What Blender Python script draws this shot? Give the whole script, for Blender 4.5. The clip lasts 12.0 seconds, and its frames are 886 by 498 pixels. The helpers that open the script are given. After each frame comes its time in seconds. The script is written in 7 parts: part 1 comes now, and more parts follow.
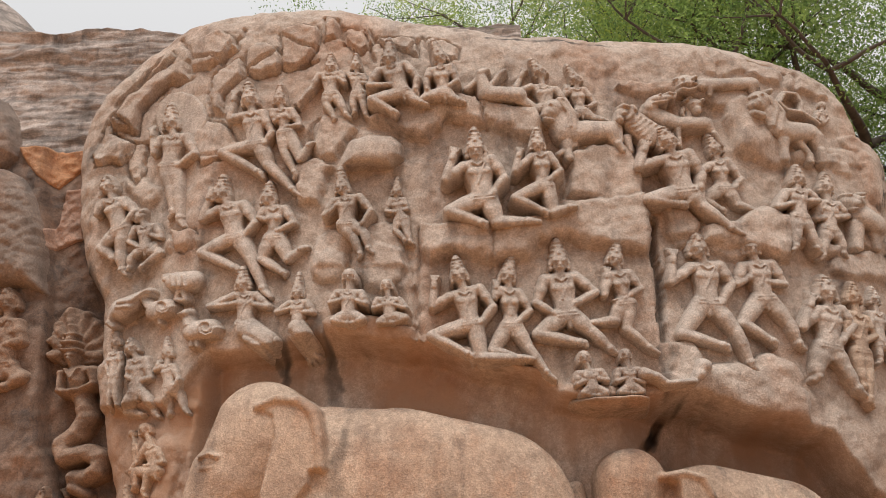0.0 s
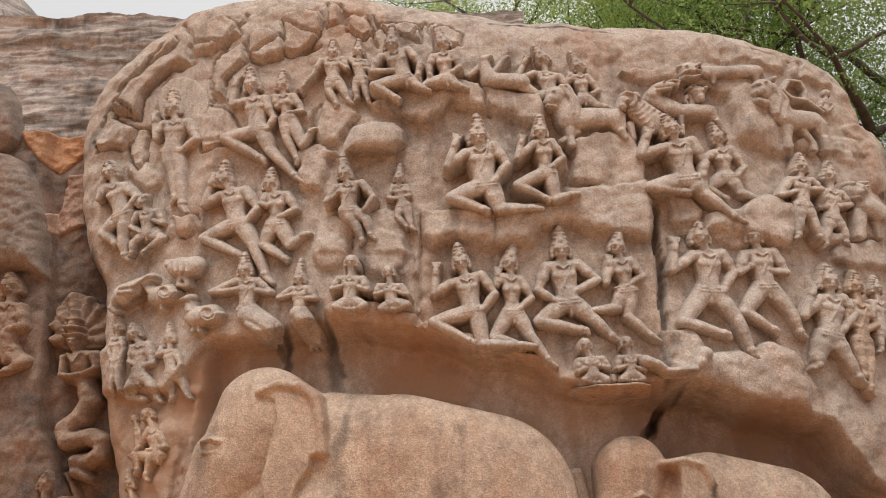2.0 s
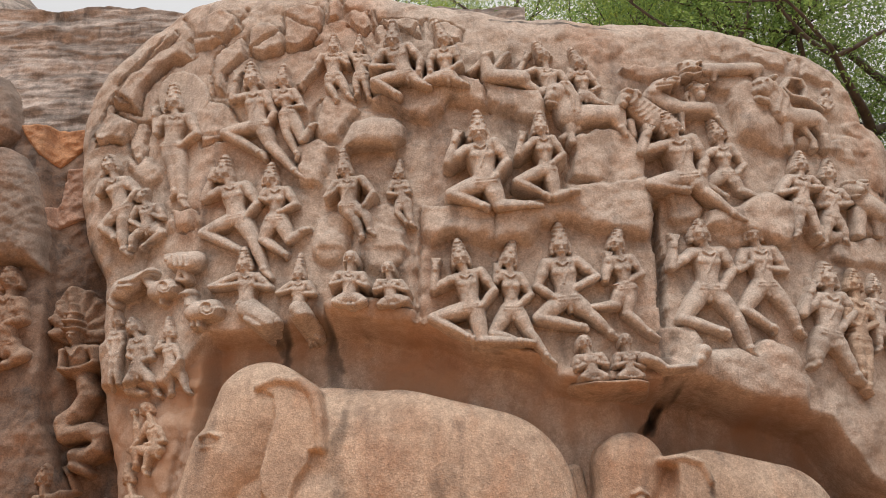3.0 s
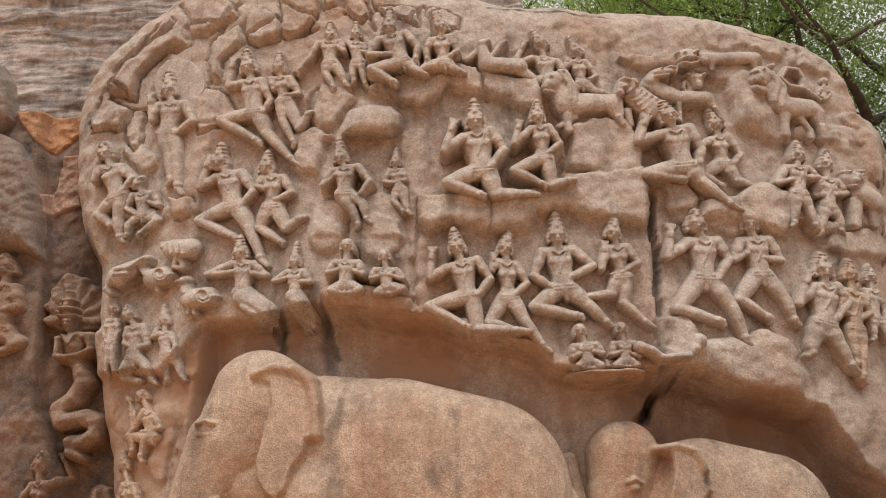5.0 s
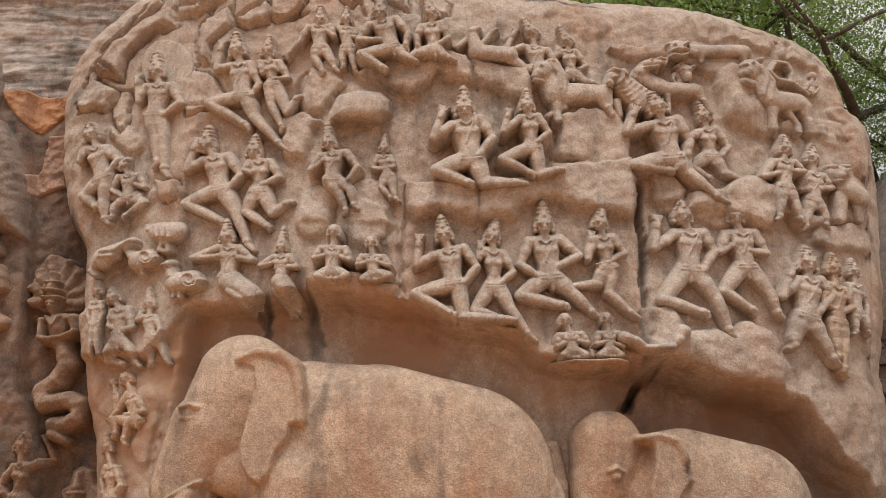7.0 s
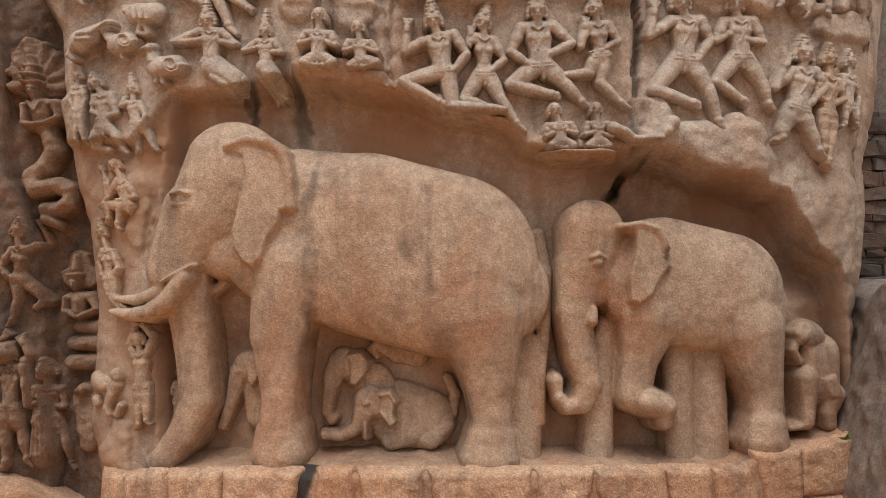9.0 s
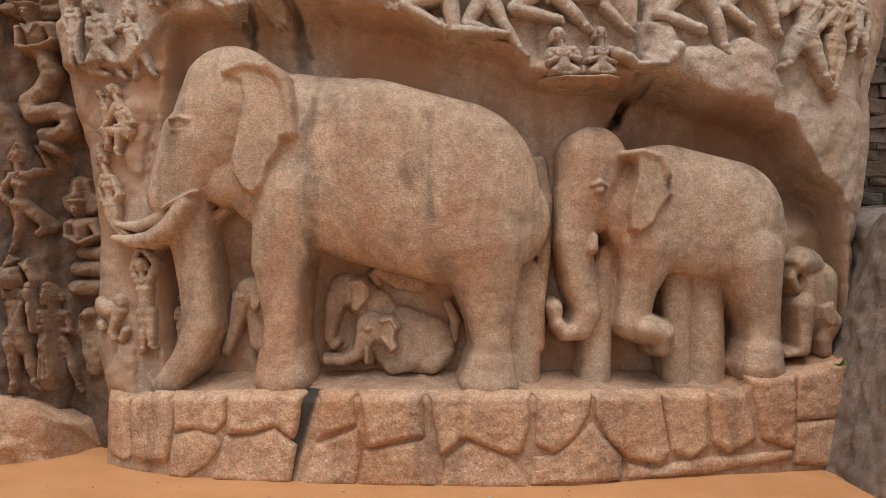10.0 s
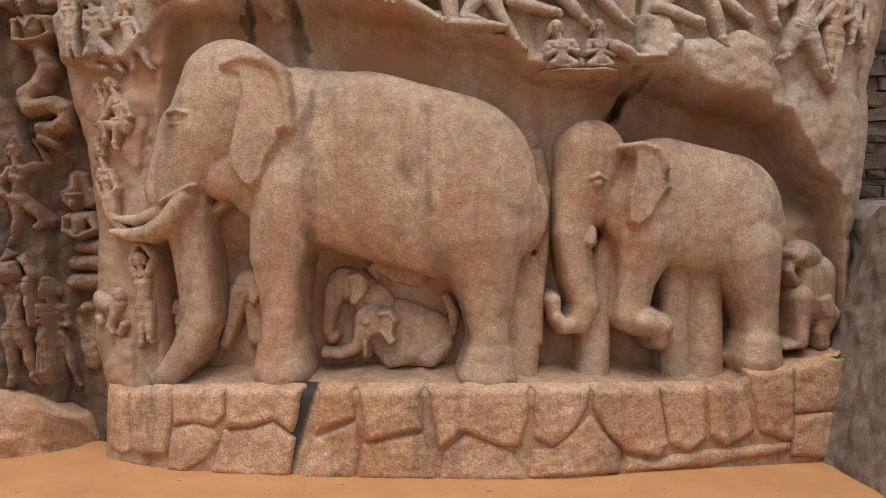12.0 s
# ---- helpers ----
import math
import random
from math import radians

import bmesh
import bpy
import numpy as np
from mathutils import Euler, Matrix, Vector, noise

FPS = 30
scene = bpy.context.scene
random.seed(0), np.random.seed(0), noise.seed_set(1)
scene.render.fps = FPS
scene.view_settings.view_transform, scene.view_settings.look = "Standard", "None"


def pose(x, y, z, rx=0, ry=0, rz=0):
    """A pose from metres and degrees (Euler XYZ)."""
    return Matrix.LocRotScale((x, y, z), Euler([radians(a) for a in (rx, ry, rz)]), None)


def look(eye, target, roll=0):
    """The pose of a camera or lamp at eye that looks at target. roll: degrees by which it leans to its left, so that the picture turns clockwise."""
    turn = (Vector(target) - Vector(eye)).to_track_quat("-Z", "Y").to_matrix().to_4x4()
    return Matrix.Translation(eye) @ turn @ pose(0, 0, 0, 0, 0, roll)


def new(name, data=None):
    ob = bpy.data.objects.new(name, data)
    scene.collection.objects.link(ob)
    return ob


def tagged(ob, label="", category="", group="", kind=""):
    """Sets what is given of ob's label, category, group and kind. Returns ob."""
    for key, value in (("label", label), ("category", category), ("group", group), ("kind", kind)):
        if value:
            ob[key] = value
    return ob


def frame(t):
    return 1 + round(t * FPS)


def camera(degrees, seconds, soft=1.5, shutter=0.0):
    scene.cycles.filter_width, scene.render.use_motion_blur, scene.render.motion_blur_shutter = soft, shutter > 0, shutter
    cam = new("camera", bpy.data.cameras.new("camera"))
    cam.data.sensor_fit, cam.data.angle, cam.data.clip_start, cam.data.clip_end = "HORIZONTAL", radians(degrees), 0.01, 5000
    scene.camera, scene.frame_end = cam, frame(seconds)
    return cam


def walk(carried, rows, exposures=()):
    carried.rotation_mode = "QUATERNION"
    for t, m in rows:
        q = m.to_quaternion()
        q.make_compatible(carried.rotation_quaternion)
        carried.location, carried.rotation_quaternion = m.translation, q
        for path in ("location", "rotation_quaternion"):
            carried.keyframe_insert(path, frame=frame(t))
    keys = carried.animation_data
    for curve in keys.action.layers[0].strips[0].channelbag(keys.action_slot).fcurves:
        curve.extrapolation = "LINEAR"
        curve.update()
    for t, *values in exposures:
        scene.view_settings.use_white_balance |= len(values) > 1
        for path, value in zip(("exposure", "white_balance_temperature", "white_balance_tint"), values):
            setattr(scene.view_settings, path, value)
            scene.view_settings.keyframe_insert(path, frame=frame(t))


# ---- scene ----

# ---- camera: on a tripod before the boulder, tilting down ----
cam = camera(55.0, 12.0, soft=0.85)
EYE = 2.45
ROWS = [
    (0, 112.226, 0.870, 2.484),
    (0.5, 111.931, 0.808, 2.449),
    (1, 111.758, 0.808, 2.301),
    (1.5, 111.487, 0.725, 2.402),
    (2, 111.336, 0.563, 2.502),
    (2.5, 111.165, 0.364, 2.481),
    (3, 111.071, 0.277, 2.358),
    (5, 110.298, 0.166, 2.056),
    (5.5, 110.414, -0.262, 1.333),
    (6, 110.449, -0.306, 0.958),
    (6.5, 110.392, -0.295, 0.995),
    (6.7, 110.262, -0.371, 1.014),
    (8.3, 100.286, -0.803, 0.382),
    (8.5, 98.678, -0.662, 0.280),
    (9, 95.333, -0.712, 0.058),
    (9.5, 92.205, -0.702, 0.062),
    (10, 90.444, -0.886, 0.109),
    (10.5, 90.086, -0.867, 0.081),
    (11, 90.117, -0.806, -0.059),
    (11.5, 90.176, -0.798, -0.085),
    (12, 90.000, -0.800, -0.000),
]
walk(cam, [(t, pose(0, 0, EYE, rx, ry, rz)) for t, rx, ry, rz in ROWS], exposures=[(0.0, -0.14, 6350, 10), (6.5, -0.18, 6460, 10), (9.0, -0.34, 6550, 10), (10.0, -0.33, 6550, 10), (12.0, -0.33, 6550, 10)])

# ---- light: a bright overcast sky ----
SKY = 0.135
world = bpy.data.worlds.new("overcast_sky")
scene.world = world
world.use_nodes = True
wt = world.node_tree
wt.nodes.clear()
sky = wt.nodes.new("ShaderNodeTexSky")
sky.sky_type = "NISHITA"
sky.sun_disc = False
sky.sun_elevation = radians(58)
sky.sun_rotation = radians(200)
sky_gain = wt.nodes.new("ShaderNodeMix")
sky_gain.data_type = "RGBA"
sky_gain.inputs[0].default_value = 0.85
sky_gain.inputs[7].default_value = (9.6, 9.35, 9.0, 1)
back = wt.nodes.new("ShaderNodeBackground")
# an overcast sky is two to three times as bright overhead as at the horizon
up = wt.nodes.new("ShaderNodeTexCoord")
split = wt.nodes.new("ShaderNodeSeparateXYZ")
grade = wt.nodes.new("ShaderNodeMapRange")
grade.inputs["From Min"].default_value, grade.inputs["From Max"].default_value = 0.0, 1.0
grade.inputs["To Min"].default_value, grade.inputs["To Max"].default_value = SKY / 2.4, SKY
wout = wt.nodes.new("ShaderNodeOutputWorld")
wt.links.new(up.outputs["Generated"], split.inputs[0])
wt.links.new(split.outputs["Z"], grade.inputs["Value"])
wt.links.new(grade.outputs["Result"], back.inputs[1])
wt.links.new(sky.outputs[0], sky_gain.inputs[6])
wt.links.new(sky_gain.outputs[2], back.inputs[0])
wt.links.new(back.outputs[0], wout.inputs[0])
sun = new("sun", bpy.data.lights.new("sun", "SUN"))
sun.data.energy = 2.4
sun.data.angle = radians(35)
sun.data.color = (1, 0.95, 0.88)
sun.matrix_world = look((-1.5, -2, 15), (0, 4.5, 0))


# ---- materials ----
def nodes_of(name):
    m = bpy.data.materials.new(name)
    m.use_nodes = True
    t = m.node_tree
    return m, t, t.nodes["Principled BSDF"]


def ramp(t, source, stops):
    r = t.nodes.new("ShaderNodeValToRGB")
    while len(r.color_ramp.elements) < len(stops):
        r.color_ramp.elements.new(0.5)
    for e, (p, c) in zip(r.color_ramp.elements, stops):
        e.position, e.color = p, (*c, 1) if len(c) == 3 else c
    t.links.new(source, r.inputs[0])
    return r.outputs[0]


def grey(v):
    return (v, v, v)


def noise_tex(t, coords, scale, detail=6, rough=0.6, stretch=None, warp=0.0):
    n = t.nodes.new("ShaderNodeTexNoise")
    n.inputs["Scale"].default_value, n.inputs["Detail"].default_value = scale, detail
    n.inputs["Roughness"].default_value, n.inputs["Distortion"].default_value = rough, warp
    if stretch:
        mp = t.nodes.new("ShaderNodeMapping")
        mp.inputs["Scale"].default_value = stretch
        t.links.new(coords, mp.inputs[0])
        coords = mp.outputs[0]
    t.links.new(coords, n.inputs["Vector"])
    return n.outputs[0]


def mix(t, fac, a, b, how="MIX"):
    n = t.nodes.new("ShaderNodeMix")
    n.data_type, n.blend_type = "RGBA", how
    for value, socket in ((fac, n.inputs[0]), (a, n.inputs[6]), (b, n.inputs[7])):
        if isinstance(value, (int, float)):
            socket.default_value = value
        elif isinstance(value, tuple):
            socket.default_value = (*value, 1)
        else:
            t.links.new(value, socket)
    return n.outputs[2]


def stone(name, light, mid, dark, stain=0.35, rust=0.4, strata=0.0, grain=1.0, stained=False):
    """Weathered granite: broad tints, rusty patches, dark run-off streaks, coarse grain."""
    m, t, p = nodes_of(name)
    pos = t.nodes.new("ShaderNodeNewGeometry").outputs["Position"]
    broad = noise_tex(t, pos, 0.9, 5, 0.6, warp=0.4)
    col = ramp(t, broad, [(0.32, mid), (0.62, light)])
    patch = noise_tex(t, pos, 2.6, 8, 0.68, warp=0.6)
    col = mix(t, ramp(t, patch, [(0.46, grey(0)), (0.66, grey(0.75))]), col, dark)
    ochre = noise_tex(t, pos, 0.75, 6, 0.65, stretch=(1, 1, 0.45), warp=0.5)
    col = mix(t, ramp(t, ochre, [(0.52, grey(0)), (0.7, grey(rust))]), col, (0.43, 0.2, 0.1))
    streak = noise_tex(t, pos, 1.6, 7, 0.62, stretch=(1.6, 1.6, 0.22), warp=0.3)
    col = mix(t, ramp(t, streak, [(0.53, grey(0)), (0.7, grey(stain))]), col, (0.13, 0.11, 0.1))
    if strata:
        lay = noise_tex(t, pos, 1.5, 8, 0.7, stretch=(0.5, 0.5, 4.5), warp=0.2)
        col = mix(t, ramp(t, lay, [(0.45, grey(0)), (0.62, grey(strata))]), col, (0.06, 0.055, 0.05))
    chips = t.nodes.new("ShaderNodeTexVoronoi")
    chips.inputs["Scale"].default_value = 52
    chips.inputs["Randomness"].default_value = 1.0
    dust = t.nodes.new("ShaderNodeTexVoronoi")
    dust.inputs["Scale"].default_value = 120
    wob = t.nodes.new("ShaderNodeVectorMath")
    wob.operation = "MULTIPLY_ADD"
    wob.inputs[1].default_value = (0.03, 0.03, 0.03)
    wiggle = t.nodes.new("ShaderNodeTexNoise")
    wiggle.inputs["Scale"].default_value = 22
    t.links.new(pos, wiggle.inputs["Vector"])
    t.links.new(wiggle.outputs["Color"], wob.inputs[0])
    t.links.new(pos, wob.inputs[2])
    t.links.new(wob.outputs[0], chips.inputs["Vector"])
    t.links.new(wob.outputs[0], dust.inputs["Vector"])
    tone = t.nodes.new("ShaderNodeSeparateColor")
    t.links.new(chips.outputs["Color"], tone.inputs[0])
    col = mix(t, 0.36 * grain, col, ramp(t, tone.outputs[0], [(0.0, grey(0.55)), (0.45, grey(0.95)), (1.0, grey(1.4))]), "MULTIPLY")
    tiny = t.nodes.new("ShaderNodeSeparateColor")
    t.links.new(dust.outputs["Color"], tiny.inputs[0])
    col = mix(t, 0.46 * grain, col, ramp(t, tiny.outputs[0], [(0.0, grey(0.6)), (0.5, grey(1.0)), (1.0, grey(1.35))]), "MULTIPLY")
    fine = noise_tex(t, pos, 9, 6, 0.7)
    col = mix(t, 0.5, col, ramp(t, fine, [(0.28, grey(0.55)), (0.6, grey(1.1))]), "MULTIPLY")
    speck = chips.outputs["Distance"]
    if stained:
        # dark mask: water stains on rock and elephants, painted crack shade on plinth
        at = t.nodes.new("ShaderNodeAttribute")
        at.attribute_name = "stain_and_crack"
        # rust mask, which also carries shade painted below the ledge and on the flank
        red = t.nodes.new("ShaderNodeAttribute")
        red.attribute_name = "rust_and_shade"
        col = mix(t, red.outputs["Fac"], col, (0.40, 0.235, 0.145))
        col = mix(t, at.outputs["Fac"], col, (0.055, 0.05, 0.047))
    t.links.new(col, p.inputs["Base Color"])
    p.inputs["Roughness"].default_value = 0.92
    p.inputs["Specular IOR Level"].default_value = 0.25
    low = t.nodes.new("ShaderNodeBump")
    low.inputs["Strength"].default_value, low.inputs["Distance"].default_value = 0.6, 0.014
    t.links.new(fine, low.inputs["Height"])
    top = t.nodes.new("ShaderNodeBump")
    top.inputs["Strength"].default_value, top.inputs["Distance"].default_value = 0.7, 0.007
    t.links.new(speck, top.inputs["Height"])
    t.links.new(low.outputs[0], top.inputs["Normal"])
    t.links.new(top.outputs[0], p.inputs["Normal"])
    return m


GRANITE = stone("pink_granite", (0.54, 0.455, 0.39), (0.48, 0.395, 0.33), (0.37, 0.3, 0.25), 0.45, 0.15)
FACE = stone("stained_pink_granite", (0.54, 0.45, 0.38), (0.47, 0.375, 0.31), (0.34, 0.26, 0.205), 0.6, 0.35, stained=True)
WARM = stone("red_granite", (0.53, 0.405, 0.31), (0.45, 0.33, 0.245), (0.33, 0.235, 0.175), 0.5, 0.5)
SMOOTH = stone("dressed_granite", (0.56, 0.43, 0.33), (0.46, 0.325, 0.235), (0.34, 0.24, 0.18), 0.6, 0.6, grain=1.0, stained=True)
PLINTH = stone("ochre_granite", (0.61, 0.42, 0.295), (0.55, 0.35, 0.23), (0.38, 0.25, 0.18), 0.5, 0.6, grain=1.35)
PLINTH_BODY = stone("stained_ochre_granite", (0.50, 0.35, 0.25), (0.44, 0.29, 0.2), (0.34, 0.22, 0.16), 0.5, 0.6, stained=True)
# black-stained rock, its colour lowered further to hold the shade of the cleft
CLEFT = stone("stained_shaded_granite", (0.235, 0.16, 0.12), (0.165, 0.113, 0.087), (0.06, 0.05, 0.046), 1.0, 0.4)
# brown granite for carvings in and beside the cleft, shade mixed into its colour
SERPENT = stone("cleft_shaded_granite", (0.34, 0.235, 0.172), (0.27, 0.183, 0.133), (0.165, 0.116, 0.088), 0.5, 0.4)
RUBBLE = stone("dark_rubble", (0.17, 0.14, 0.125), (0.11, 0.095, 0.085), (0.06, 0.055, 0.05), 0.5, 0.3)
SIDE = stone("brown_granite", (0.29, 0.225, 0.185), (0.23, 0.175, 0.14), (0.15, 0.115, 0.095), 0.6, 0.25)
LAYERED = stone("layered_rock", (0.54, 0.46, 0.41), (0.43, 0.355, 0.31), (0.17, 0.15, 0.14), 0.95, 0.12, strata=0.55)
GREYROCK = stone("grey_rock", (0.33, 0.275, 0.245), (0.23, 0.195, 0.175), (0.12, 0.105, 0.095), 0.5, 0.15)
PINKSLAB = stone("pink_facet", (0.46, 0.31, 0.24), (0.40, 0.26, 0.2), (0.25, 0.17, 0.13), 0.5, 0.3)
ORANGESLAB = stone("orange_facet", (0.50, 0.27, 0.14), (0.43, 0.22, 0.12), (0.3, 0.17, 0.11), 0.3, 0.4)


def sand():
    m, t, p = nodes_of("orange_sand")
    pos = t.nodes.new("ShaderNodeNewGeometry").outputs["Position"]
    col = ramp(t, noise_tex(t, pos, 1.3, 6), [(0.3, (0.52, 0.25, 0.105)), (0.7, (0.62, 0.32, 0.145))])
    fine = noise_tex(t, pos, 60, 5, 0.8)
    col = mix(t, 0.35, col, ramp(t, fine, [(0.3, grey(0.6)), (0.7, grey(1.15))]), "MULTIPLY")
    t.links.new(col, p.inputs["Base Color"])
    p.inputs["Roughness"].default_value = 1.0
    b = t.nodes.new("ShaderNodeBump")
    b.inputs["Strength"].default_value, b.inputs["Distance"].default_value = 0.4, 0.01
    t.links.new(fine, b.inputs["Height"])
    t.links.new(b.outputs[0], p.inputs["Normal"])
    return m


SAND = sand()


def leaf_mat(name, a, b):
    m, t, p = nodes_of(name)
    g = t.nodes.new("ShaderNodeNewGeometry")
    col = ramp(t, g.outputs["Random Per Island"], [(0.0, a), (1.0, b)])
    t.links.new(col, p.inputs["Base Color"])
    p.inputs["Roughness"].default_value = 0.6
    tr = t.nodes.new("ShaderNodeBsdfTranslucent")
    t.links.new(col, tr.inputs[0])
    mx = t.nodes.new("ShaderNodeMixShader")
    mx.inputs[0].default_value = 0.55
    t.links.new(p.outputs[0], mx.inputs[1])
    t.links.new(tr.outputs[0], mx.inputs[2])
    t.links.new(mx.outputs[0], t.nodes["Material Output"].inputs[0])
    return m


LEAF = leaf_mat("green_leaf", (0.11, 0.19, 0.055), (0.36, 0.5, 0.14))
LEAF_PALE = leaf_mat("yellow_green_leaf", (0.22, 0.31, 0.06), (0.55, 0.66, 0.16))


def bark():
    m, t, p = nodes_of("bark")
    pos = t.nodes.new("ShaderNodeNewGeometry").outputs["Position"]
    t.links.new(ramp(t, noise_tex(t, pos, 6, 8, 0.7, stretch=(1, 1, 0.3)), [(0.3, (0.05, 0.04, 0.035)), (0.7, (0.14, 0.11, 0.09))]), p.inputs["Base Color"])
    p.inputs["Roughness"].default_value = 0.95
    return m


BARK = bark()

# ---- rock face and carving ----
def lattice(ix, iy, seed):
    n = (ix * 374761393 + iy * 668265263 + seed * 974711) & 0x7FFFFFFF
    n = ((n ^ (n >> 13)) * 1274126177) & 0x7FFFFFFF
    return ((n ^ (n >> 16)) & 0xFFFF) / 65535.0 * 2 - 1


def value_noise(x, y, seed=0):
    ix, iy = np.floor(x).astype(np.int64), np.floor(y).astype(np.int64)
    fx, fy = x - ix, y - iy
    fx, fy = fx * fx * (3 - 2 * fx), fy * fy * (3 - 2 * fy)
    a = lattice(ix, iy, seed) * (1 - fx) + lattice(ix + 1, iy, seed) * fx
    b = lattice(ix, iy + 1, seed) * (1 - fx) + lattice(ix + 1, iy + 1, seed) * fx
    return a * (1 - fy) + b * fy


def fbm(x, y, scale, octaves=4, seed=0):
    out, amp = 0, 1.0
    for k in range(octaves):
        out = out + amp * value_noise(x * scale + 17.3 * k, y * scale - 9.1 * k, seed + k)
        scale, amp = scale * 2.03, amp * 0.5
    return out


def smooth(a, b, v):
    t = np.clip((v - a) / (b - a), 0, 1)
    return t * t * (3 - 2 * t)


class Relief:
    """Rounded forms that stand out of a face: tapered limbs and flat slabs."""

    def __init__(self):
        self.forms = []

    def limb(self, x1, z1, r1, x2, z2, r2, base, depth, join=None):
        self.forms.append(("limb", (x1, z1, r1, x2, z2, r2), base, depth, join))
        return self

    def slab(self, outline, base, depth, edge, join=None):
        self.forms.append(("slab", (outline, edge), base, depth, join))
        return self

    def cord(self, points, r, base, depth, join=None):
        for (ax, az), (bx, bz) in zip(points, points[1:]):
            self.limb(ax, az, r, bx, bz, r, base, depth, join)
        return self

    def bounds(self, margin):
        lo, hi = [1e9, 1e9], [-1e9, -1e9]
        for kind, shape, _, _, _ in self.forms:
            if kind == "limb":
                pts = [(shape[0], shape[1], shape[2]), (shape[3], shape[4], shape[5])]
            else:
                pts = [(x, z, 0) for x, z in shape[0]]
            for x, z, r in pts:
                lo = [min(lo[0], x - r), min(lo[1], z - r)]
                hi = [max(hi[0], x + r), max(hi[1], z + r)]
        return lo[0] - margin, lo[1] - margin, hi[0] + margin, hi[1] + margin

    def height(self, X, Z, floor=-1.0, steep=5.0, blend=0.0, power=2):
        out = np.full(X.shape, floor)
        for kind, shape, base, depth, join in self.forms:
            if kind == "limb":
                x1, z1, r1, x2, z2, r2 = shape
                dx, dz = x2 - x1, z2 - z1
                t = np.clip(((X - x1) * dx + (Z - z1) * dz) / (dx * dx + dz * dz + 1e-9), 0, 1)
                r = r1 + (r2 - r1) * t
                d = np.hypot(X - x1 - t * dx, Z - z1 - t * dz)
                near = min(blend, 0.3 * max(r1, r2))
                rise = depth * r / max(r1, r2)
                h = np.where(d < r, base + rise * np.sqrt(np.maximum(0, 1 - (d / r) ** power)), base - (d - r) * steep)
            else:
                outline, edge = shape
                near = min(blend, 0.02)
                d, inside = np.full(X.shape, 1e9), np.zeros(X.shape, bool)
                for (ax, az), (bx, bz) in zip(outline, outline[1:] + outline[:1]):
                    ex, ez = bx - ax, bz - az
                    t = np.clip(((X - ax) * ex + (Z - az) * ez) / (ex * ex + ez * ez + 1e-9), 0, 1)
                    d = np.minimum(d, np.hypot(X - ax - t * ex, Z - az - t * ez))
                    inside ^= ((az > Z) != (bz > Z)) & (X < ex * (Z - az) / (ez if abs(ez) > 1e-9 else 1e-9) + ax)
                q = np.clip(1 - d / edge, 0, 1)
                h = np.where(inside, base + depth * np.sqrt(np.maximum(0, 1 - q * q)), base - d * steep)
            if join is not None:
                near = join
            if near:
                out = np.maximum(out, h) + np.maximum(near - np.abs(out - h), 0) ** 2 / (4 * near)
            else:
                out = np.maximum(out, h)
        return out


def soften(H, times=1):
    for _ in range(times):
        P = np.pad(H, 1, mode="edge")
        H = (4 * P[1:-1, 1:-1] + P[:-2, 1:-1] + P[2:, 1:-1] + P[1:-1, :-2] + P[1:-1, 2:]) / 8
    return H

CREST_X = [-5.44, -5.472, -5.402, -5.238, -5.062, -4.8, -4.529, -4.249, -4, -3.571, -3.148, -2.726, -2.217, -1.706, -1.029, -0.364, 0.29, 0.936, 1.576, 2.209, 2.843, 3.387, 3.934, 4.333, 4.745, 5.028, 5.13, 5.164, 5.4, 5.636, 5.709, 5.67, 5.493]
CREST_Z = [8.48, 8.702, 8.937, 9.258, 9.534, 9.853, 10.126, 10.353, 10.481, 10.558, 10.641, 10.693, 10.689, 10.617, 10.415, 10.271, 10.13, 10.012, 9.916, 9.821, 9.79, 9.704, 9.579, 9.462, 9.335, 9.179, 8.855, 8.473, 8.295, 8.249, 8.005, 7.533, 6.793]
LEDGE_X = [-4.6, -3.45, -3.25, -3.05, -2.337, -1.857, -1.692, -0.777, -0.615, -0.01, 0.709, 0.881, 1.239, 2.071, 2.434, 2.941, 3.346, 3.753, 3.95, 4.11, 4.394, 4.491, 4.557]
LEDGE_Z = [4.44, 4.46, 4.72, 5.06, 5.096, 5.236, 5.218, 5.054, 5.078, 4.844, 4.706, 4.493, 4.344, 4.4, 4.379, 4.16, 4.089, 3.958, 3.613, 3.352, 3.175, 2.582, 1.262]
EDGE_L_Z = [0.123, 0.819, 1.386, 2.529, 3.545, 3.991, 4.986, 5.058, 5.886, 6.314, 7.012, 8.315]
EDGE_L_X = [-3.732, -3.755, -3.896, -3.886, -4.048, -4.203, -4.467, -4.409, -4.559, -4.884, -5.135, -5.408]
EDGE_R_Z = [1.226, 2.651, 3.24, 4.151, 4.432, 5.016, 6.187, 7.39]
EDGE_R_X = [4.655, 4.662, 4.794, 4.917, 4.911, 5.103, 5.387, 5.717]
EDGE_C_Z = [0.879, 1.637, 2.523, 3.281, 3.666, 4.105, 4.571, 5.642, 6.023, 6.995, 8.147]
EDGE_C_X = [-4.3, -4.45, -4.5, -4.6, -4.8, -5.0, -5.12, -5.3, -5.42, -5.592, -5.865]
PLINTH_X = [-3.601, -3.293, -2.872, -0.835, 0.888, 2.265, 2.756, 3.192, 3.316, 3.762, 4.02, 4.373]
PLINTH_Z = [0.881, 0.84, 0.897, 0.947, 0.983, 1.007, 1.007, 1.053, 1.173, 1.202, 1.255, 1.363]
rock = Relief()
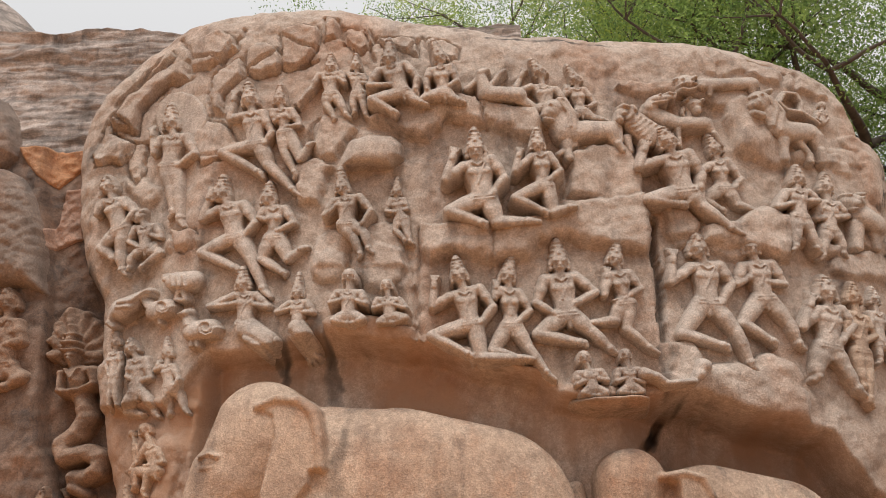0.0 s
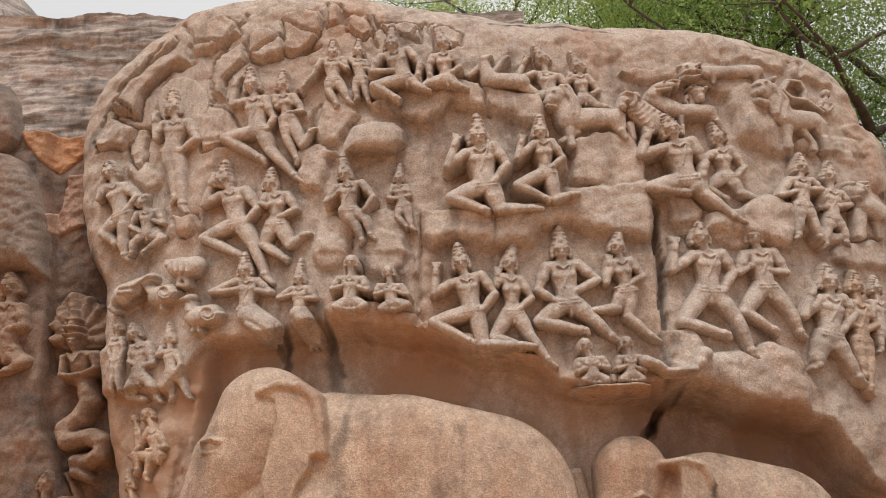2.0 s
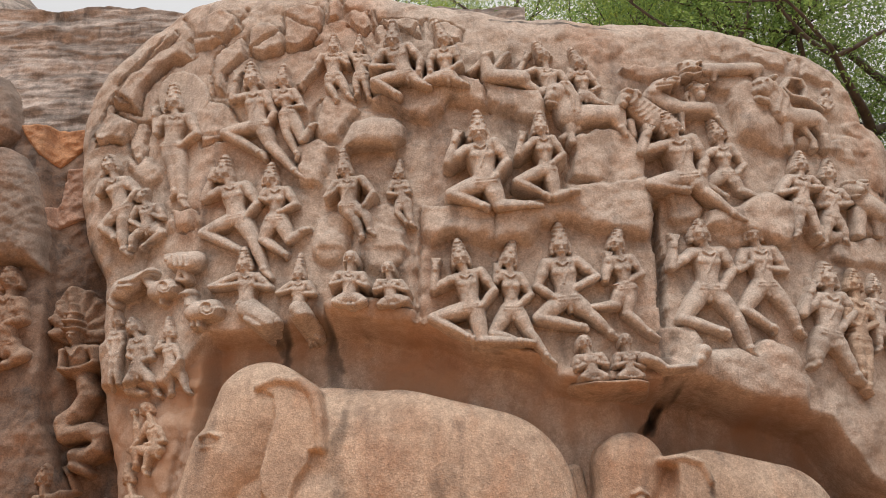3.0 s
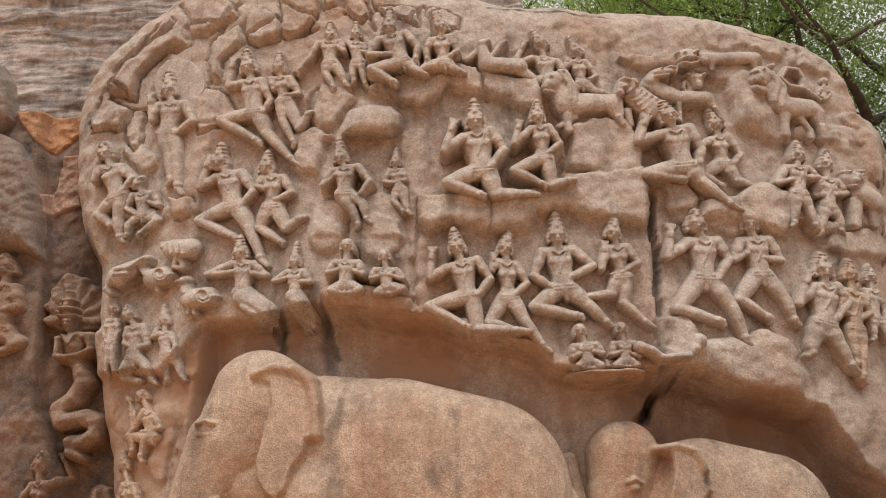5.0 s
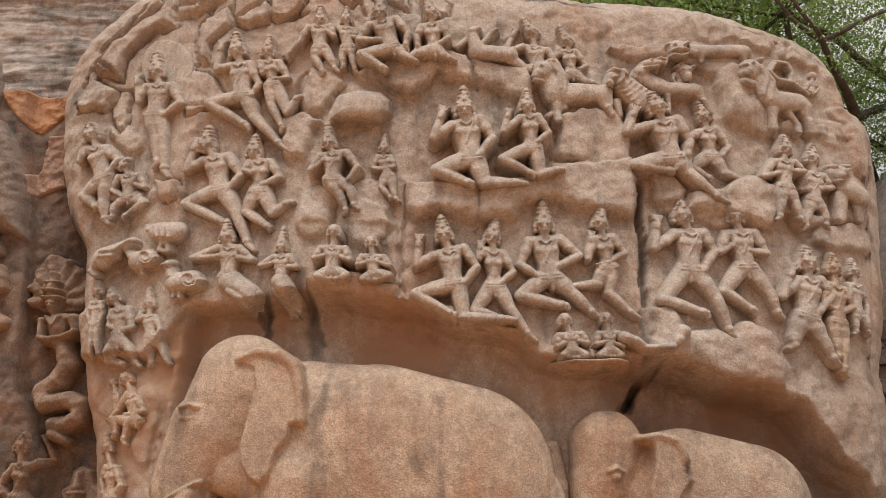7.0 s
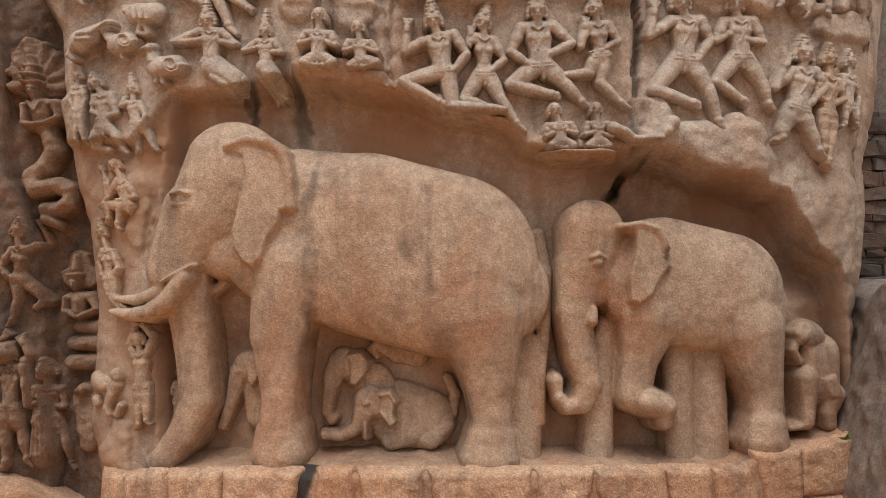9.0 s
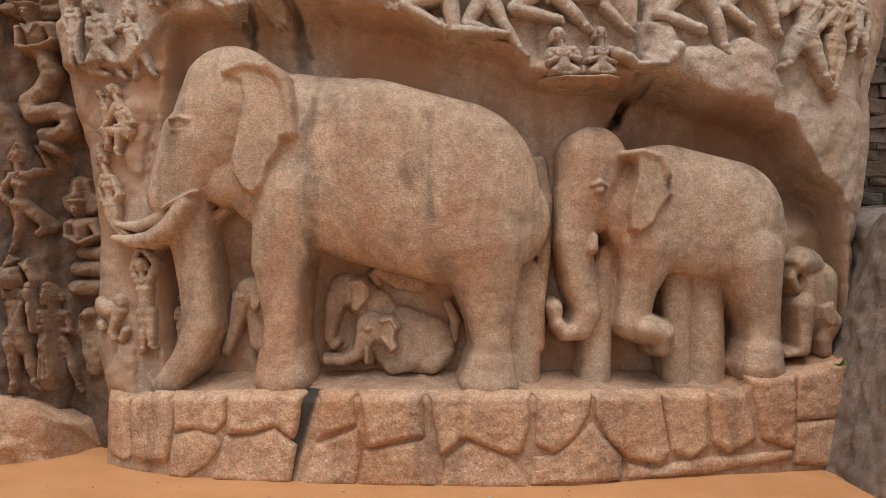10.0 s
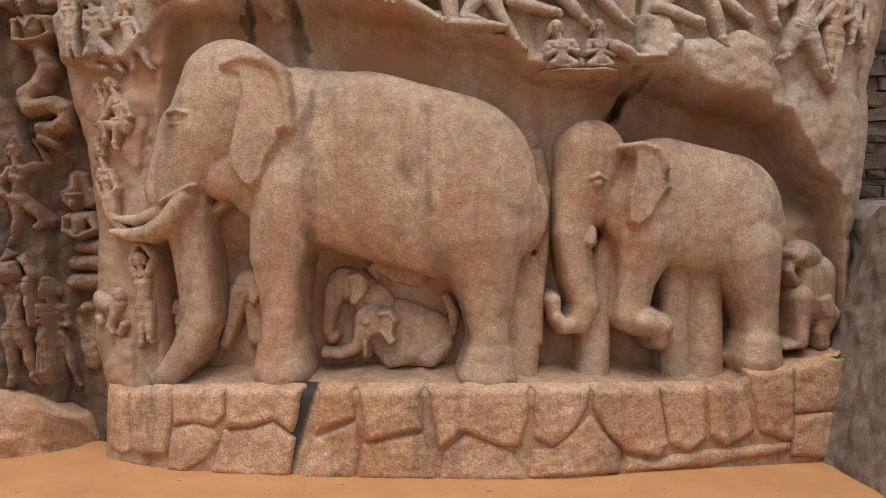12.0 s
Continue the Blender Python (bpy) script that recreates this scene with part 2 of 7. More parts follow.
rock.slab([(-3.835, 9.562), (-3.7, 9.841), (-3.48, 9.938), (-3.257, 9.824), (-3.159, 9.565), (-3.367, 9.397), (-3.555, 9.266), (-3.8, 9.31)], 0, 0.14, 0.072)
rock.slab([(-3.051, 9.488), (-2.897, 9.653), (-2.672, 9.642), (-2.538, 9.388), (-2.583, 9.147), (-2.879, 9.026), (-3.046, 9.147)], 0, 0.14, 0.072)
rock.slab([(-3.494, 9.148), (-3.112, 9.423), (-3.076, 9.093), (-3.229, 8.92), (-3.328, 8.78), (-3.316, 8.467), (-3.458, 8.521), (-3.561, 8.865)], 0, 0.119, 0.06)
rock.slab([(-4.844, 8.494), (-4.679, 8.837), (-4.405, 9.184), (-4.109, 9.408), (-3.893, 9.477), (-3.818, 9.142), (-3.996, 9.159), (-4.261, 8.949), (-4.404, 8.63), (-4.412, 8.205), (-4.812, 8.409)], 0, 0.14, 0.072)
rock.slab([(-4.942, 8.501), (-4.841, 8.921), (-4.58, 9.352), (-4.206, 9.707), (-4.129, 9.602), (-4.299, 9.407), (-4.619, 9.033), (-4.867, 8.563)], 0, 0.084, 0.036)
rock.slab([(-5.067, 8.056), (-4.907, 8.281), (-4.823, 8.341), (-4.446, 8.085), (-4.497, 7.866), (-4.61, 7.78), (-4.749, 7.851), (-4.938, 7.854)], 0, 0.112, 0.048)
rock.slab([(-3.645, 8.118), (-3.467, 8.416), (-3.144, 8.261), (-2.937, 7.927), (-3.167, 7.739), (-3.54, 7.674)], 0, 0.042, 0.03)
rock.slab([(-4.545, 7.924), (-4.421, 8.071), (-4.279, 8.042), (-4.239, 7.683), (-4.33, 7.446), (-4.482, 7.663)], 0, 0.042, 0.03)
rock.slab([(-3.731, 6.682), (-3.448, 6.709), (-3.396, 6.481), (-3.525, 6.4), (-3.672, 6.431)], 0, 0.154, 0.036)
rock.slab([(-2.603, 9.886), (-2.342, 10.016), (-2.073, 9.939), (-2.011, 9.682), (-2.203, 9.356), (-2.456, 9.198), (-2.548, 9.247)], 0, 0.112, 0.054)
rock.slab([(-1.713, 9.893), (-1.337, 9.816), (-1.285, 9.591), (-1.456, 9.437), (-1.7, 9.633)], 0, 0.091, 0.036)
rock.slab([(-1.279, 9.695), (-0.976, 9.682), (-0.664, 9.58), (-0.662, 9.345), (-0.794, 9.396), (-1.061, 9.511)], 0, 0.07, 0.03)
rock.slab([(-2.013, 10.128), (-1.804, 10.081), (-1.804, 9.731), (-1.957, 9.68)], 0, 0.07, 0.03)
rock.slab([(-0.621, 9.681), (-0.267, 9.673), (-0.092, 9.479), (-0.074, 9.251), (-0.444, 9.38)], 0, 0.056, 0.03)
rock.slab([(-1.995, 8.343), (-1.62, 8.277), (-1.478, 8.116), (-1.602, 7.918), (-1.734, 7.683), (-1.928, 7.69), (-1.897, 7.989)], 0, 0.14, 0.06)
rock.slab([(-2.154, 7.624), (-1.75, 7.595), (-1.814, 7.298), (-1.875, 6.994), (-2.177, 7.027)], 0, 0.14, 0.054)
rock.slab([(-1.829, 6.273), (-1.678, 6.334), (-1.501, 6.264), (-1.451, 6.027), (-1.814, 6.037)], 0, 0.154, 0.048)
rock.slab([(-1.366, 6.26), (-1.139, 6.354), (-0.868, 6.289), (-0.806, 6.009), (-1.375, 6.024)], 0, 0.154, 0.048)
rock.slab([(3.069, 9.335), (3.314, 9.348), (3.646, 9.1), (3.697, 8.945), (3.33, 8.802), (3.135, 8.89)], 0, 0.07, 0.036)
rock.slab([(3.681, 8.86), (3.889, 8.999), (4.099, 8.934), (4.13, 8.68), (3.826, 8.706)], 0, 0.098, 0.042)
rock.slab([(4.241, 8.775), (4.465, 8.898), (4.726, 8.796), (4.803, 8.554), (4.563, 8.559), (4.258, 8.643)], 0, 0.098, 0.042)
rock.slab([(-1.653, 5.267), (-1.47, 5.29), (-1.028, 5.279), (-0.662, 5.306), (-0.618, 5.191), (-0.587, 5.075), (-1.009, 5.079), (-1.418, 5.138), (-1.622, 5.189)], 0, 0.21, 0.036)
rock.slab([(-1.338, 8.232), (-0.967, 8.448), (-0.286, 8.655), (0.201, 8.492), (0.867, 8.35), (0.959, 8.044), (0.937, 7.715), (0.298, 8.072), (-0.217, 8.184), (-0.515, 7.88), (-1.298, 8.166)], 0, 0.224, 0.1)
rock.limb(-1.715, 8.275, 0.195, -1.88, 7.864, 0.18, 0, 0.112)
rock.limb(-2.041, 7.5, 0.218, -1.954, 7.283, 0.174, 0, 0.124)
rock.limb(-2.35, 8.182, 0.075, -2.007, 8.122, 0.15, 0, 0.031)
rock.limb(-1.403, 7.961, 0.148, -0.994, 7.899, 0.133, 0, 0.031)
rock.slab([(1.252, 7.589), (1.584, 7.689), (2.019, 7.724), (2.131, 7.34), (2.136, 6.924), (1.478, 6.931), (1.205, 6.999)], 0, 0.176, 0.06)
rock.slab([(-0.621, 6.634), (0.245, 6.604), (1.048, 6.76), (1.517, 6.971), (2.164, 6.98), (2.149, 6.366), (2.045, 6.178), (1.515, 6.233), (1.123, 6.401), (0.779, 6.335), (0.631, 6.109), (0.291, 6.045), (-0.245, 6.214), (-0.517, 6.07), (-0.62, 6.226)], 0, 0.24, 0.1)
rock.limb(-1.691, 6.417, 0.221, -1.674, 6.107, 0.234, 0, 0.124)
rock.limb(-1.137, 6.398, 0.303, -1.114, 6.051, 0.316, 0, 0.124)
rock.limb(-1.633, 5.336, 0.118, -0.778, 5.207, 0.105, 0, 0.26)
rock.limb(3.524, 8.125, 0.264, 3.597, 7.724, 0.264, 0, 0.186)
rock.limb(3.597, 7.724, 0.245, 3.871, 7.43, 0.159, 0, 0.217)
rock.limb(2.458, 6.75, 0.152, 2.493, 6.511, 0.18, 0, 0.174)
rock.slab([(2.694, 6.504), (3.104, 6.529), (3.262, 6.658), (3.552, 6.734), (3.798, 6.564), (3.855, 6.331), (3.669, 5.948), (3.111, 6.181), (2.648, 6.196)], 0, 0.24, 0.1)
rock.limb(3.811, 6.291, 0.108, 4.332, 6.205, 0.095, 0, 0.174)
rock.limb(2.571, 6.352, 0.136, 3.111, 6.181, 0.149, 0, 0.093)
rock.limb(3.827, 8.936, 0.152, 4.059, 8.906, 0.167, 0, 0.074)
rock.limb(4.449, 8.813, 0.183, 4.602, 8.743, 0.153, 0, 0.093)
rock.limb(5.255, 7.586, 0.223, 5.186, 7.135, 0.186, 0, 0.124)
rock.limb(4.725, 7.567, 0.102, 5.172, 7.611, 0.146, 0, 0.074)
rock.limb(4.531, 7.45, 0.087, 4.764, 7.399, 0.101, 0, 0.062)
rock.slab([(1.937, 8.651), (2.134, 8.738), (2.797, 8.66), (3.792, 8.55), (3.708, 8.312), (3.246, 8.22), (2.623, 8.479), (2.183, 8.517)], 0, 0.128, 0.05)
rock.slab([(4.041, 7.527), (4.725, 7.567), (4.694, 7.388), (4.036, 7.398)], 0, 0.112, 0.05)
rock.limb(4.984, 7.884, 0.149, 5.281, 7.817, 0.186, 0, 0.093)
rock.limb(4.386, 5.982, 0.175, 4.822, 6.026, 0.202, 0, 0.136)
rock.limb(4.732, 6.403, 0.138, 4.937, 6.274, 0.138, 0, 0.124)
rock.limb(1.004, 4.477, 0.093, 2.143, 4.475, 0.087, 0, 0.124)
rock.limb(1.615, 4.703, 0.05, 1.782, 4.536, 0.05, 0, 0.087)
rock.limb(1.788, 4.587, 0.056, 2.192, 4.603, 0.05, 0, 0.099)
rock.slab([(2.205, 5.015), (2.475, 4.967), (2.558, 4.778), (2.876, 4.823), (3.402, 4.659), (3.559, 4.368), (3.528, 4.087), (3.343, 4.071), (2.935, 4.129), (2.43, 4.353), (2.129, 4.373)], 0, 0.208, 0.22)
rock.limb(2.359, 4.903, 0.126, 2.38, 4.749, 0.164, 0, 0.186)
rock.limb(3.162, 4.696, 0.187, 3.321, 4.563, 0.212, 0, 0.186)
rock.limb(1.313, 4.81, 0.189, 1.563, 4.804, 0.189, 0, 0.037)
rock.limb(-0.072, 4.913, 0.102, 0.769, 4.659, 0.076, 0, 0.093)
rock.limb(-0.648, 5.134, 0.103, -0.072, 4.913, 0.103, 0, 0.124)
rock.limb(-3.425, 6.562, 0.105, -3.669, 6.499, 0.112, 0, 0.093)
rock.limb(-4.257, 6.468, 0.07, -3.916, 6.438, 0.098, 0, 0.124)
rock.limb(-4.322, 7.476, 0.147, -4.092, 7.278, 0.162, 0, 0.093)
rock.limb(-4.105, 4.444, 0.062, -3.208, 4.484, 0.075, 0, 0.05)
rock.limb(-3.401, 4.009, 0.123, -3.359, 3.332, 0.086, 0, 0.074)
rock.limb(-3.149, 3.887, 0.061, -3.218, 3.088, 0.049, 0, 0.062)
rock.limb(-3.579, 1.05, 0.16, -3.418, 0.808, 0.136, 0, 0.093)
rock.limb(-3.489, 1.361, 0.111, -3.549, 1.113, 0.148, 0, 0.093)
groove = Relief()
groove.limb(-4.974, 8.296, 0.031, -4.867, 8.758, 0.023, 0, 0.12)
groove.limb(-4.875, 8.662, 0.031, -4.411, 8.208, 0.023, 0, 0.1)
groove.limb(-4.411, 8.208, 0.03, -4.393, 8.68, 0.03, 0, 0.1)
groove.limb(-4.393, 8.68, 0.031, -4.138, 9.056, 0.031, 0, 0.12)
groove.limb(-4.138, 9.056, 0.031, -3.778, 9.14, 0.031, 0, 0.12)
groove.limb(-3.885, 9.488, 0.032, -3.36, 9.369, 0.032, 0, 0.12)
groove.limb(-3.36, 9.369, 0.032, -3.151, 9.829, 0.032, 0, 0.12)
groove.limb(-3.371, 9.33, 0.032, -3.536, 8.965, 0.032, 0, 0.12)
groove.limb(-3.536, 8.965, 0.031, -3.447, 8.513, 0.031, 0, 0.12)
groove.limb(-2.635, 9.486, 0.032, -3.074, 9.106, 0.032, 0, 0.12)
groove.limb(-3.151, 9.829, 0.032, -3.104, 10.006, 0.032, 0, 0.1)
groove.limb(-2.597, 9.796, 0.032, -2.059, 9.562, 0.032, 0, 0.1)
groove.limb(-1.431, 9.78, 0.032, -1.256, 9.289, 0.032, 0, 0.1)
groove.limb(-0.632, 9.72, 0.032, -0.827, 9.4, 0.032, 0, 0.1)
groove.limb(-4.92, 8.67, 0.023, -4.303, 9.569, 0.023, 0, 0.1)
groove.limb(-4.106, 9.96, 0.033, -3.828, 9.501, 0.033, 0, 0.1)
groove.limb(0.126, 8.495, 0.023, 0.261, 8.073, 0.023, 0, 0.1)
groove.limb(3.328, 9.423, 0.031, 3.308, 8.829, 0.031, 0, 0.06)
groove.limb(3.865, 9.135, 0.031, 4.386, 8.9, 0.031, 0, 0.08)
groove.limb(4.386, 8.9, 0.031, 4.307, 8.551, 0.031, 0, 0.08)
groove.limb(1.223, 7.677, 0.029, 1.17, 7, 0.029, 0, 0.08)
groove.limb(-2.019, 8.307, 0.03, -2.126, 7.678, 0.03, 0, 0.1)
groove.limb(-0.621, 6.618, 0.028, -0.68, 5.134, 0.028, 0, 0.1)
groove.limb(2.17, 6.64, 0.055, 2.123, 5.058, 0.048, 0, 0.28)
groove.limb(-1.808, 10.097, 0.04, -1.74, 9.712, 0.04, 0, 0.12)
groove.limb(-2.509, 9.217, 0.031, -2.084, 9.328, 0.031, 0, 0.1)
groove.limb(-3.49, 8.478, 0.03, -3.092, 8.402, 0.038, 0, 0.08)
groove.limb(-4.89, 8.519, 0.023, -4.453, 8.214, 0.023, 0, 0.06)
groove.limb(-3.711, 7.809, 0.022, -3.177, 7.813, 0.022, 0, 0.05)
groove.limb(-0.754, 6.04, 0.02, -0.616, 5.133, 0.02, 0, 0.05)
groove.limb(0.221, 5.972, 0.02, 0.244, 6.588, 0.02, 0, 0.06)
groove.limb(1.89, 3.926, 0.049, 2.138, 4.274, 0.061, 0, 0.25)
# joints between the packed blocks under the crest
for kind, shape, *rest in rock.forms[:14]:
    groove.cord(shape[0] + shape[0][:1], 0.024, 0, 0.09)
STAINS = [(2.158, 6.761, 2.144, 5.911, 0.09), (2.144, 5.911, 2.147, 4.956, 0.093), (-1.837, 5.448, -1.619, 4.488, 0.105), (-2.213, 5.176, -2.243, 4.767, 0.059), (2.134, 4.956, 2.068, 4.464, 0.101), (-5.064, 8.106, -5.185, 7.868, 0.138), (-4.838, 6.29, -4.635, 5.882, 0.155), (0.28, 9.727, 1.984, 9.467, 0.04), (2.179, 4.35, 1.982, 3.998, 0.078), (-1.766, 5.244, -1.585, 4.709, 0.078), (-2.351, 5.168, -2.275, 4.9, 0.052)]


def crest(x):
    return np.interp(x, CREST_X, CREST_Z) + 0.03 * value_noise(x * 2.3, x * 0 + 3.1, 4)


def left_edge(z):
    return np.interp(z, EDGE_L_Z, EDGE_L_X)


def right_edge(z):
    return np.interp(z, EDGE_R_Z, EDGE_R_X)


def back_y(x, z):
    """Depth of the hollow behind the elephants, before any carving."""
    return 9.7 + 0.12 * np.maximum(z - 4, 0) + 0.12 * np.maximum(x - 3.2, 0) ** 2 + 0.05 * np.maximum(-x - 2.8, 0) ** 2 + 0 * z


def panel_y(x, z):
    """Depth of the upper face that juts out over the elephants, rounded at crest and sides."""
    ledge = np.interp(x, LEDGE_X, LEDGE_Z) + 0.03 * fbm(x, z * 0 + 1.7, 2.5, 2, 9)
    slope = (np.interp(x + 0.03, LEDGE_X, LEDGE_Z) - np.interp(x - 0.03, LEDGE_X, LEDGE_Z)) / 0.06
    jut = 0.5 * smooth(-0.10, 0.05, (z - ledge) / np.sqrt(1 + slope * slope))
    pillar = 0.36 * smooth(-2.98, -3.14, x + 0.06 * fbm(z, x * 0, 1.2, 3, 14))
    y = back_y(x, z) - np.maximum(jut, pillar)
    top, R = crest(x), 0.75
    s = np.clip((z - (top - R)) / R, 0, 1)
    y = y + R * (1 - np.sqrt(1 - s * s))
    for e, wide, deep in ((x - left_edge(z), 0.3, 0.3), (right_edge(z) - x, 0.7, 0.36)):
        q = np.clip(1 - e / wide, 0, 1)
        y = y + deep * (1 - np.sqrt(1 - q * q))
    return y


def bumps(x, z):
    """Natural ledges, bosses and cracks of the rock."""
    wx = x + 0.045 * fbm(x, z, 2.6, 3, 51) + 0.012 * fbm(x, z, 14.0, 2, 57)
    wz = z + 0.045 * fbm(x, z, 2.6, 3, 52) + 0.012 * fbm(x, z, 14.0, 2, 58)
    return np.maximum(rock.height(wx, wz, 0.0, 3.0, 0.03, 5), 0) - np.maximum(groove.height(wx, wz, 0.0, 4.0), 0)


def wall_y(x, z):
    """Depth of the carved face of the boulder at x and height z."""
    rough = 0.035 * fbm(x, z, 1.4, 4, 21) + 0.020 * fbm(x, z, 6.0, 4, 33) - 0.030 * np.abs(fbm(x, z, 3.2, 4, 36))
    ledge = np.interp(x, LEDGE_X, LEDGE_Z)
    hollow = 0.45 * smooth(1.5, 2.2, x) * smooth(2.7, 3.3, z) * smooth(0.1, -0.15, z - ledge)
    return panel_y(x, z) - bumps(x, z) + rough + hollow + 0.2 * smooth(-3.2, -2.7, x) * smooth(4.3, 3.6, x) * smooth(2.75, 2.2, z)


BEND_U = [-0.9, -0.54, -0.45, -0.416, -0.36, -0.26, -0.18, 0, 0.15, 0.21, 0.25, 0.32, 0.44, 0.6]
BEND_K = [1.02, 1.02, 1.06, 1.07, 1.038, 1.018, 1.008, 1, 1.015, 1.028, 1.042, 1.056, 1.08, 1.11]


def bend(X, Y, Z):
    """The boulder is bowed: its flanks draw back on both sides of the middle."""
    k = np.interp(X / Y, BEND_U, BEND_K)
    return X * k, Y * k, EYE + (Z - EYE) * k


def grid_mesh(name, X, Y, Z, material, keep=None, origin=(0, 0, 0), bowed=False):
    if bowed:
        X, Y, Z = bend(X, Y, Z)
        origin = tuple(float(v) for v in bend(*(np.array(c) for c in origin))) if origin[1] else origin
    rows, cols = X.shape
    ids = np.arange(rows * cols).reshape(rows, cols)
    quads = np.stack([ids[:-1, :-1], ids[:-1, 1:], ids[1:, 1:], ids[1:, :-1]], -1).reshape(-1, 4)
    if keep is not None:
        quads = quads[keep.reshape(-1)]
    used = np.unique(quads)
    back_map = np.full(rows * cols, -1)
    back_map[used] = np.arange(len(used))
    pts = np.stack([X.ravel() - origin[0], Y.ravel() - origin[1], Z.ravel() - origin[2]], -1)[used]
    me = bpy.data.meshes.new(name)
    me.from_pydata(pts.tolist(), [], back_map[quads].tolist())
    me.polygons.foreach_set("use_smooth", np.ones(len(me.polygons), bool))
    me.materials.append(material)
    ob = new(name, me)
    ob.location = origin
    return ob


# ---- setting: ground, boulder, cleft, side rocks ----
gx, gy = np.meshgrid(np.concatenate([[-300, -60, -20], np.linspace(-9, 9, 120), [20, 60, 300]]), np.concatenate([[-300, -60, -10], np.linspace(2, 13, 80), [30, 80, 300]]))
ground = grid_mesh("ground", gx, gy, 0.02 * fbm(gx, gy, 0.8, 3, 5) * (np.abs(gx) < 15) + 0.03, SAND)
tagged(ground, "orange sandy ground at the foot of the boulder", "ground", kind="structure")

cols, front_rows, arc_rows = 440, 400, 50
u = np.linspace(0, 1, cols)
base_x = CREST_X[0] + (CREST_X[-1] - CREST_X[0]) * u
zt = crest(base_x)
fr = np.linspace(0, 1, front_rows)[:, None]
arc = np.linspace(0, 1, arc_rows + 1)[1:, None] * math.pi / 2
Z = np.concatenate([-0.1 + (zt - 0.75 + 0.1) * fr, zt - 0.75 + 0.75 * np.sin(arc)])
X = np.repeat(base_x[None, :], len(Z), 0)
X = X + (left_edge(Z) - CREST_X[0]) * (1 - u) ** 5 + (right_edge(Z) - CREST_X[-1]) * u ** 5
Y = wall_y(X, Z)
for step in (0.3, 0.8, 1.8, 4.0, 7.0):
    X = np.concatenate([X, X[-1:]])
    Y = np.concatenate([Y, Y[front_rows + arc_rows - 1:front_rows + arc_rows] + step])
    Z = np.concatenate([Z, Z[front_rows + arc_rows - 1:front_rows + arc_rows] + 0.02 * step])
for step in (0.15, 0.4, 0.9, 1.8, 4.0):
    X = np.concatenate([X[:, :1] - 0.02, X, X[:, -1:] + 0.02], 1)
    Y = np.concatenate([Y[:, :1] + step * 0.5, Y, Y[:, -1:] + step * 0.5], 1)
    Z = np.concatenate([Z[:, :1], Z, Z[:, -1:]], 1)
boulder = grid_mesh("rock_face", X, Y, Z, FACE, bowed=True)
marks = Relief()
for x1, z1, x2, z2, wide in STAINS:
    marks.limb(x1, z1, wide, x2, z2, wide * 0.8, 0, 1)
soak_and_crack = np.clip(marks.height(X + 0.03 * fbm(X, Z, 5, 3, 95), Z, 0.0, 4.0), 0, 1) * np.clip(0.7 + 0.6 * fbm(X, Z * 0.3, 6, 4, 97), 0, 1)
water = boulder.data.attributes.new("stain_and_crack", "FLOAT", "POINT")
water.data.foreach_set("value", soak_and_crack.ravel().astype(np.float32))
# rust tint below ledge and on flank also puts their shade into the colour
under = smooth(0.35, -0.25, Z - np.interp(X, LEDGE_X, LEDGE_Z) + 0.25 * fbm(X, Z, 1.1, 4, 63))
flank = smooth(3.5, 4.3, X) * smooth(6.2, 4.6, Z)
rust_shade = np.clip(np.maximum(under, 0.8 * flank) * (0.55 + 0.45 * fbm(X, Z * 0.5, 2.2, 4, 64)), 0, 0.9)
boulder.data.attributes.new("rust_and_shade", "FLOAT", "POINT").data.foreach_set("value", rust_shade.ravel().astype(np.float32))
tagged(boulder, "pink granite boulder with carved ledges and rounded crest", "rock", kind="structure")


def cleft_y(x, z):
    """Depth of the rock beside the cleft and of the cleft's back."""
    edge = np.interp(z, EDGE_C_Z, EDGE_C_X)
    front = 9.66 + 0.12 * np.maximum(z - 4, 0)
    back_wall = 9.86 + 0.12 * np.maximum(z - 4, 0)
    y = front + (back_wall - front) * smooth(-0.05, 0.06, x - edge + 0.03 * fbm(z, x * 0, 2.0, 3, 44))
    return y + 0.05 * fbm(x, z, 1.6, 4, 41) + 0.02 * fbm(x, z, 8.0, 3, 43)


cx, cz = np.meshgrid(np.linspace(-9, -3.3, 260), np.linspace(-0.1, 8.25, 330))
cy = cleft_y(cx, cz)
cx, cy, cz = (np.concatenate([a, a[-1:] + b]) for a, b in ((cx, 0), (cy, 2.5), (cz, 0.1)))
tagged(grid_mesh("cleft_face", cx, cy, cz, CLEFT, bowed=True), "stained rock of the deep cleft beside the boulder, darkened for its shade", "rock", kind="structure")

sx, sz = np.meshgrid(np.linspace(-15, 1, 300), np.linspace(0, 1, 240))
line = np.interp(sx, [-14, -8.5, -7.5, -6.7, -5.3, 1], [12.4, 12.37, 12.3, 12.45, 12.2, 12.1]) + 0.05 * fbm(sx, sx * 0, 1.5, 3, 8)
sz = 7.5 + sz * (line - 7.5)
lay = fbm(sx * 0.3, sz * 2.4, 1.3, 5, 61)
sy = 12.4 + 0.06 * lay + 0.10 * (sz - 7.5) + 0.035 * smooth(-0.1, 0.35, np.sin(sz * 8 + 2.6 * fbm(sx, sz, 0.9, 4, 3))) + 0.03 * np.abs(fbm(sx, sz, 1.8, 4, 65)) + 0.025 * fbm(sx, sz, 5.0, 3, 62)
sx, sy, sz = (np.concatenate([a, a[-1:] + b, a[-1:] + c]) for a, b, c in ((sx, 0, 0), (sy, 0.3, 8), (sz, 0.08, 0.3)))
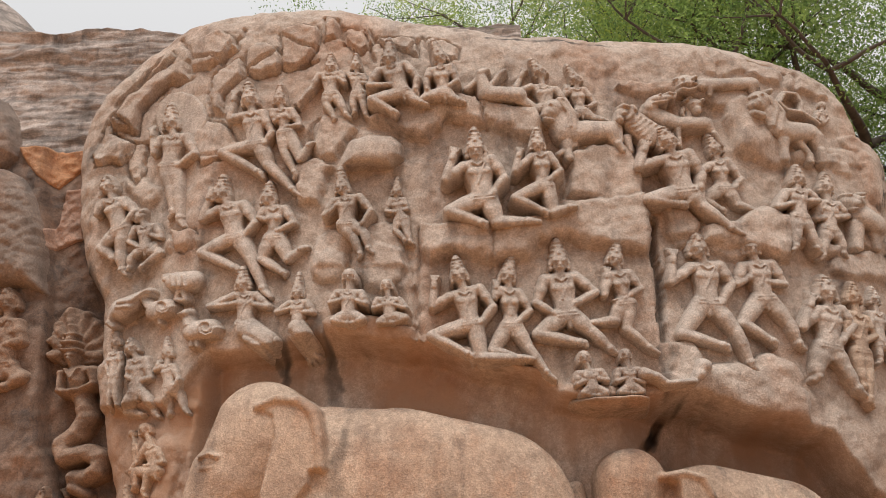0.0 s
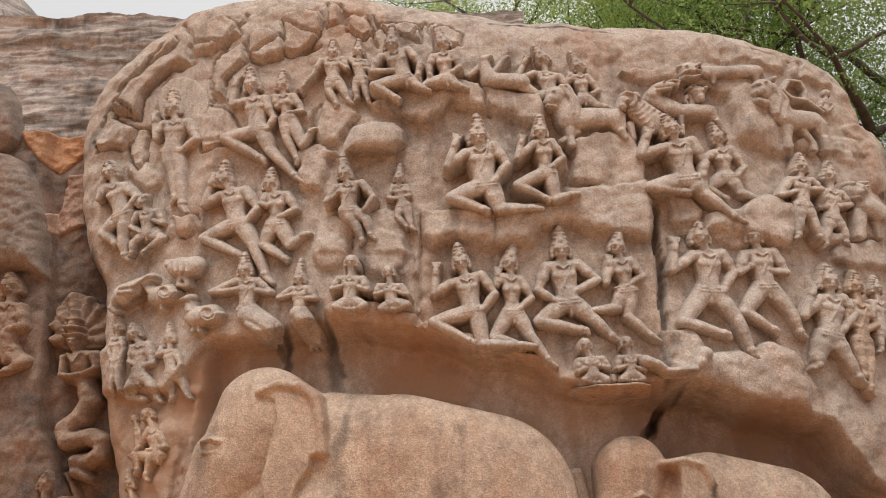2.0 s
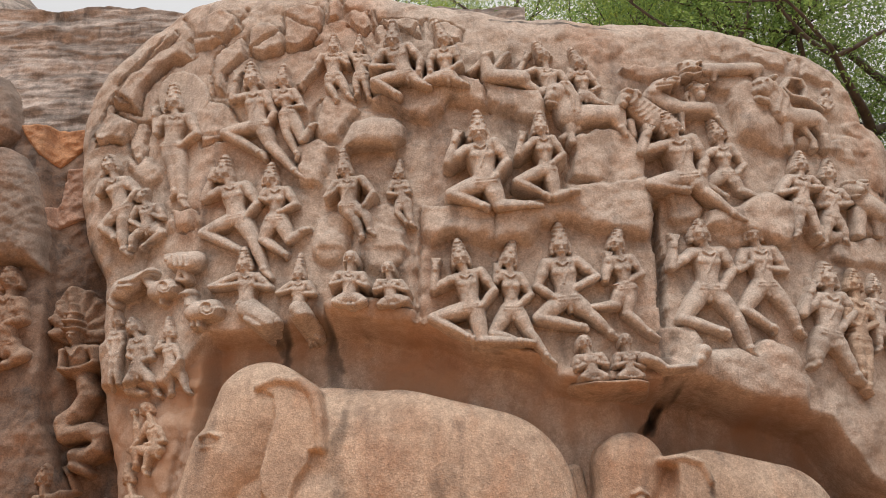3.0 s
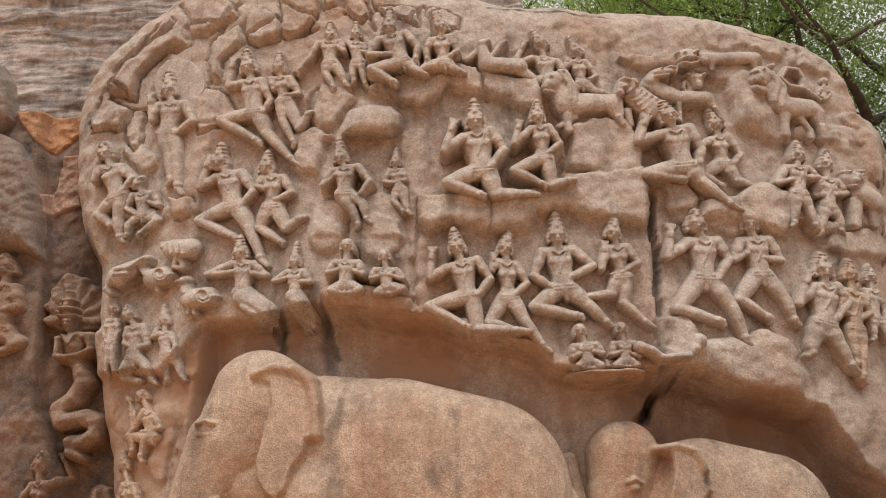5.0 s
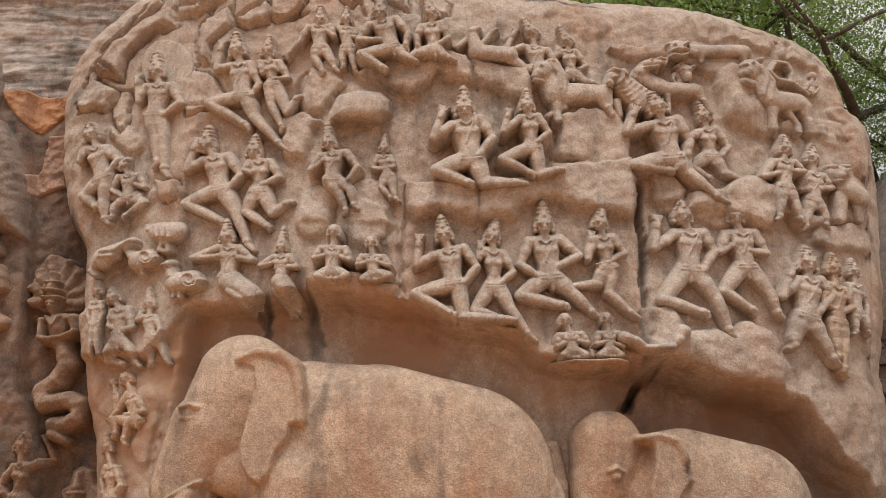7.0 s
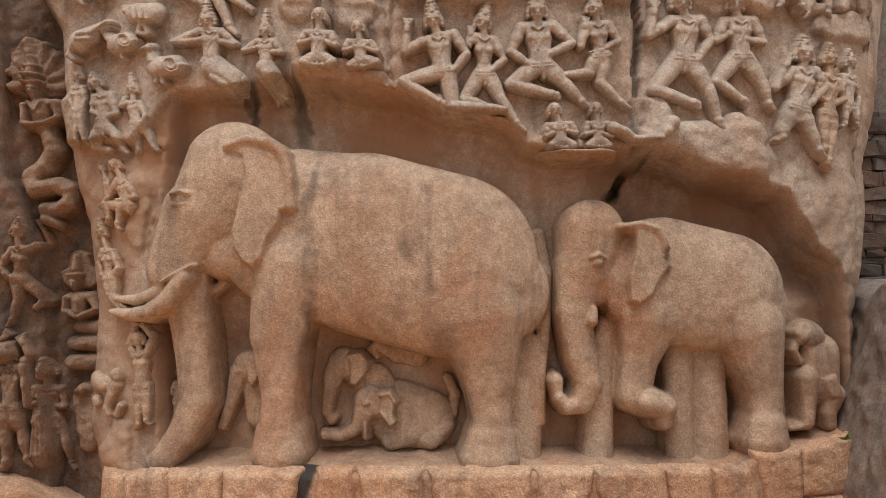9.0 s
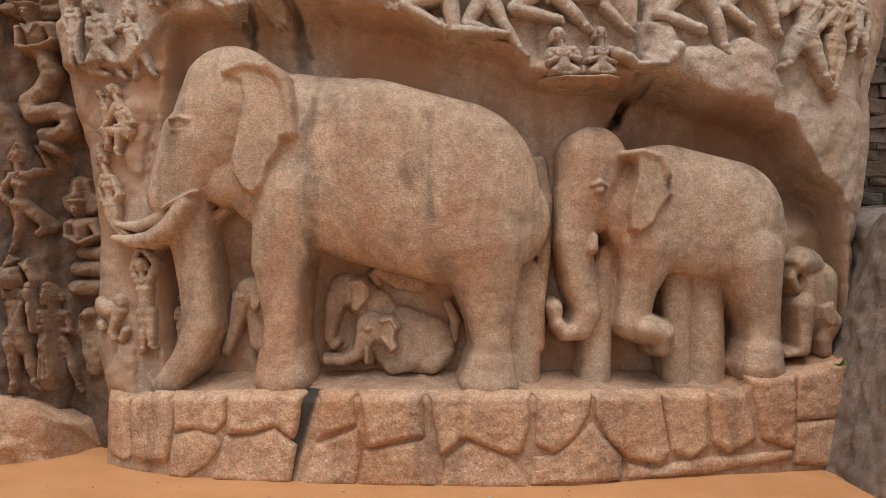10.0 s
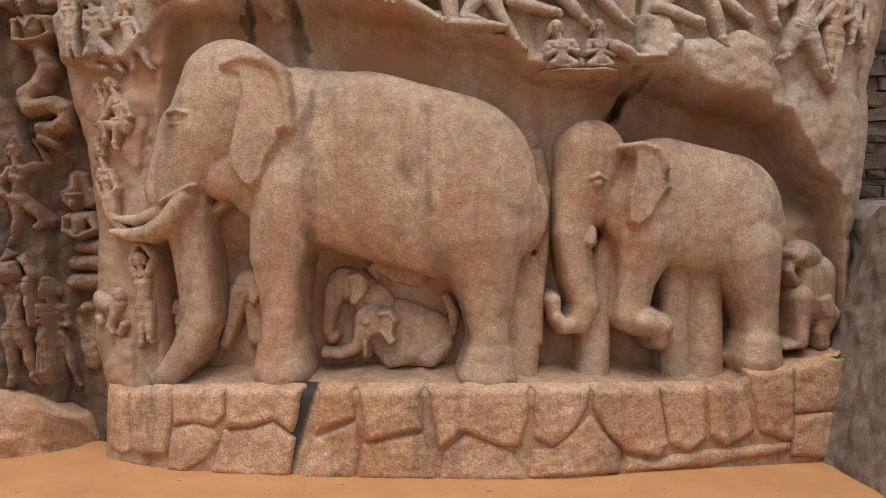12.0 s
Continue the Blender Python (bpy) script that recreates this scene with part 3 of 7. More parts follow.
tagged(grid_mesh("layered_rock", sx, sy, sz, LAYERED), "dark weathered layered rock behind the cleft", "rock", kind="structure")

# low rock step at the foot of the cleft
lx, lu = np.meshgrid(np.linspace(-9, -3.95, 160), np.linspace(0, 1, 60))
lh = np.interp(lx, [-9, -4.75, -4.3, -4.05, -3.95], [0.85, 0.78, 0.62, 0.5, 0.2])
lz = np.minimum(-0.1 + lu * 1.6 * (lh + 0.1), lh + 0.05 * (lu - 0.62)) + 0.02 * fbm(lx, lu, 4, 3, 81)
ly = np.interp(lx, [-9, -4.9, -4.3, -4.05, -3.95], [9.1, 9.12, 9.2, 9.45, 9.8]) + np.maximum(lu - 0.62, 0) * 2.6 + 0.04 * fbm(lx, lu * 2, 3, 4, 82) + 0.08 * lu
tagged(grid_mesh("rock_step", lx, ly, lz, PLINTH, bowed=True), "low rough rock step at the foot of the cleft", "rock", kind="structure")

# dark rock that closes the right side
dy, dz = np.meshgrid(np.linspace(4.5, 12.5, 170), np.linspace(-0.1, 3.0, 90))
dx = 4.46 + 0.2 * dz + 0.10 * np.maximum(dy - 10, 0) + 0.06 * fbm(dy, dz, 1.3, 4, 91) + 0.02 * fbm(dy, dz, 7, 3, 92)
dz = dz * (1 + 0.05 * fbm(dy, dy * 0, 1.2, 3, 93))
dx, dy, dz = (np.concatenate([a, a[-1:] + b, a[-1:] + c]) for a, b, c in ((dx, 0.3, 5), (dy, 0, 0), (dz, 0.12, 0.3)))
tagged(grid_mesh("side_rock", dx[:, ::-1], dy[:, ::-1], dz[:, ::-1], GREYROCK), "dark grey rock flank beside the plinth", "rock", kind="structure")


def round_boulder(name, centre, size, seed, material, label, kind="structure"):
    a, b = np.meshgrid(np.linspace(0, math.tau, 97), np.linspace(-1.4, 1.55, 60))
    r = 1 + 0.07 * fbm(np.cos(a) * 1.5 + 4, b * 1.2 + np.sin(a), 1.1, 4, seed)
    ob = grid_mesh(name, centre[0] + size[0] * r * np.cos(a) * np.cos(b), centre[1] + size[1] * r * np.sin(a) * np.cos(b), centre[2] + size[2] * r * np.sin(b), material)
    return tagged(ob, label, "boulder", kind=kind)


round_boulder("far_boulder", (-12.75, 17.0, 13.0), (3.1, 2.5, 3.6), 5, LAYERED, "rounded boulder on top of the layered rock")
round_boulder("far_boulder", (10.9, 15.2, 3.0), (4.5, 3.3, 7.6), 9, GREYROCK, "dark rounded rock behind the right shoulder")


# rough masonry on top of the side rock
rubble = new("rubble_wall")
rubble.location = (5.85, 11.9, 2.9)
tagged(rubble, "stacked dark rubble stones on top of the side rock", "stone wall")
rng = random.Random(7)
shapes = []
for k in range(6):
    bm = bmesh.new()
    bmesh.ops.create_cube(bm, size=1)
    bmesh.ops.bevel(bm, geom=bm.edges[:], offset=0.09, segments=1, affect="EDGES")
    for v in bm.verts:
        v.co *= 1 + rng.uniform(-0.2, 0.16)
    stone_mesh = bpy.data.meshes.new("stone")
    bm.to_mesh(stone_mesh)
    bm.free()
    stone_mesh.materials.append(RUBBLE)
    shapes.append(stone_mesh)
level = 0.0
while level < 2.6:
    tall, along = rng.uniform(0.08, 0.26), -0.45
    while along < 2.2:
        long = rng.uniform(0.14, 0.55)
        piece = new("stone", rng.choice(shapes))
        piece.parent = rubble
        piece.location = (along + long / 2, rng.uniform(-0.05, 0.05) + 0.05 * level, level + tall / 2)
        piece.scale = (long * 1.02, 0.45, tall * 1.04)
        piece.rotation_euler = (0, rng.uniform(-0.09, 0.09), rng.uniform(-0.16, 0.16))
        along += long
    level += tall


def plinth_front(x):
    return 8.95 + 0.06 * np.maximum(x - 1.5, 0) ** 1.5 + 0.12 * np.maximum(-x - 2.2, 0) ** 2


def plinth_top(x):
    return np.interp(x, PLINTH_X, PLINTH_Z)


def plinth_y(x, z):
    return plinth_front(x) + 0.02 * fbm(x, z, 3.0, 3, 71)


pu = np.linspace(PLINTH_X[0], PLINTH_X[-1], 330)
pr = np.linspace(0, 1, 48)[:, None]
top = plinth_top(pu)
PZ = -0.1 + (top + 0.1 - 0.06) * pr
PX = np.repeat(pu[None, :], 48, 0) - 0.10 * smooth(3.9, 4.6, pu)[None, :] * (1 - pr)
PY = plinth_y(PX, PZ) + 0.012 * fbm(PX, PZ, 12, 3, 77)
back_steps = np.linspace(0, 1, 24)[:, None]
edge = np.linspace(0.2, 1, 5)[:, None] * math.pi / 2
EX = np.repeat(pu[None, :], 5, 0)
PX2 = np.repeat(pu[None, :], 24, 0)
PY = np.concatenate([PY, plinth_y(EX, top + EX * 0) + 0.06 * (1 - np.cos(edge)), plinth_y(PX2, top + PX2 * 0) + 0.08 + back_steps * 1.1])
PZ = np.concatenate([PZ, top - 0.06 + 0.06 * np.sin(edge), top + 0.2 * back_steps + 0.015 * fbm(PX2, back_steps + 0 * PX2, 5, 3, 73)])
PX = np.concatenate([PX, EX, PX2])
for step in (0.1, 0.3, 1.0):
    PX = np.concatenate([PX[:, :1] - 0.01, PX, PX[:, -1:] + 0.01], 1)
    PY = np.concatenate([PY[:, :1] + step, PY, PY[:, -1:] + step], 1)
    PZ = np.concatenate([PZ[:, :1], PZ, PZ[:, -1:]], 1)
plinth = grid_mesh("rock_plinth", PX, PY, PZ, PLINTH_BODY, bowed=True)
# the dark of the fissures is painted on; no crack is cut here
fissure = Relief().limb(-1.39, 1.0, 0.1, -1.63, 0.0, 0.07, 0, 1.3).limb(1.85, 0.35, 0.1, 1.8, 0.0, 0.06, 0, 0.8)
soak_and_crack = np.clip(fissure.height(PX, PZ, 0.0, 4.0), 0, 1) * (PY < 9.3)
plinth.data.attributes.new("stain_and_crack", "FLOAT", "POINT").data.foreach_set("value", soak_and_crack.ravel().astype(np.float32))
tagged(plinth, "broad ochre rock plinth carved into irregular blocks under the elephants", "plinth")


def carve(form, name, label, step=0.013, face=wall_y, material=None, group="carvings on the rock face", parent=None, times=1, steep=5.0, rough=0.004, blend=0.02, lift=0.0, bury=0.1, squash=1.0):
    """Turn a relief into one mesh that grows out of the rock."""
    x0, z0, x1, z1 = form.bounds(0.05)
    X, Z = np.meshgrid(np.arange(x0, x1 + step, step), np.arange(z0, z1 + step, step))
    H = np.maximum(soften(form.height(X, Z, -0.6, steep, blend), times), -bury)
    lit = H > -bury + 0.012
    keep = lit[:-1, :-1] | lit[:-1, 1:] | lit[1:, 1:] | lit[1:, :-1]
    H = H + rough * fbm(X, Z, 16, 3, 15) * (H > 0)
    H = np.where(H > 0, H * squash, H)
    Y = face(X, Z) - H - lift
    if face is panel_y:
        Z = Z - 0.35 * smooth(3.5, 6.5, Z) * np.maximum(H, 0)
    ox, oz = (x0 + x1) / 2, z0 + 0.05
    ob = grid_mesh(name, X, Y, Z, material or (GRANITE if oz > 4.3 else WARM), keep, (ox, float(face(np.array([ox]), np.array([oz]))[0]), oz), bowed=True)
    if parent:
        ob.parent = parent
        return ob
    return tagged(ob, label, name.replace("_", " "), group)


def block(outline, proud):
    """One carved block of the plinth."""
    mx, mz = sum(p[0] for p in outline) / len(outline), sum(p[1] for p in outline) / len(outline)
    wide = [(x + 0.025 * (1 if x > mx else -1), z + 0.025 * (1 if z > mz else -1)) for x, z in outline]
    form = Relief().slab(wide, 0.0, proud, 0.07)
    return carve(form, "carved_block", "", 0.016, plinth_y, PLINTH, parent=plinth, rough=0.007, steep=3.0)


def figure(label, x, z, head, shoulder_a, elbow_a, hand_a, shoulder_b, elbow_b, hand_b, crown=None, knee_a=None, foot_a=None, knee_b=None, foot_b=None, face=None, material=None):
    """A human form in high relief; joints are offsets in metres from the hip."""
    def at(p):
        return x + p[0], z + p[1]
    head, sa, ea, ha, sb, eb, hb = (at(p) for p in (head, shoulder_a, elbow_a, hand_a, shoulder_b, elbow_b, hand_b))
    hip = (x, z)
    head = (head[0], head[1] + 0.02)
    mid = ((sa[0] + sb[0]) / 2, (sa[1] + sb[1]) / 2)
    wide = math.hypot(sa[0] - sb[0], sa[1] - sb[1])
    s = max(math.hypot(mid[0] - x, mid[1] - z), 1.15 * wide, 0.2)
    s = min(s, 1.6 * wide + 0.05)
    f = Relief()

    def limb(p, rp, q, rq, base, depth, join=0.02):
        f.limb(p[0], p[1], rp * s, q[0], q[1], rq * s, (base + 0.12) * s, depth * s, join * s)

    def between(p, q, k):
        return p[0] + (q[0] - p[0]) * k, p[1] + (q[1] - p[1]) * k

    way = ((mid[0] - x), (mid[1] - z))
    size = math.hypot(*way) or 1
    way = (way[0] / size, way[1] / size)
    side = (way[1], -way[0])
    def off(p, along, across):
        return p[0] + (way[0] * along + side[0] * across) * s, p[1] + (way[1] * along + side[1] * across) * s

    # torso: sloping shoulders, ribs tapering to the waist, full hips
    waist, chest = between(mid, hip, 0.66), between(mid, hip, 0.3)
    female = any(w in label for w in ("consort", "woman"))
    limb(off(mid, 0.1, 0), 0.09, between(mid, sa, 0.85), 0.10, 0.0, 0.34, 0.05)
    limb(off(mid, 0.1, 0), 0.09, between(mid, sb, 0.85), 0.10, 0.0, 0.34, 0.05)
    limb(between(mid, sa, 0.62), 0.15, waist, 0.16, 0.02, 0.36, 0.06)
    limb(between(mid, sb, 0.62), 0.15, waist, 0.16, 0.02, 0.36, 0.06)
    limb(chest, 0.3 if female else 0.33, waist, 0.19 if female else 0.25, 0.0, 0.46, 0.07)
    limb(waist, 0.19 if female else 0.25, hip, 0.29 if female else 0.26, 0.0, 0.46, 0.06)
    for k in (-1, 1):
        if female:
            limb(off(chest, -0.02, 0.13 * k), 0.115, off(chest, -0.03, 0.13 * k), 0.115, 0.30, 0.24, 0.03)
        else:
            limb(off(chest, 0.04, 0.08 * k), 0.12, off(chest, 0.05, 0.17 * k), 0.10, 0.34, 0.14, 0.05)
    limb(mid, 0.115, head, 0.12, 0.05, 0.30, 0.04)
    # necklace and the cord across the chest
    limb(off(mid, 0.0, -0.13), 0.028, off(mid, -0.1, 0), 0.03, 0.36, 0.11, 0.01)
    limb(off(mid, 0.0, 0.13), 0.028, off(mid, -0.1, 0), 0.03, 0.36, 0.11, 0.01)
    if not female and s > 0.3:
        limb(off(mid, -0.03, 0.16), 0.024, off(waist, 0.06, -0.06), 0.024, 0.40, 0.09, 0.01)
    # head: oval face, brow, nose, mouth, hair and long ears
    r = 0.235
    tip = at(crown) if crown else None
    tall = math.hypot(tip[0] - head[0], tip[1] - head[1]) / s if tip else 0
    if tip and tall < 0.4:
        tip = None
    up = (tip[0] - head[0], tip[1] - head[1]) if tip else way
    size = math.hypot(*up) or 1
    up = (up[0] / size, up[1] / size)
    out = (up[1], -up[0])

    def on(along, across):
        return head[0] + (up[0] * along + out[0] * across) * s, head[1] + (up[1] * along + out[1] * across) * s

    limb(on(0.07, 0), r, on(-0.1, 0), r * 0.72, 0.12, 0.44, 0.03)
    limb(on(0.03, 0), 0.028, on(-0.06, 0), 0.045, 0.50, 0.10, 0.015)
    limb(on(0.055, -0.13), 0.026, on(0.055, 0.13), 0.026, 0.48, 0.09, 0.012)
    limb(on(-0.13, -0.055), 0.024, on(-0.13, 0.055), 0.024, 0.48, 0.07, 0.01)
    for k in (-1, 1):
        limb(on(0.0, 0.08 * k), 0.03, on(0.0, 0.095 * k), 0.026, 0.485, 0.05, 0.006)
        limb(on(0.1, 0.17 * k), 0.075, on(-0.05, 0.225 * k), 0.065, 0.06, 0.30, 0.015)
        limb(on(-0.05, 0.225 * k), 0.05, on(-0.16, 0.215 * k), 0.065, 0.1, 0.22, 0.01)
    if tip:
        limb(on(0.16, 0), 0.21, on(max(0.62 * tall, 0.2), 0), 0.155, 0.1, 0.42, 0.02)
        limb(on(max(0.62 * tall, 0.2), 0), 0.15, on(tall - 0.05, 0), 0.085, 0.1, 0.34, 0.03)
        for k, w in ((0.17, 0.19), (0.5 * tall, 0.15), (0.68 * tall, 0.125), (0.84 * tall, 0.085)):
            limb(on(k, -w), 0.024, on(k, w), 0.024, 0.36 - 0.08 * k, 0.11, 0.02)
        limb(on(0.26, 0), 0.06, on(0.3, 0), 0.045, 0.44, 0.14, 0.01)
    else:
        for k in (-0.1, 0.0, 0.1):
            limb(on(0.17, k), 0.09, on(0.2, k * 0.8), 0.07, 0.2, 0.34, 0.015)
    # arms with armlets, bracelets and spread hands
    for sh, el, hand in ((sa, ea, ha), (sb, eb, hb)):
        limb(sh, 0.15, between(sh, el, 0.35), 0.14, 0.04, 0.36, 0.05)
        limb(between(sh, el, 0.35), 0.14, el, 0.105, 0.06, 0.34, 0.03)
        limb(el, 0.115, between(el, hand, 0.35), 0.118, 0.1, 0.33, 0.03)
        limb(between(el, hand, 0.35), 0.118, hand, 0.075, 0.12, 0.30, 0.02)
        reach = between(el, hand, 1.12)
        limb(hand, 0.095, reach, 0.08, 0.16, 0.24, 0.012)
        d = (reach[0] - el[0], reach[1] - el[1])
        size = math.hypot(*d) or 1
        d = (d[0] / size, d[1] / size)
        for k in (-0.07, -0.02, 0.03, 0.075):
            root = (reach[0] - d[1] * k * s, reach[1] + d[0] * k * s)
            limb(root, 0.032, (root[0] + (d[0] * 0.13 - d[1] * k * 0.5) * s, root[1] + (d[1] * 0.13 + d[0] * k * 0.5) * s), 0.024, 0.2, 0.14, 0.006)
        for k, w in ((0.42, 0.15), (0.5, 0.146)):
            ring = between(sh, el, k)
            limb(ring, w, ring, w, 0.08, 0.34, 0.006)
        for k in (0.84, 0.93):
            ring = between(el, hand, k)
            limb(ring, 0.1, ring, 0.1, 0.15, 0.30, 0.006)
    # legs
    for k, kn, ft in ((-1, knee_a, foot_a), (1, knee_b, foot_b)):
        if not kn:
            continue
        kn, ft = at(kn), at(ft)
        root = (x + side[0] * 0.11 * s * k, z + side[1] * 0.11 * s * k)
        thigh = math.hypot(kn[0] - root[0], kn[1] - root[1]) / s
        full = 0.24 if thigh > 0.4 else 0.2
        limb(root, full, between(root, kn, 0.45), full * 0.94, 0.02, 0.42, 0.05)
        limb(between(root, kn, 0.45), full * 0.94, kn, 0.165, 0.04, 0.42, 0.04)
        limb(kn, 0.16, between(kn, ft, 0.35), 0.155, 0.05, 0.38, 0.05)
        limb(between(kn, ft, 0.35), 0.155, ft, 0.09, 0.05, 0.36, 0.03)
        toe = between(kn, ft, 1.14)
        limb(ft, 0.1, (toe[0] + k * 0.1 * s, toe[1] - 0.03 * s), 0.07, 0.06, 0.30, 0.02)
        ring = between(kn, ft, 0.9)
        limb(ring, 0.115, ring, 0.115, 0.08, 0.33, 0.006)
    # girdle, waist cloth and hanging sash
    for along, half, r in ((0.07, 0.2, 0.028), (-0.01, 0.23, 0.04)):
        limb(off(hip, along, -half), r, off(hip, along, half), r, 0.34, 0.13, 0.02)
    if knee_a:
        limb(off(hip, 0, 0), 0.08, off(hip, -0.3, 0.02), 0.055, 0.2, 0.22, 0.02)
        limb(off(hip, -0.02, -0.06), 0.05, off(hip, -0.17, -0.1), 0.035, 0.3, 0.14, 0.02)
    if face is None:
        spots = [bumps(np.array([p[0]]), np.array([p[1]]))[0] for p in (head, sa, sb, chest, hip, ea, eb) + tuple(at(p) for p in (knee_a, foot_a, knee_b, foot_b) if p)]
        lift = float(np.percentile(spots, 80)) + (0.05 if s > 0.4 else 0.075)
        return carve(f, "carved_figure", label, max(0.009, min(0.013, 0.03 * s)), panel_y, material, rough=0.003, lift=lift, bury=0.14 + lift, blend=0.012, steep=14.0, times=0, squash=0.68)
    return carve(f, "carved_figure", label, max(0.009, min(0.013, 0.03 * s)), face, material, rough=0.003, blend=0.012, steep=14.0, times=0, squash=0.68)


# ---- carved figures ----
figure("standing sage with one hand raised, carved before a round disc", -3.865, 7.652, crown=(-0.124, 1.04), head=(-0.071, 0.65), shoulder_a=(-0.172, 0.453), elbow_a=(-0.228, 0.226), hand_a=(-0.307, 0.56), shoulder_b=(0.175, 0.451), elbow_b=(0.313, 0.172), hand_b=(0.102, -0.027), knee_a=(0.077, -0.349), foot_a=(0.162, -0.711), knee_b=(0.163, -0.331), foot_b=(0.267, -0.832))
figure("flying deity with raised hand and tall crown", -2.752, 7.906, crown=(-0.204, 1.045), head=(-0.146, 0.708), shoulder_a=(-0.219, 0.479), elbow_a=(-0.378, 0.424), hand_a=(-0.36, 0.796), shoulder_b=(0.038, 0.513), elbow_b=(0.201, 0.187), hand_b=(0.124, -0.005), knee_a=(-0.413, -0.093), foot_a=(0.116, -0.446), knee_b=(0.189, -0.312), foot_b=(0.565, -0.731))
figure("flying consort with folded arms and tall crown", -2.372, 8.059, crown=(-0.121, 0.821), head=(-0.117, 0.508), shoulder_a=(-0.193, 0.353), elbow_a=(-0.148, 0.187), hand_a=(0.018, 0.234), shoulder_b=(0.044, 0.362), elbow_b=(0.182, 0.109), hand_b=(0.015, 0.089), knee_a=(0.01, -0.3), foot_a=(0.181, -0.65), knee_b=(0.221, -0.421), foot_b=(0.327, -0.191))
figure("flying flute player with long tail", -1.815, 8.659, crown=(-0.041, 0.731), head=(-0.024, 0.433), shoulder_a=(-0.179, 0.343), elbow_a=(-0.269, 0.107), hand_a=(-0.404, -0.104), shoulder_b=(0.109, 0.358), elbow_b=(0.17, 0.201), hand_b=(0.003, 0.344), knee_a=(-0.05, -0.166), foot_a=(0.073, -0.392), knee_b=(0.134, -0.146), foot_b=(0.225, -0.344))
figure("small attendant with clasped hands", -1.45, 8.68, crown=(-0.059, 0.693), head=(-0.048, 0.445), shoulder_a=(-0.142, 0.332), elbow_a=(-0.101, 0.253), hand_a=(0.006, 0.228), shoulder_b=(0.064, 0.293), elbow_b=(0.099, 0.157), hand_b=(-0.038, 0.192), knee_a=(-0.068, -0.147), foot_a=(-0.039, -0.315), knee_b=(0.065, -0.153), foot_b=(0.118, -0.376))
figure("flying deity with hand on hip and tall crown", -0.851, 8.522, crown=(-0.182, 0.928), head=(-0.174, 0.531), shoulder_a=(-0.306, 0.373), elbow_a=(-0.426, 0.131), hand_a=(-0.165, 0.129), shoulder_b=(0.039, 0.473), elbow_b=(0.206, 0.225), hand_b=(0.177, 0.029), knee_a=(-0.382, -0.094), foot_a=(-0.068, -0.327), knee_b=(0.156, -0.118), foot_b=(0.266, -0.178))
figure("flying consort with arm bent to hip", -0.306, 8.497, crown=(-0.152, 0.924), head=(-0.04, 0.553), shoulder_a=(-0.176, 0.366), elbow_a=(-0.228, 0.197), hand_a=(-0.213, 0.047), shoulder_b=(0.094, 0.43), elbow_b=(0.172, 0.179), hand_b=(0.067, 0.099), knee_a=(-0.228, -0.055), foot_a=(-0.301, -0.116), knee_b=(0.102, -0.078), foot_b=(0.211, -0.138))
figure("reclining flying deity with raised hand", 1.03, 8.328, crown=(-0.183, 0.831), head=(-0.065, 0.564), shoulder_a=(-0.197, 0.352), elbow_a=(-0.438, 0.241), hand_a=(-0.295, 0.575), shoulder_b=(0.13, 0.29), elbow_b=(0.257, 0.053), hand_b=(0.202, -0.19), knee_a=(-0.292, -0.042), foot_a=(-0.511, -0.069), knee_b=(0.207, -0.127), foot_b=(0.274, -0.193))
figure("flying consort with tall crown beside a lion", 1.456, 8.236, crown=(-0.131, 0.802), head=(-0.029, 0.51), shoulder_a=(-0.114, 0.363), elbow_a=(-0.194, 0.283), hand_a=(-0.156, 0.393), shoulder_b=(0.069, 0.364), elbow_b=(0.192, 0.128), hand_b=(0.123, 0.085), knee_a=(-0.116, -0.103), foot_a=(-0.07, -0.141), knee_b=(0.149, -0.097), foot_b=(0.274, -0.138))
figure("kneeling flying deity with raised hand and hand on hip", -2.875, 6.543, crown=(-0.248, 0.922), head=(-0.238, 0.604), shoulder_a=(-0.257, 0.409), elbow_a=(-0.43, 0.274), hand_a=(-0.371, 0.636), shoulder_b=(0.051, 0.476), elbow_b=(0.239, 0.204), hand_b=(0.074, -0.049), knee_a=(-0.376, -0.184), foot_a=(0.082, -0.43), knee_b=(0.236, -0.3), foot_b=(0.426, -0.735))
figure("flying consort with bent legs", -2.396, 6.526, crown=(-0.122, 0.811), head=(-0.118, 0.538), shoulder_a=(-0.154, 0.401), elbow_a=(-0.199, 0.291), hand_a=(-0.091, 0.247), shoulder_b=(0.102, 0.408), elbow_b=(0.223, 0.196), hand_b=(0.033, 0.092), knee_a=(-0.122, -0.287), foot_a=(0.177, -0.491), knee_b=(0.195, -0.298), foot_b=(0.351, -0.151))
figure("flying figure with raised arm at the rock edge", -4.367, 6.762, crown=(-0.346, 0.847), head=(-0.287, 0.631), shoulder_a=(-0.304, 0.447), elbow_a=(-0.362, 0.272), hand_a=(-0.349, 0.589), shoulder_b=(-0.052, 0.432), elbow_b=(0.15, 0.244), hand_b=(0.052, 0.043), knee_a=(-0.211, -0.231), foot_a=(-0.003, -0.41), knee_b=(0.065, -0.339), foot_b=(0.142, -0.592))
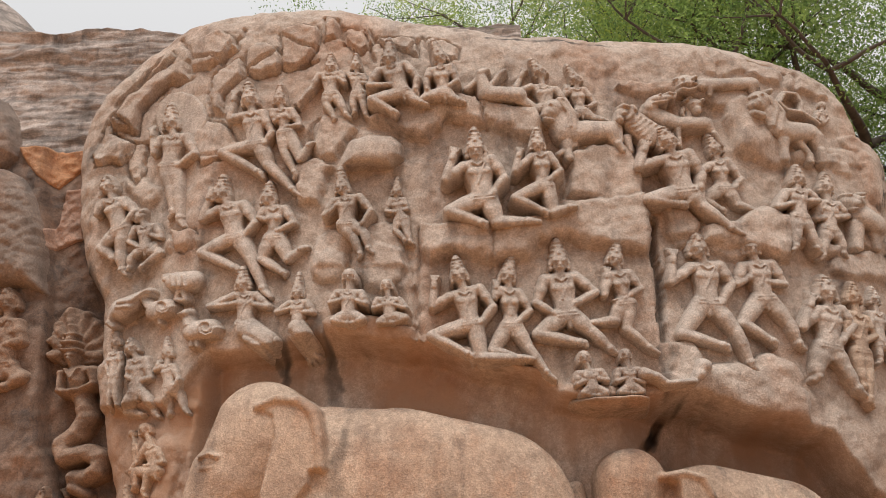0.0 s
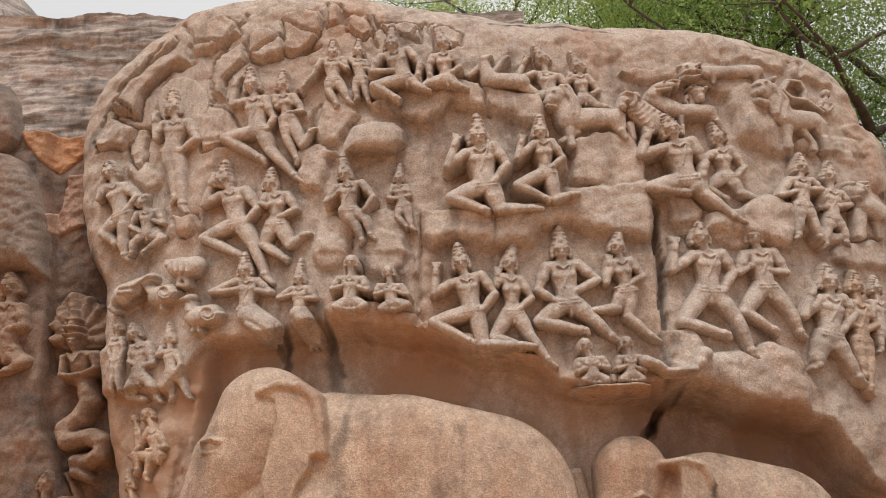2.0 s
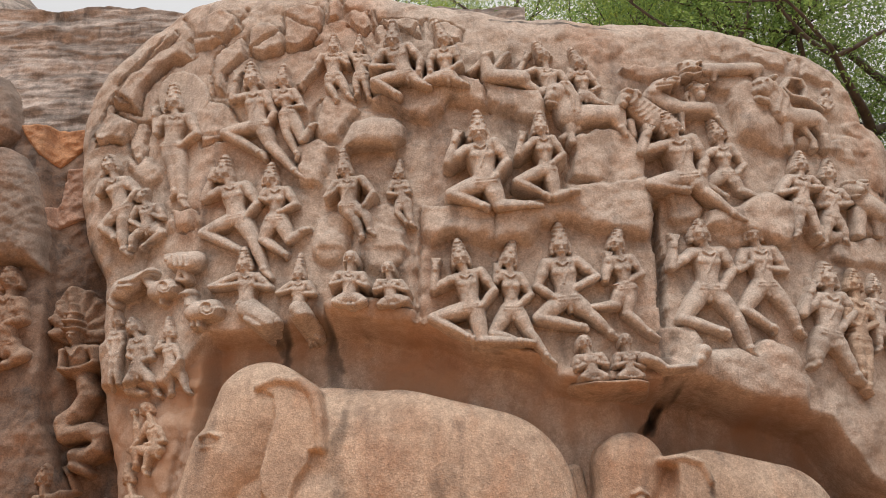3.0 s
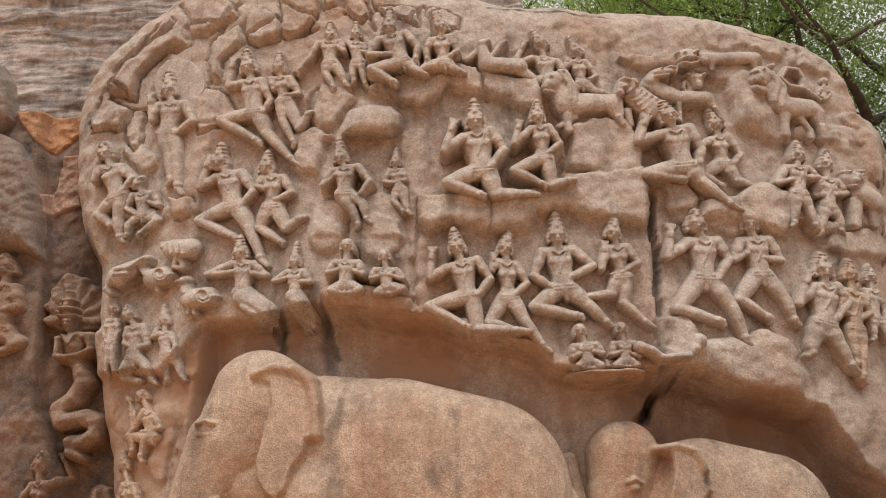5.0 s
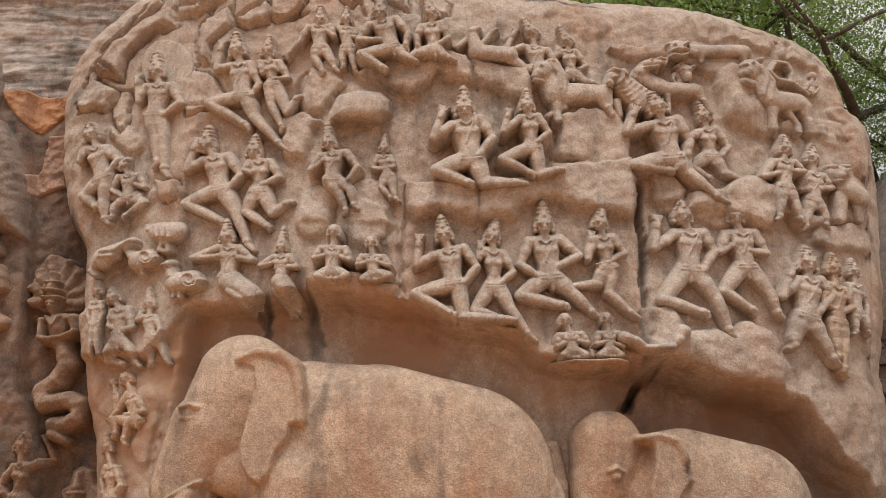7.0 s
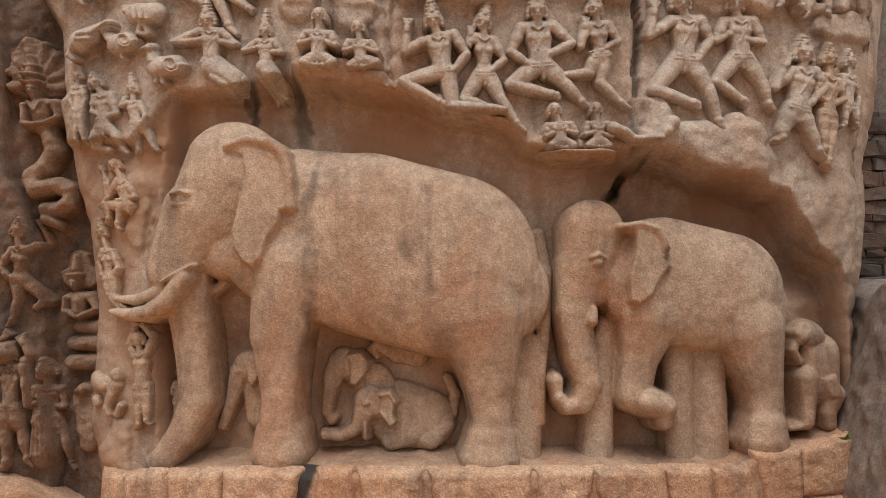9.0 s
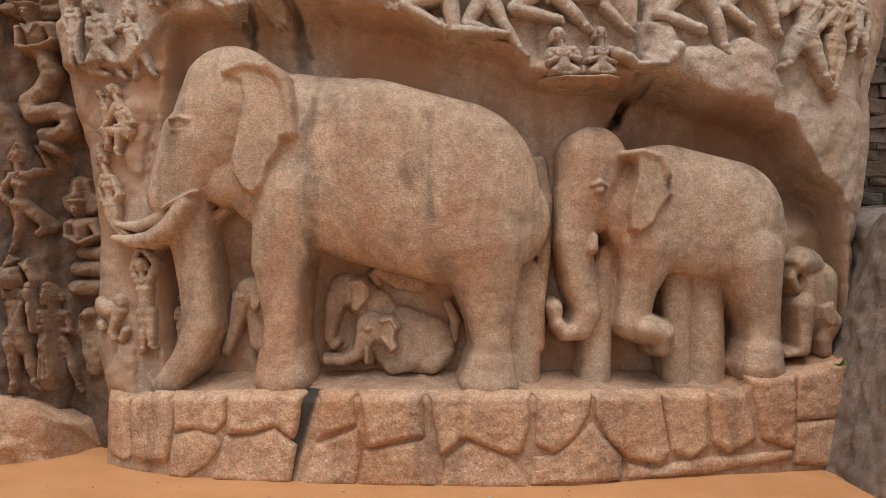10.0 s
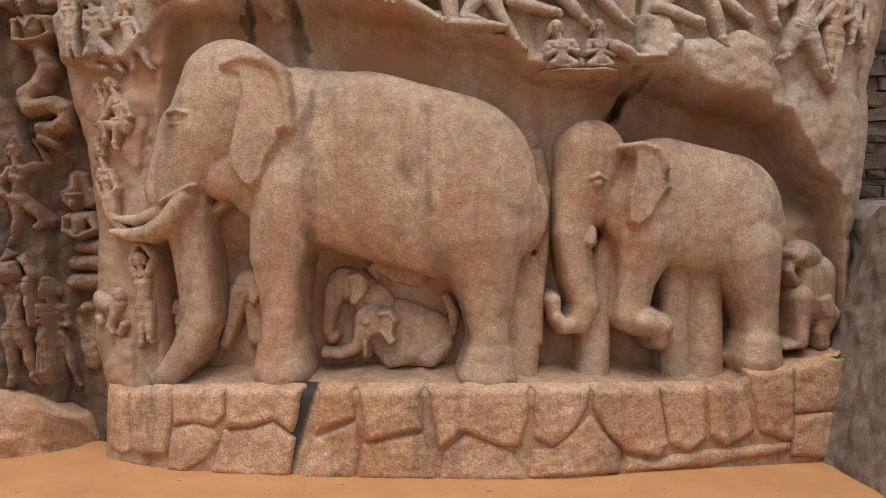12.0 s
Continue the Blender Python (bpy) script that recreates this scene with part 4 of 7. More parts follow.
figure("squatting dwarf with hand on chest", -3.986, 6.456, crown=(-0.098, 0.568), head=(-0.148, 0.427), shoulder_a=(-0.185, 0.301), elbow_a=(-0.225, 0.115), hand_a=(-0.076, 0.022), shoulder_b=(0.093, 0.307), elbow_b=(0.164, 0.143), hand_b=(-0.006, 0.205), knee_a=(-0.162, -0.11), foot_a=(-0.155, -0.263), knee_b=(0.192, -0.077), foot_b=(-0.012, -0.26))
figure("winged archer with both arms drawn across", -2.629, 5.387, crown=(-0.1, 0.746), head=(-0.072, 0.487), shoulder_a=(-0.145, 0.373), elbow_a=(-0.439, 0.239), hand_a=(-0.094, 0.271), shoulder_b=(0.106, 0.365), elbow_b=(0.251, 0.218), hand_b=(-0.002, 0.268), knee_a=(0.042, -0.153), foot_a=(0.269, -0.255), knee_b=(0.355, -0.216), foot_b=(0.066, -0.14))
figure("winged attendant with folded hands", -2.021, 5.356, crown=(-0.032, 0.681), head=(-0.03, 0.389), shoulder_a=(-0.113, 0.284), elbow_a=(-0.253, 0.175), hand_a=(-0.069, 0.226), shoulder_b=(0.082, 0.293), elbow_b=(0.162, 0.163), hand_b=(-0.026, 0.168), knee_a=(-0.042, -0.123), foot_a=(0.073, -0.302), knee_b=(0.167, -0.197), foot_b=(0.111, -0.303))
figure("flute player with the legs of a bird", -1.504, 6.628, crown=(-0.109, 0.818), head=(-0.071, 0.483), shoulder_a=(-0.167, 0.324), elbow_a=(-0.266, 0.128), hand_a=(-0.096, 0.281), shoulder_b=(0.142, 0.378), elbow_b=(0.294, 0.171), hand_b=(0.191, -0.015), knee_a=(0.104, -0.198), foot_a=(0.193, -0.428), knee_b=(0.223, -0.14), foot_b=(0.284, -0.356))
figure("small bird-legged musician with feathers", -0.853, 6.723, crown=(-0.052, 0.611), head=(-0.061, 0.364), shoulder_a=(-0.128, 0.277), elbow_a=(-0.18, 0.118), hand_a=(-0.056, 0.097), shoulder_b=(0.023, 0.271), elbow_b=(0.073, 0.14), hand_b=(-0.057, 0.113), knee_a=(-0.065, -0.154), foot_a=(0.052, -0.298), knee_b=(0.07, -0.19), foot_b=(0.112, -0.315))
figure("kneeling flying deity on the central ledge", 0.149, 6.869, crown=(-0.088, 1.052), head=(-0.07, 0.679), shoulder_a=(-0.229, 0.474), elbow_a=(-0.44, 0.3), hand_a=(-0.345, 0.647), shoulder_b=(0.123, 0.57), elbow_b=(0.264, 0.29), hand_b=(0.104, 0.052), knee_a=(-0.397, -0.144), foot_a=(0.009, -0.338), knee_b=(0.157, -0.32), foot_b=(0.545, -0.318))
figure("kneeling consort on the central ledge", 0.885, 7.003, crown=(-0.043, 0.86), head=(-0.046, 0.575), shoulder_a=(-0.124, 0.434), elbow_a=(-0.33, 0.233), hand_a=(-0.275, 0.482), shoulder_b=(0.085, 0.451), elbow_b=(0.207, 0.213), hand_b=(0.046, 0.071), knee_a=(-0.349, -0.148), foot_a=(-0.004, -0.357), knee_b=(0.083, -0.361), foot_b=(0.29, -0.29))
figure("large kneeling flying deity with raised hand", -0.046, 5.286, crown=(-0.157, 0.877), head=(-0.115, 0.596), shoulder_a=(-0.229, 0.355), elbow_a=(-0.423, 0.234), hand_a=(-0.402, 0.532), shoulder_b=(0.114, 0.452), elbow_b=(0.26, 0.214), hand_b=(0.114, 0.01), knee_a=(-0.43, -0.124), foot_a=(0.003, -0.376), knee_b=(0.114, -0.405), foot_b=(0.581, -0.418))
figure("consort walking beside the kneeling deity", 0.413, 5.273, crown=(0.043, 0.906), head=(-0.016, 0.613), shoulder_a=(-0.107, 0.457), elbow_a=(-0.175, 0.353), hand_a=(-0.15, 0.509), shoulder_b=(0.103, 0.415), elbow_b=(0.218, 0.18), hand_b=(0.065, 0.039), knee_a=(-0.218, -0.29), foot_a=(0.11, -0.404), knee_b=(0.179, -0.274), foot_b=(0.379, -0.593))
figure("flying deity with both hands at the waist", 1.049, 5.391, crown=(-0.053, 0.995), head=(-0.045, 0.658), shoulder_a=(-0.221, 0.466), elbow_a=(-0.336, 0.163), hand_a=(-0.119, 0.01), shoulder_b=(0.136, 0.491), elbow_b=(0.341, 0.284), hand_b=(0.107, 0.15), knee_a=(-0.335, -0.222), foot_a=(0.164, -0.344), knee_b=(0.263, -0.212), foot_b=(0.462, -0.444))
figure("consort with raised hand and bent legs", 1.722, 5.51, crown=(-0.018, 0.829), head=(-0.067, 0.554), shoulder_a=(-0.15, 0.374), elbow_a=(-0.228, 0.119), hand_a=(-0.181, 0.39), shoulder_b=(0.076, 0.389), elbow_b=(0.186, 0.184), hand_b=(-0.045, 0.05), knee_a=(-0.135, -0.203), foot_a=(-0.399, -0.223), knee_b=(-0.023, -0.315), foot_b=(0.218, -0.562))
figure("flying deity with raised hand under the lions", 2.554, 6.916, crown=(-0.176, 0.969), head=(-0.106, 0.707), shoulder_a=(-0.243, 0.459), elbow_a=(-0.493, 0.377), hand_a=(-0.39, 0.659), shoulder_b=(0.135, 0.553), elbow_b=(0.237, 0.234), hand_b=(0.18, 0.033), knee_a=(-0.414, -0.08), foot_a=(-0.012, -0.174), knee_b=(0.183, -0.205), foot_b=(0.497, -0.54))
figure("consort with long bent legs", 3.071, 7.001, crown=(-0.072, 0.814), head=(-0.01, 0.554), shoulder_a=(-0.112, 0.348), elbow_a=(-0.221, 0.261), hand_a=(-0.252, 0.329), shoulder_b=(0.103, 0.406), elbow_b=(0.225, 0.13), hand_b=(0.121, 0.003), knee_a=(-0.259, -0.15), foot_a=(-0.045, -0.308), knee_b=(0.128, -0.228), foot_b=(0.362, -0.335))
figure("flute player with lower body of a bird", 3.871, 6.542, crown=(0.107, 0.742), head=(0.085, 0.511), shoulder_a=(-0.092, 0.35), elbow_a=(-0.245, 0.141), hand_a=(-0.055, 0.193), shoulder_b=(0.18, 0.356), elbow_b=(0.276, 0.243), hand_b=(0.065, 0.23), knee_a=(-0.087, -0.209), foot_a=(-0.143, -0.406), knee_b=(0.086, -0.203), foot_b=(0.11, -0.427))
figure("musician with clasped hands and round headdress", 4.268, 6.451, crown=(0.135, 0.831), head=(0.094, 0.579), shoulder_a=(-0.054, 0.371), elbow_a=(-0.145, 0.143), hand_a=(0.132, 0.199), shoulder_b=(0.206, 0.366), elbow_b=(0.288, 0.217), hand_b=(0.08, 0.17), knee_a=(-0.116, -0.177), foot_a=(-0.186, -0.375), knee_b=(0.105, -0.159), foot_b=(0.09, -0.326))
figure("small lion-headed attendant on the upper ledge", 2.829, 8.087, head=(0.04, 0.269), shoulder_a=(-0.047, 0.164), elbow_a=(-0.081, 0.075), hand_a=(-0.063, 0.003), shoulder_b=(0.095, 0.157), elbow_b=(0.102, 0.067), hand_b=(0.056, -0.002))
figure("small figure at the crest of the boulder", 4.592, 8.091, head=(0.069, 0.268), shoulder_a=(-0.025, 0.159), elbow_a=(-0.079, 0.041), hand_a=(-0.038, 0.012), shoulder_b=(0.105, 0.183), elbow_b=(0.101, 0.073), hand_b=(0.043, 0.008))
figure("flying ascetic with raised hand and sash", 2.636, 5.494, crown=(0.001, 0.914), head=(-0.007, 0.679), shoulder_a=(-0.109, 0.467), elbow_a=(-0.367, 0.284), hand_a=(-0.312, 0.605), shoulder_b=(0.215, 0.478), elbow_b=(0.306, 0.236), hand_b=(0.136, -0.026), knee_a=(-0.322, -0.367), foot_a=(0.126, -0.534), knee_b=(0.262, -0.36), foot_b=(0.355, -0.767))
figure("flying ascetic with crossed arms and round face", 3.279, 5.528, crown=(-0.045, 0.85), head=(-0.043, 0.637), shoulder_a=(-0.162, 0.425), elbow_a=(-0.274, 0.202), hand_a=(-0.109, 0.287), shoulder_b=(0.167, 0.452), elbow_b=(0.26, 0.185), hand_b=(0.018, 0.22), knee_a=(-0.28, -0.3), foot_a=(0.017, -0.536), knee_b=(0.226, -0.318), foot_b=(0.279, -0.569))
figure("flying deity with folded arm at the rock corner", 3.879, 4.921, crown=(0.135, 0.919), head=(0.128, 0.669), shoulder_a=(-0.024, 0.46), elbow_a=(-0.236, 0.254), hand_a=(-0.086, 0.572), shoulder_b=(0.259, 0.481), elbow_b=(0.349, 0.292), hand_b=(0.143, 0.075), knee_a=(-0.181, -0.231), foot_a=(-0.205, -0.336), knee_b=(0.14, -0.241), foot_b=(0.227, -0.483))
figure("tall attendant at the rock corner", 4.25, 4.88, crown=(0.111, 0.883), head=(0.083, 0.657), shoulder_a=(-0.034, 0.468), elbow_a=(-0.132, 0.23), hand_a=(0.011, 0.148), shoulder_b=(0.161, 0.418), elbow_b=(0.221, 0.207), hand_b=(0.013, 0.108), knee_a=(-0.07, -0.229), foot_a=(-0.086, -0.412), knee_b=(0.028, -0.222), foot_b=(-0.05, -0.565))
figure("lion-faced attendant on the side of the boulder", 4.539, 5.039, crown=(0.08, 0.684), head=(0.069, 0.494), shoulder_a=(-0.029, 0.331), elbow_a=(-0.09, 0.099), hand_a=(-0.062, -0.073), shoulder_b=(0.122, 0.327), elbow_b=(0.157, 0.092), hand_b=(0.118, -0.123), knee_a=(-0.055, -0.133), foot_a=(-0.071, -0.248), knee_b=(0.081, -0.12), foot_b=(0.102, -0.231))
figure("kneeling figure with one arm across the chest", -3.769, 4.614, crown=(-0.201, 0.657), head=(-0.148, 0.5), shoulder_a=(-0.136, 0.359), elbow_a=(-0.141, 0.186), hand_a=(-0.015, 0.118), shoulder_b=(0.031, 0.383), elbow_b=(0.123, 0.156), hand_b=(-0.05, 0.092), knee_a=(-0.131, -0.193), foot_a=(0.055, -0.234), knee_b=(0.125, -0.08), foot_b=(0.195, -0.235))
figure("dancing small figure with conical crown", -3.411, 4.663, crown=(-0.119, 0.599), head=(-0.081, 0.377), shoulder_a=(-0.123, 0.238), elbow_a=(-0.189, 0.199), hand_a=(-0.164, 0.265), shoulder_b=(0.005, 0.237), elbow_b=(0.093, 0.078), hand_b=(0.076, 0), knee_a=(-0.03, -0.13), foot_a=(0, -0.285), knee_b=(0.109, -0.13), foot_b=(0.173, -0.259))
figure("slender attendant at the edge of the cleft", -4.083, 4.818, crown=(-0.089, 0.556), head=(-0.053, 0.391), shoulder_a=(-0.104, 0.271), elbow_a=(-0.11, 0.123), hand_a=(-0.053, 0.001), shoulder_b=(0.017, 0.267), elbow_b=(0.064, 0.118), hand_b=(0.058, -0.034), knee_a=(-0.013, -0.198), foot_a=(-0.004, -0.361), knee_b=(0.053, -0.199), foot_b=(0.101, -0.363))
figure("seated ascetic with hands on knees", -3.474, 3.742, head=(-0.175, 0.433), shoulder_a=(-0.128, 0.287), elbow_a=(-0.211, 0.095), hand_a=(-0.271, 0.011), shoulder_b=(-0.003, 0.226), elbow_b=(0.072, 0.096), hand_b=(-0.087, 0.059), knee_a=(-0.234, 0.011), foot_a=(-0.207, -0.156), knee_b=(-0.074, 0.012), foot_b=(-0.107, -0.215))
figure("thin companion leaning towards the ascetic", -3.721, 3.807, head=(-0.1, 0.344), shoulder_a=(-0.069, 0.258), elbow_a=(-0.027, 0.149), hand_a=(0.012, 0), shoulder_b=(-0.018, 0.234), elbow_b=(0.024, 0.09), hand_b=(-0.024, -0.03), knee_a=(-0.036, -0.06), foot_a=(-0.023, -0.137))
figure("figure with both arms raised overhead", -3.239, 1.78, head=(-0.061, 0.487), shoulder_a=(-0.102, 0.332), elbow_a=(-0.152, 0.462), hand_a=(-0.106, 0.641), shoulder_b=(0.043, 0.37), elbow_b=(0.101, 0.543), hand_b=(0.003, 0.649), knee_a=(-0.021, -0.203), foot_a=(-0.018, -0.405), knee_b=(0.063, -0.201), foot_b=(0.071, -0.356))
figure("slender woman against the boulder edge", -3.659, 2.942, crown=(-0.146, 0.668), head=(-0.113, 0.489), shoulder_a=(-0.098, 0.31), elbow_a=(-0.127, 0.166), hand_a=(-0.075, 0.029), shoulder_b=(0.02, 0.299), elbow_b=(0.091, 0.12), hand_b=(0.025, -0.012), knee_a=(0.002, -0.167), foot_a=(0.153, -0.344), knee_b=(0.052, -0.178), foot_b=(0.177, -0.296))
figure("child behind the trunk of the elephant", -2.937, 1.63, head=(-0.004, 0.285), shoulder_a=(-0.05, 0.178), elbow_a=(-0.061, 0.07), hand_a=(-0.024, 0.012), shoulder_b=(0.045, 0.179), elbow_b=(0.071, 0.072), hand_b=(0.024, 0.012), knee_a=(-0.023, -0.095), foot_a=(-0.033, -0.203), knee_b=(0.025, -0.095), foot_b=(0.027, -0.19))
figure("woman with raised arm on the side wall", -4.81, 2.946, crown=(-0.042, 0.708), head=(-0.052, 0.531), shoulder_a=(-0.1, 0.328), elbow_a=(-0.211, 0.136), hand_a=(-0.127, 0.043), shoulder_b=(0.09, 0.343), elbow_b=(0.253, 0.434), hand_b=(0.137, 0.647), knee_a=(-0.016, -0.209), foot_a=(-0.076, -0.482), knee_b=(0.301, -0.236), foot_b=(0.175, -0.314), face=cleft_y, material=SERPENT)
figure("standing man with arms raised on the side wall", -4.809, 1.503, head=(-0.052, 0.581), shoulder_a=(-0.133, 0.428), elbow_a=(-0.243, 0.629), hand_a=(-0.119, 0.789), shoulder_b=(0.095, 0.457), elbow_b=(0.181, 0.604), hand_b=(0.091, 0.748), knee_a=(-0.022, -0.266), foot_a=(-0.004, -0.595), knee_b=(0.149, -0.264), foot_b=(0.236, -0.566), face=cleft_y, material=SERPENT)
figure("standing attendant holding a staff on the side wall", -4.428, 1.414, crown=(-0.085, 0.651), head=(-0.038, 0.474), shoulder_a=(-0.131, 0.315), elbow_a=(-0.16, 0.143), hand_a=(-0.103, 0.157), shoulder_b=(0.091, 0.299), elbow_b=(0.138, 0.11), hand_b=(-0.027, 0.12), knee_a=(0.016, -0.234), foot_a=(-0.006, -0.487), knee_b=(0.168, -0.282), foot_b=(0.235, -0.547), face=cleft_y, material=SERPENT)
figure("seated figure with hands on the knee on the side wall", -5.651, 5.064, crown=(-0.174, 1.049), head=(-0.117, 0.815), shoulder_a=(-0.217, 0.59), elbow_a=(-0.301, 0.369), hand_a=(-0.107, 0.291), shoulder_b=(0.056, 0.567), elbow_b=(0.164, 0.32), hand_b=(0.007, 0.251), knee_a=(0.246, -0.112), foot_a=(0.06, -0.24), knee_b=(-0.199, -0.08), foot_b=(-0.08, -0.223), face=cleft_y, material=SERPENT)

figure("seated meditating sage with folded hands on a ledge", -1.404, 5.376, head=(-0.011, 0.476), shoulder_a=(-0.138, 0.284), elbow_a=(-0.209, 0.165), hand_a=(-0.043, 0.208), shoulder_b=(0.127, 0.277), elbow_b=(0.184, 0.146), hand_b=(0.027, 0.207), knee_a=(-0.157, -0.051), foot_a=(0.016, -0.094), knee_b=(0.155, -0.043), foot_b=(0.041, -0.095))
figure("smaller seated sage with folded hands on the same ledge", -0.939, 5.357, head=(-0.046, 0.369), shoulder_a=(-0.144, 0.21), elbow_a=(-0.185, 0.115), hand_a=(-0.04, 0.151), shoulder_b=(0.097, 0.204), elbow_b=(0.172, 0.106), hand_b=(0.018, 0.15), knee_a=(-0.114, -0.06), foot_a=(0.02, -0.071), knee_b=(0.166, -0.012), foot_b=(0.02, -0.079))
figure("plump dwarf with round head seated on the ledge", 1.237, 4.482, head=(-0.06, 0.333), shoulder_a=(-0.135, 0.173), elbow_a=(-0.156, 0.054), hand_a=(0.035, 0.141), shoulder_b=(0.11, 0.191), elbow_b=(0.164, 0.093), hand_b=(0.055, 0.113), knee_a=(-0.095, -0.05), foot_a=(0.007, -0.077), knee_b=(0.13, -0.04), foot_b=(0.041, -0.083))
figure("second plump dwarf seated on the ledge beside the first", 1.639, 4.495, head=(-0.01, 0.344), shoulder_a=(-0.1, 0.188), elbow_a=(-0.135, 0.068), hand_a=(-0.006, 0.105), shoulder_b=(0.111, 0.191), elbow_b=(0.151, 0.044), hand_b=(0.028, 0.088), knee_a=(-0.102, -0.054), foot_a=(0.011, -0.076), knee_b=(0.122, -0.051), foot_b=(0.028, -0.079))
form = Relief()
form.limb(-3.785, 1.848, 0.098, -3.68, 1.801, 0.08, 0.04, 0.16, 0.03)
form.limb(-3.531, 1.917, 0.062, -3.516, 1.882, 0.055, 0.06, 0.16, 0.02)
form.limb(-3.537, 1.797, 0.073, -3.572, 1.716, 0.058, 0.05, 0.14, 0.03)
form.limb(-3.571, 1.699, 0.055, -3.62, 1.557, 0.044, 0.05, 0.14, 0.02)
form.limb(-3.62, 1.557, 0.044, -3.586, 1.488, 0.033, 0.05, 0.14, 0.02)
form.limb(-3.763, 1.638, 0.055, -3.747, 1.593, 0.047, 0.05, 0.14, 0.02)
form.limb(-3.461, 1.578, 0.047, -3.503, 1.483, 0.036, 0.05, 0.12, 0.02)
carve(form, "carved_monkey", "small climbing monkey with its young on the rock pillar", step=.011, face=panel_y, lift=0.05, bury=0.2, steep=9.0, squash=0.7)
form = Relief()
form.limb(-4.109, 5.64, 0.155, -4, 5.703, 0.131, 0.03, 0.2, 0.03)
form.limb(-4, 5.703, 0.131, -3.838, 5.851, 0.054, 0.03, 0.2, 0.03)
form.limb(-4.192, 5.584, 0.07, -4.228, 5.474, 0.05, 0.05, 0.14, 0.02)
form.limb(-4.228, 5.474, 0.05, -4.168, 5.42, 0.043, 0.05, 0.14, 0.02)
form.limb(-4.104, 5.723, 0.035, -3.947, 5.741, 0.031, 0.2, 0.06, 0.006)
form.limb(-3.947, 5.741, 0.031, -3.807, 5.857, 0.023, 0.2, 0.06, 0.006)
form.limb(-4.113, 5.661, 0.035, -3.972, 5.66, 0.031, 0.2, 0.06, 0.006)
carve(form, "carved_bird", "goose with folded wing near the rock edge", step=.01, face=panel_y, lift=0.1, bury=0.25, steep=9.0)
form = Relief()
form.limb(-3.684, 5.593, 0.131, -3.572, 5.62, 0.124, 0.03, 0.17, 0.02)
form.limb(-3.772, 5.647, 0.05, -3.86, 5.748, 0.043, 0.05, 0.13, 0.01)
form.limb(-3.86, 5.748, 0.043, -3.847, 5.81, 0.046, 0.05, 0.13, 0.01)
form.limb(-3.847, 5.81, 0.046, -3.8, 5.815, 0.027, 0.05, 0.13, 0.01)
form.limb(-3.472, 5.631, 0.017, -3.494, 5.565, 0.017, 0.18, 0.05, 0.003)
form.limb(-3.494, 5.565, 0.017, -3.555, 5.547, 0.017, 0.18, 0.05, 0.003)
form.limb(-3.555, 5.547, 0.017, -3.616, 5.582, 0.017, 0.18, 0.05, 0.003)
form.limb(-3.616, 5.582, 0.017, -3.642, 5.644, 0.017, 0.18, 0.05, 0.003)
form.limb(-3.642, 5.644, 0.017, -3.621, 5.695, 0.017, 0.18, 0.05, 0.003)
form.limb(-3.621, 5.695, 0.017, -3.571, 5.705, 0.017, 0.18, 0.05, 0.003)
form.limb(-3.571, 5.705, 0.017, -3.525, 5.674, 0.017, 0.18, 0.05, 0.003)
form.limb(-3.525, 5.674, 0.017, -3.509, 5.626, 0.017, 0.18, 0.05, 0.003)
form.limb(-3.509, 5.626, 0.017, -3.528, 5.591, 0.017, 0.18, 0.05, 0.003)
form.limb(-3.528, 5.591, 0.017, -3.565, 5.587, 0.017, 0.18, 0.05, 0.003)
form.limb(-3.565, 5.587, 0.017, -3.597, 5.611, 0.017, 0.18, 0.05, 0.003)
form.limb(-3.597, 5.611, 0.017, -3.604, 5.645, 0.017, 0.18, 0.05, 0.003)
form.limb(-3.628, 5.488, 0.031, -3.619, 5.427, 0.031, 0.03, 0.08)
carve(form, "carved_bird", "bird with curled spiral tail", step=.01, face=panel_y, lift=0.1, bury=0.25, steep=9.0)
form = Relief()
form.limb(-3.515, 5.966, 0.124, -3.311, 5.964, 0.131, 0.03, 0.2, 0.03)
form.limb(-3.599, 5.997, 0.058, -3.628, 6.032, 0.043, 0.08, 0.14, 0.01)
form.limb(-3.517, 6.035, 0.023, -3.473, 5.897, 0.023, 0.19, 0.06, 0.005)
form.limb(-3.446, 6.031, 0.023, -3.402, 5.893, 0.023, 0.19, 0.06, 0.005)
form.limb(-3.374, 6.027, 0.023, -3.332, 5.89, 0.023, 0.19, 0.06, 0.005)
form.limb(-3.447, 5.828, 0.039, -3.463, 5.725, 0.035, 0.04, 0.1, 0.01)
form.limb(-3.463, 5.725, 0.035, -3.372, 5.708, 0.031, 0.04, 0.1, 0.01)
form.limb(-3.389, 5.825, 0.039, -3.346, 5.72, 0.035, 0.04, 0.1, 0.01)
carve(form, "carved_bird", "plump bird with ruffled feathers and short legs", step=.01, face=panel_y, lift=0.1, bury=0.25, steep=9.0)
form = Relief()
form.limb(-3.201, 5.309, 0.131, -3.036, 5.331, 0.131, 0.03, 0.18, 0.02)
form.limb(-3.262, 5.391, 0.066, -3.302, 5.513, 0.05, 0.06, 0.14, 0.01)
form.limb(-3.298, 5.541, 0.054, -3.298, 5.541, 0.054, 0.1, 0.14, 0.01)
form.limb(-3.347, 5.535, 0.023, -3.379, 5.521, 0.015, 0.16, 0.06)
form.limb(-2.917, 5.335, 0.017, -2.942, 5.263, 0.017, 0.19, 0.05, 0.003)
form.limb(-2.942, 5.263, 0.017, -3.008, 5.242, 0.017, 0.19, 0.05, 0.003)
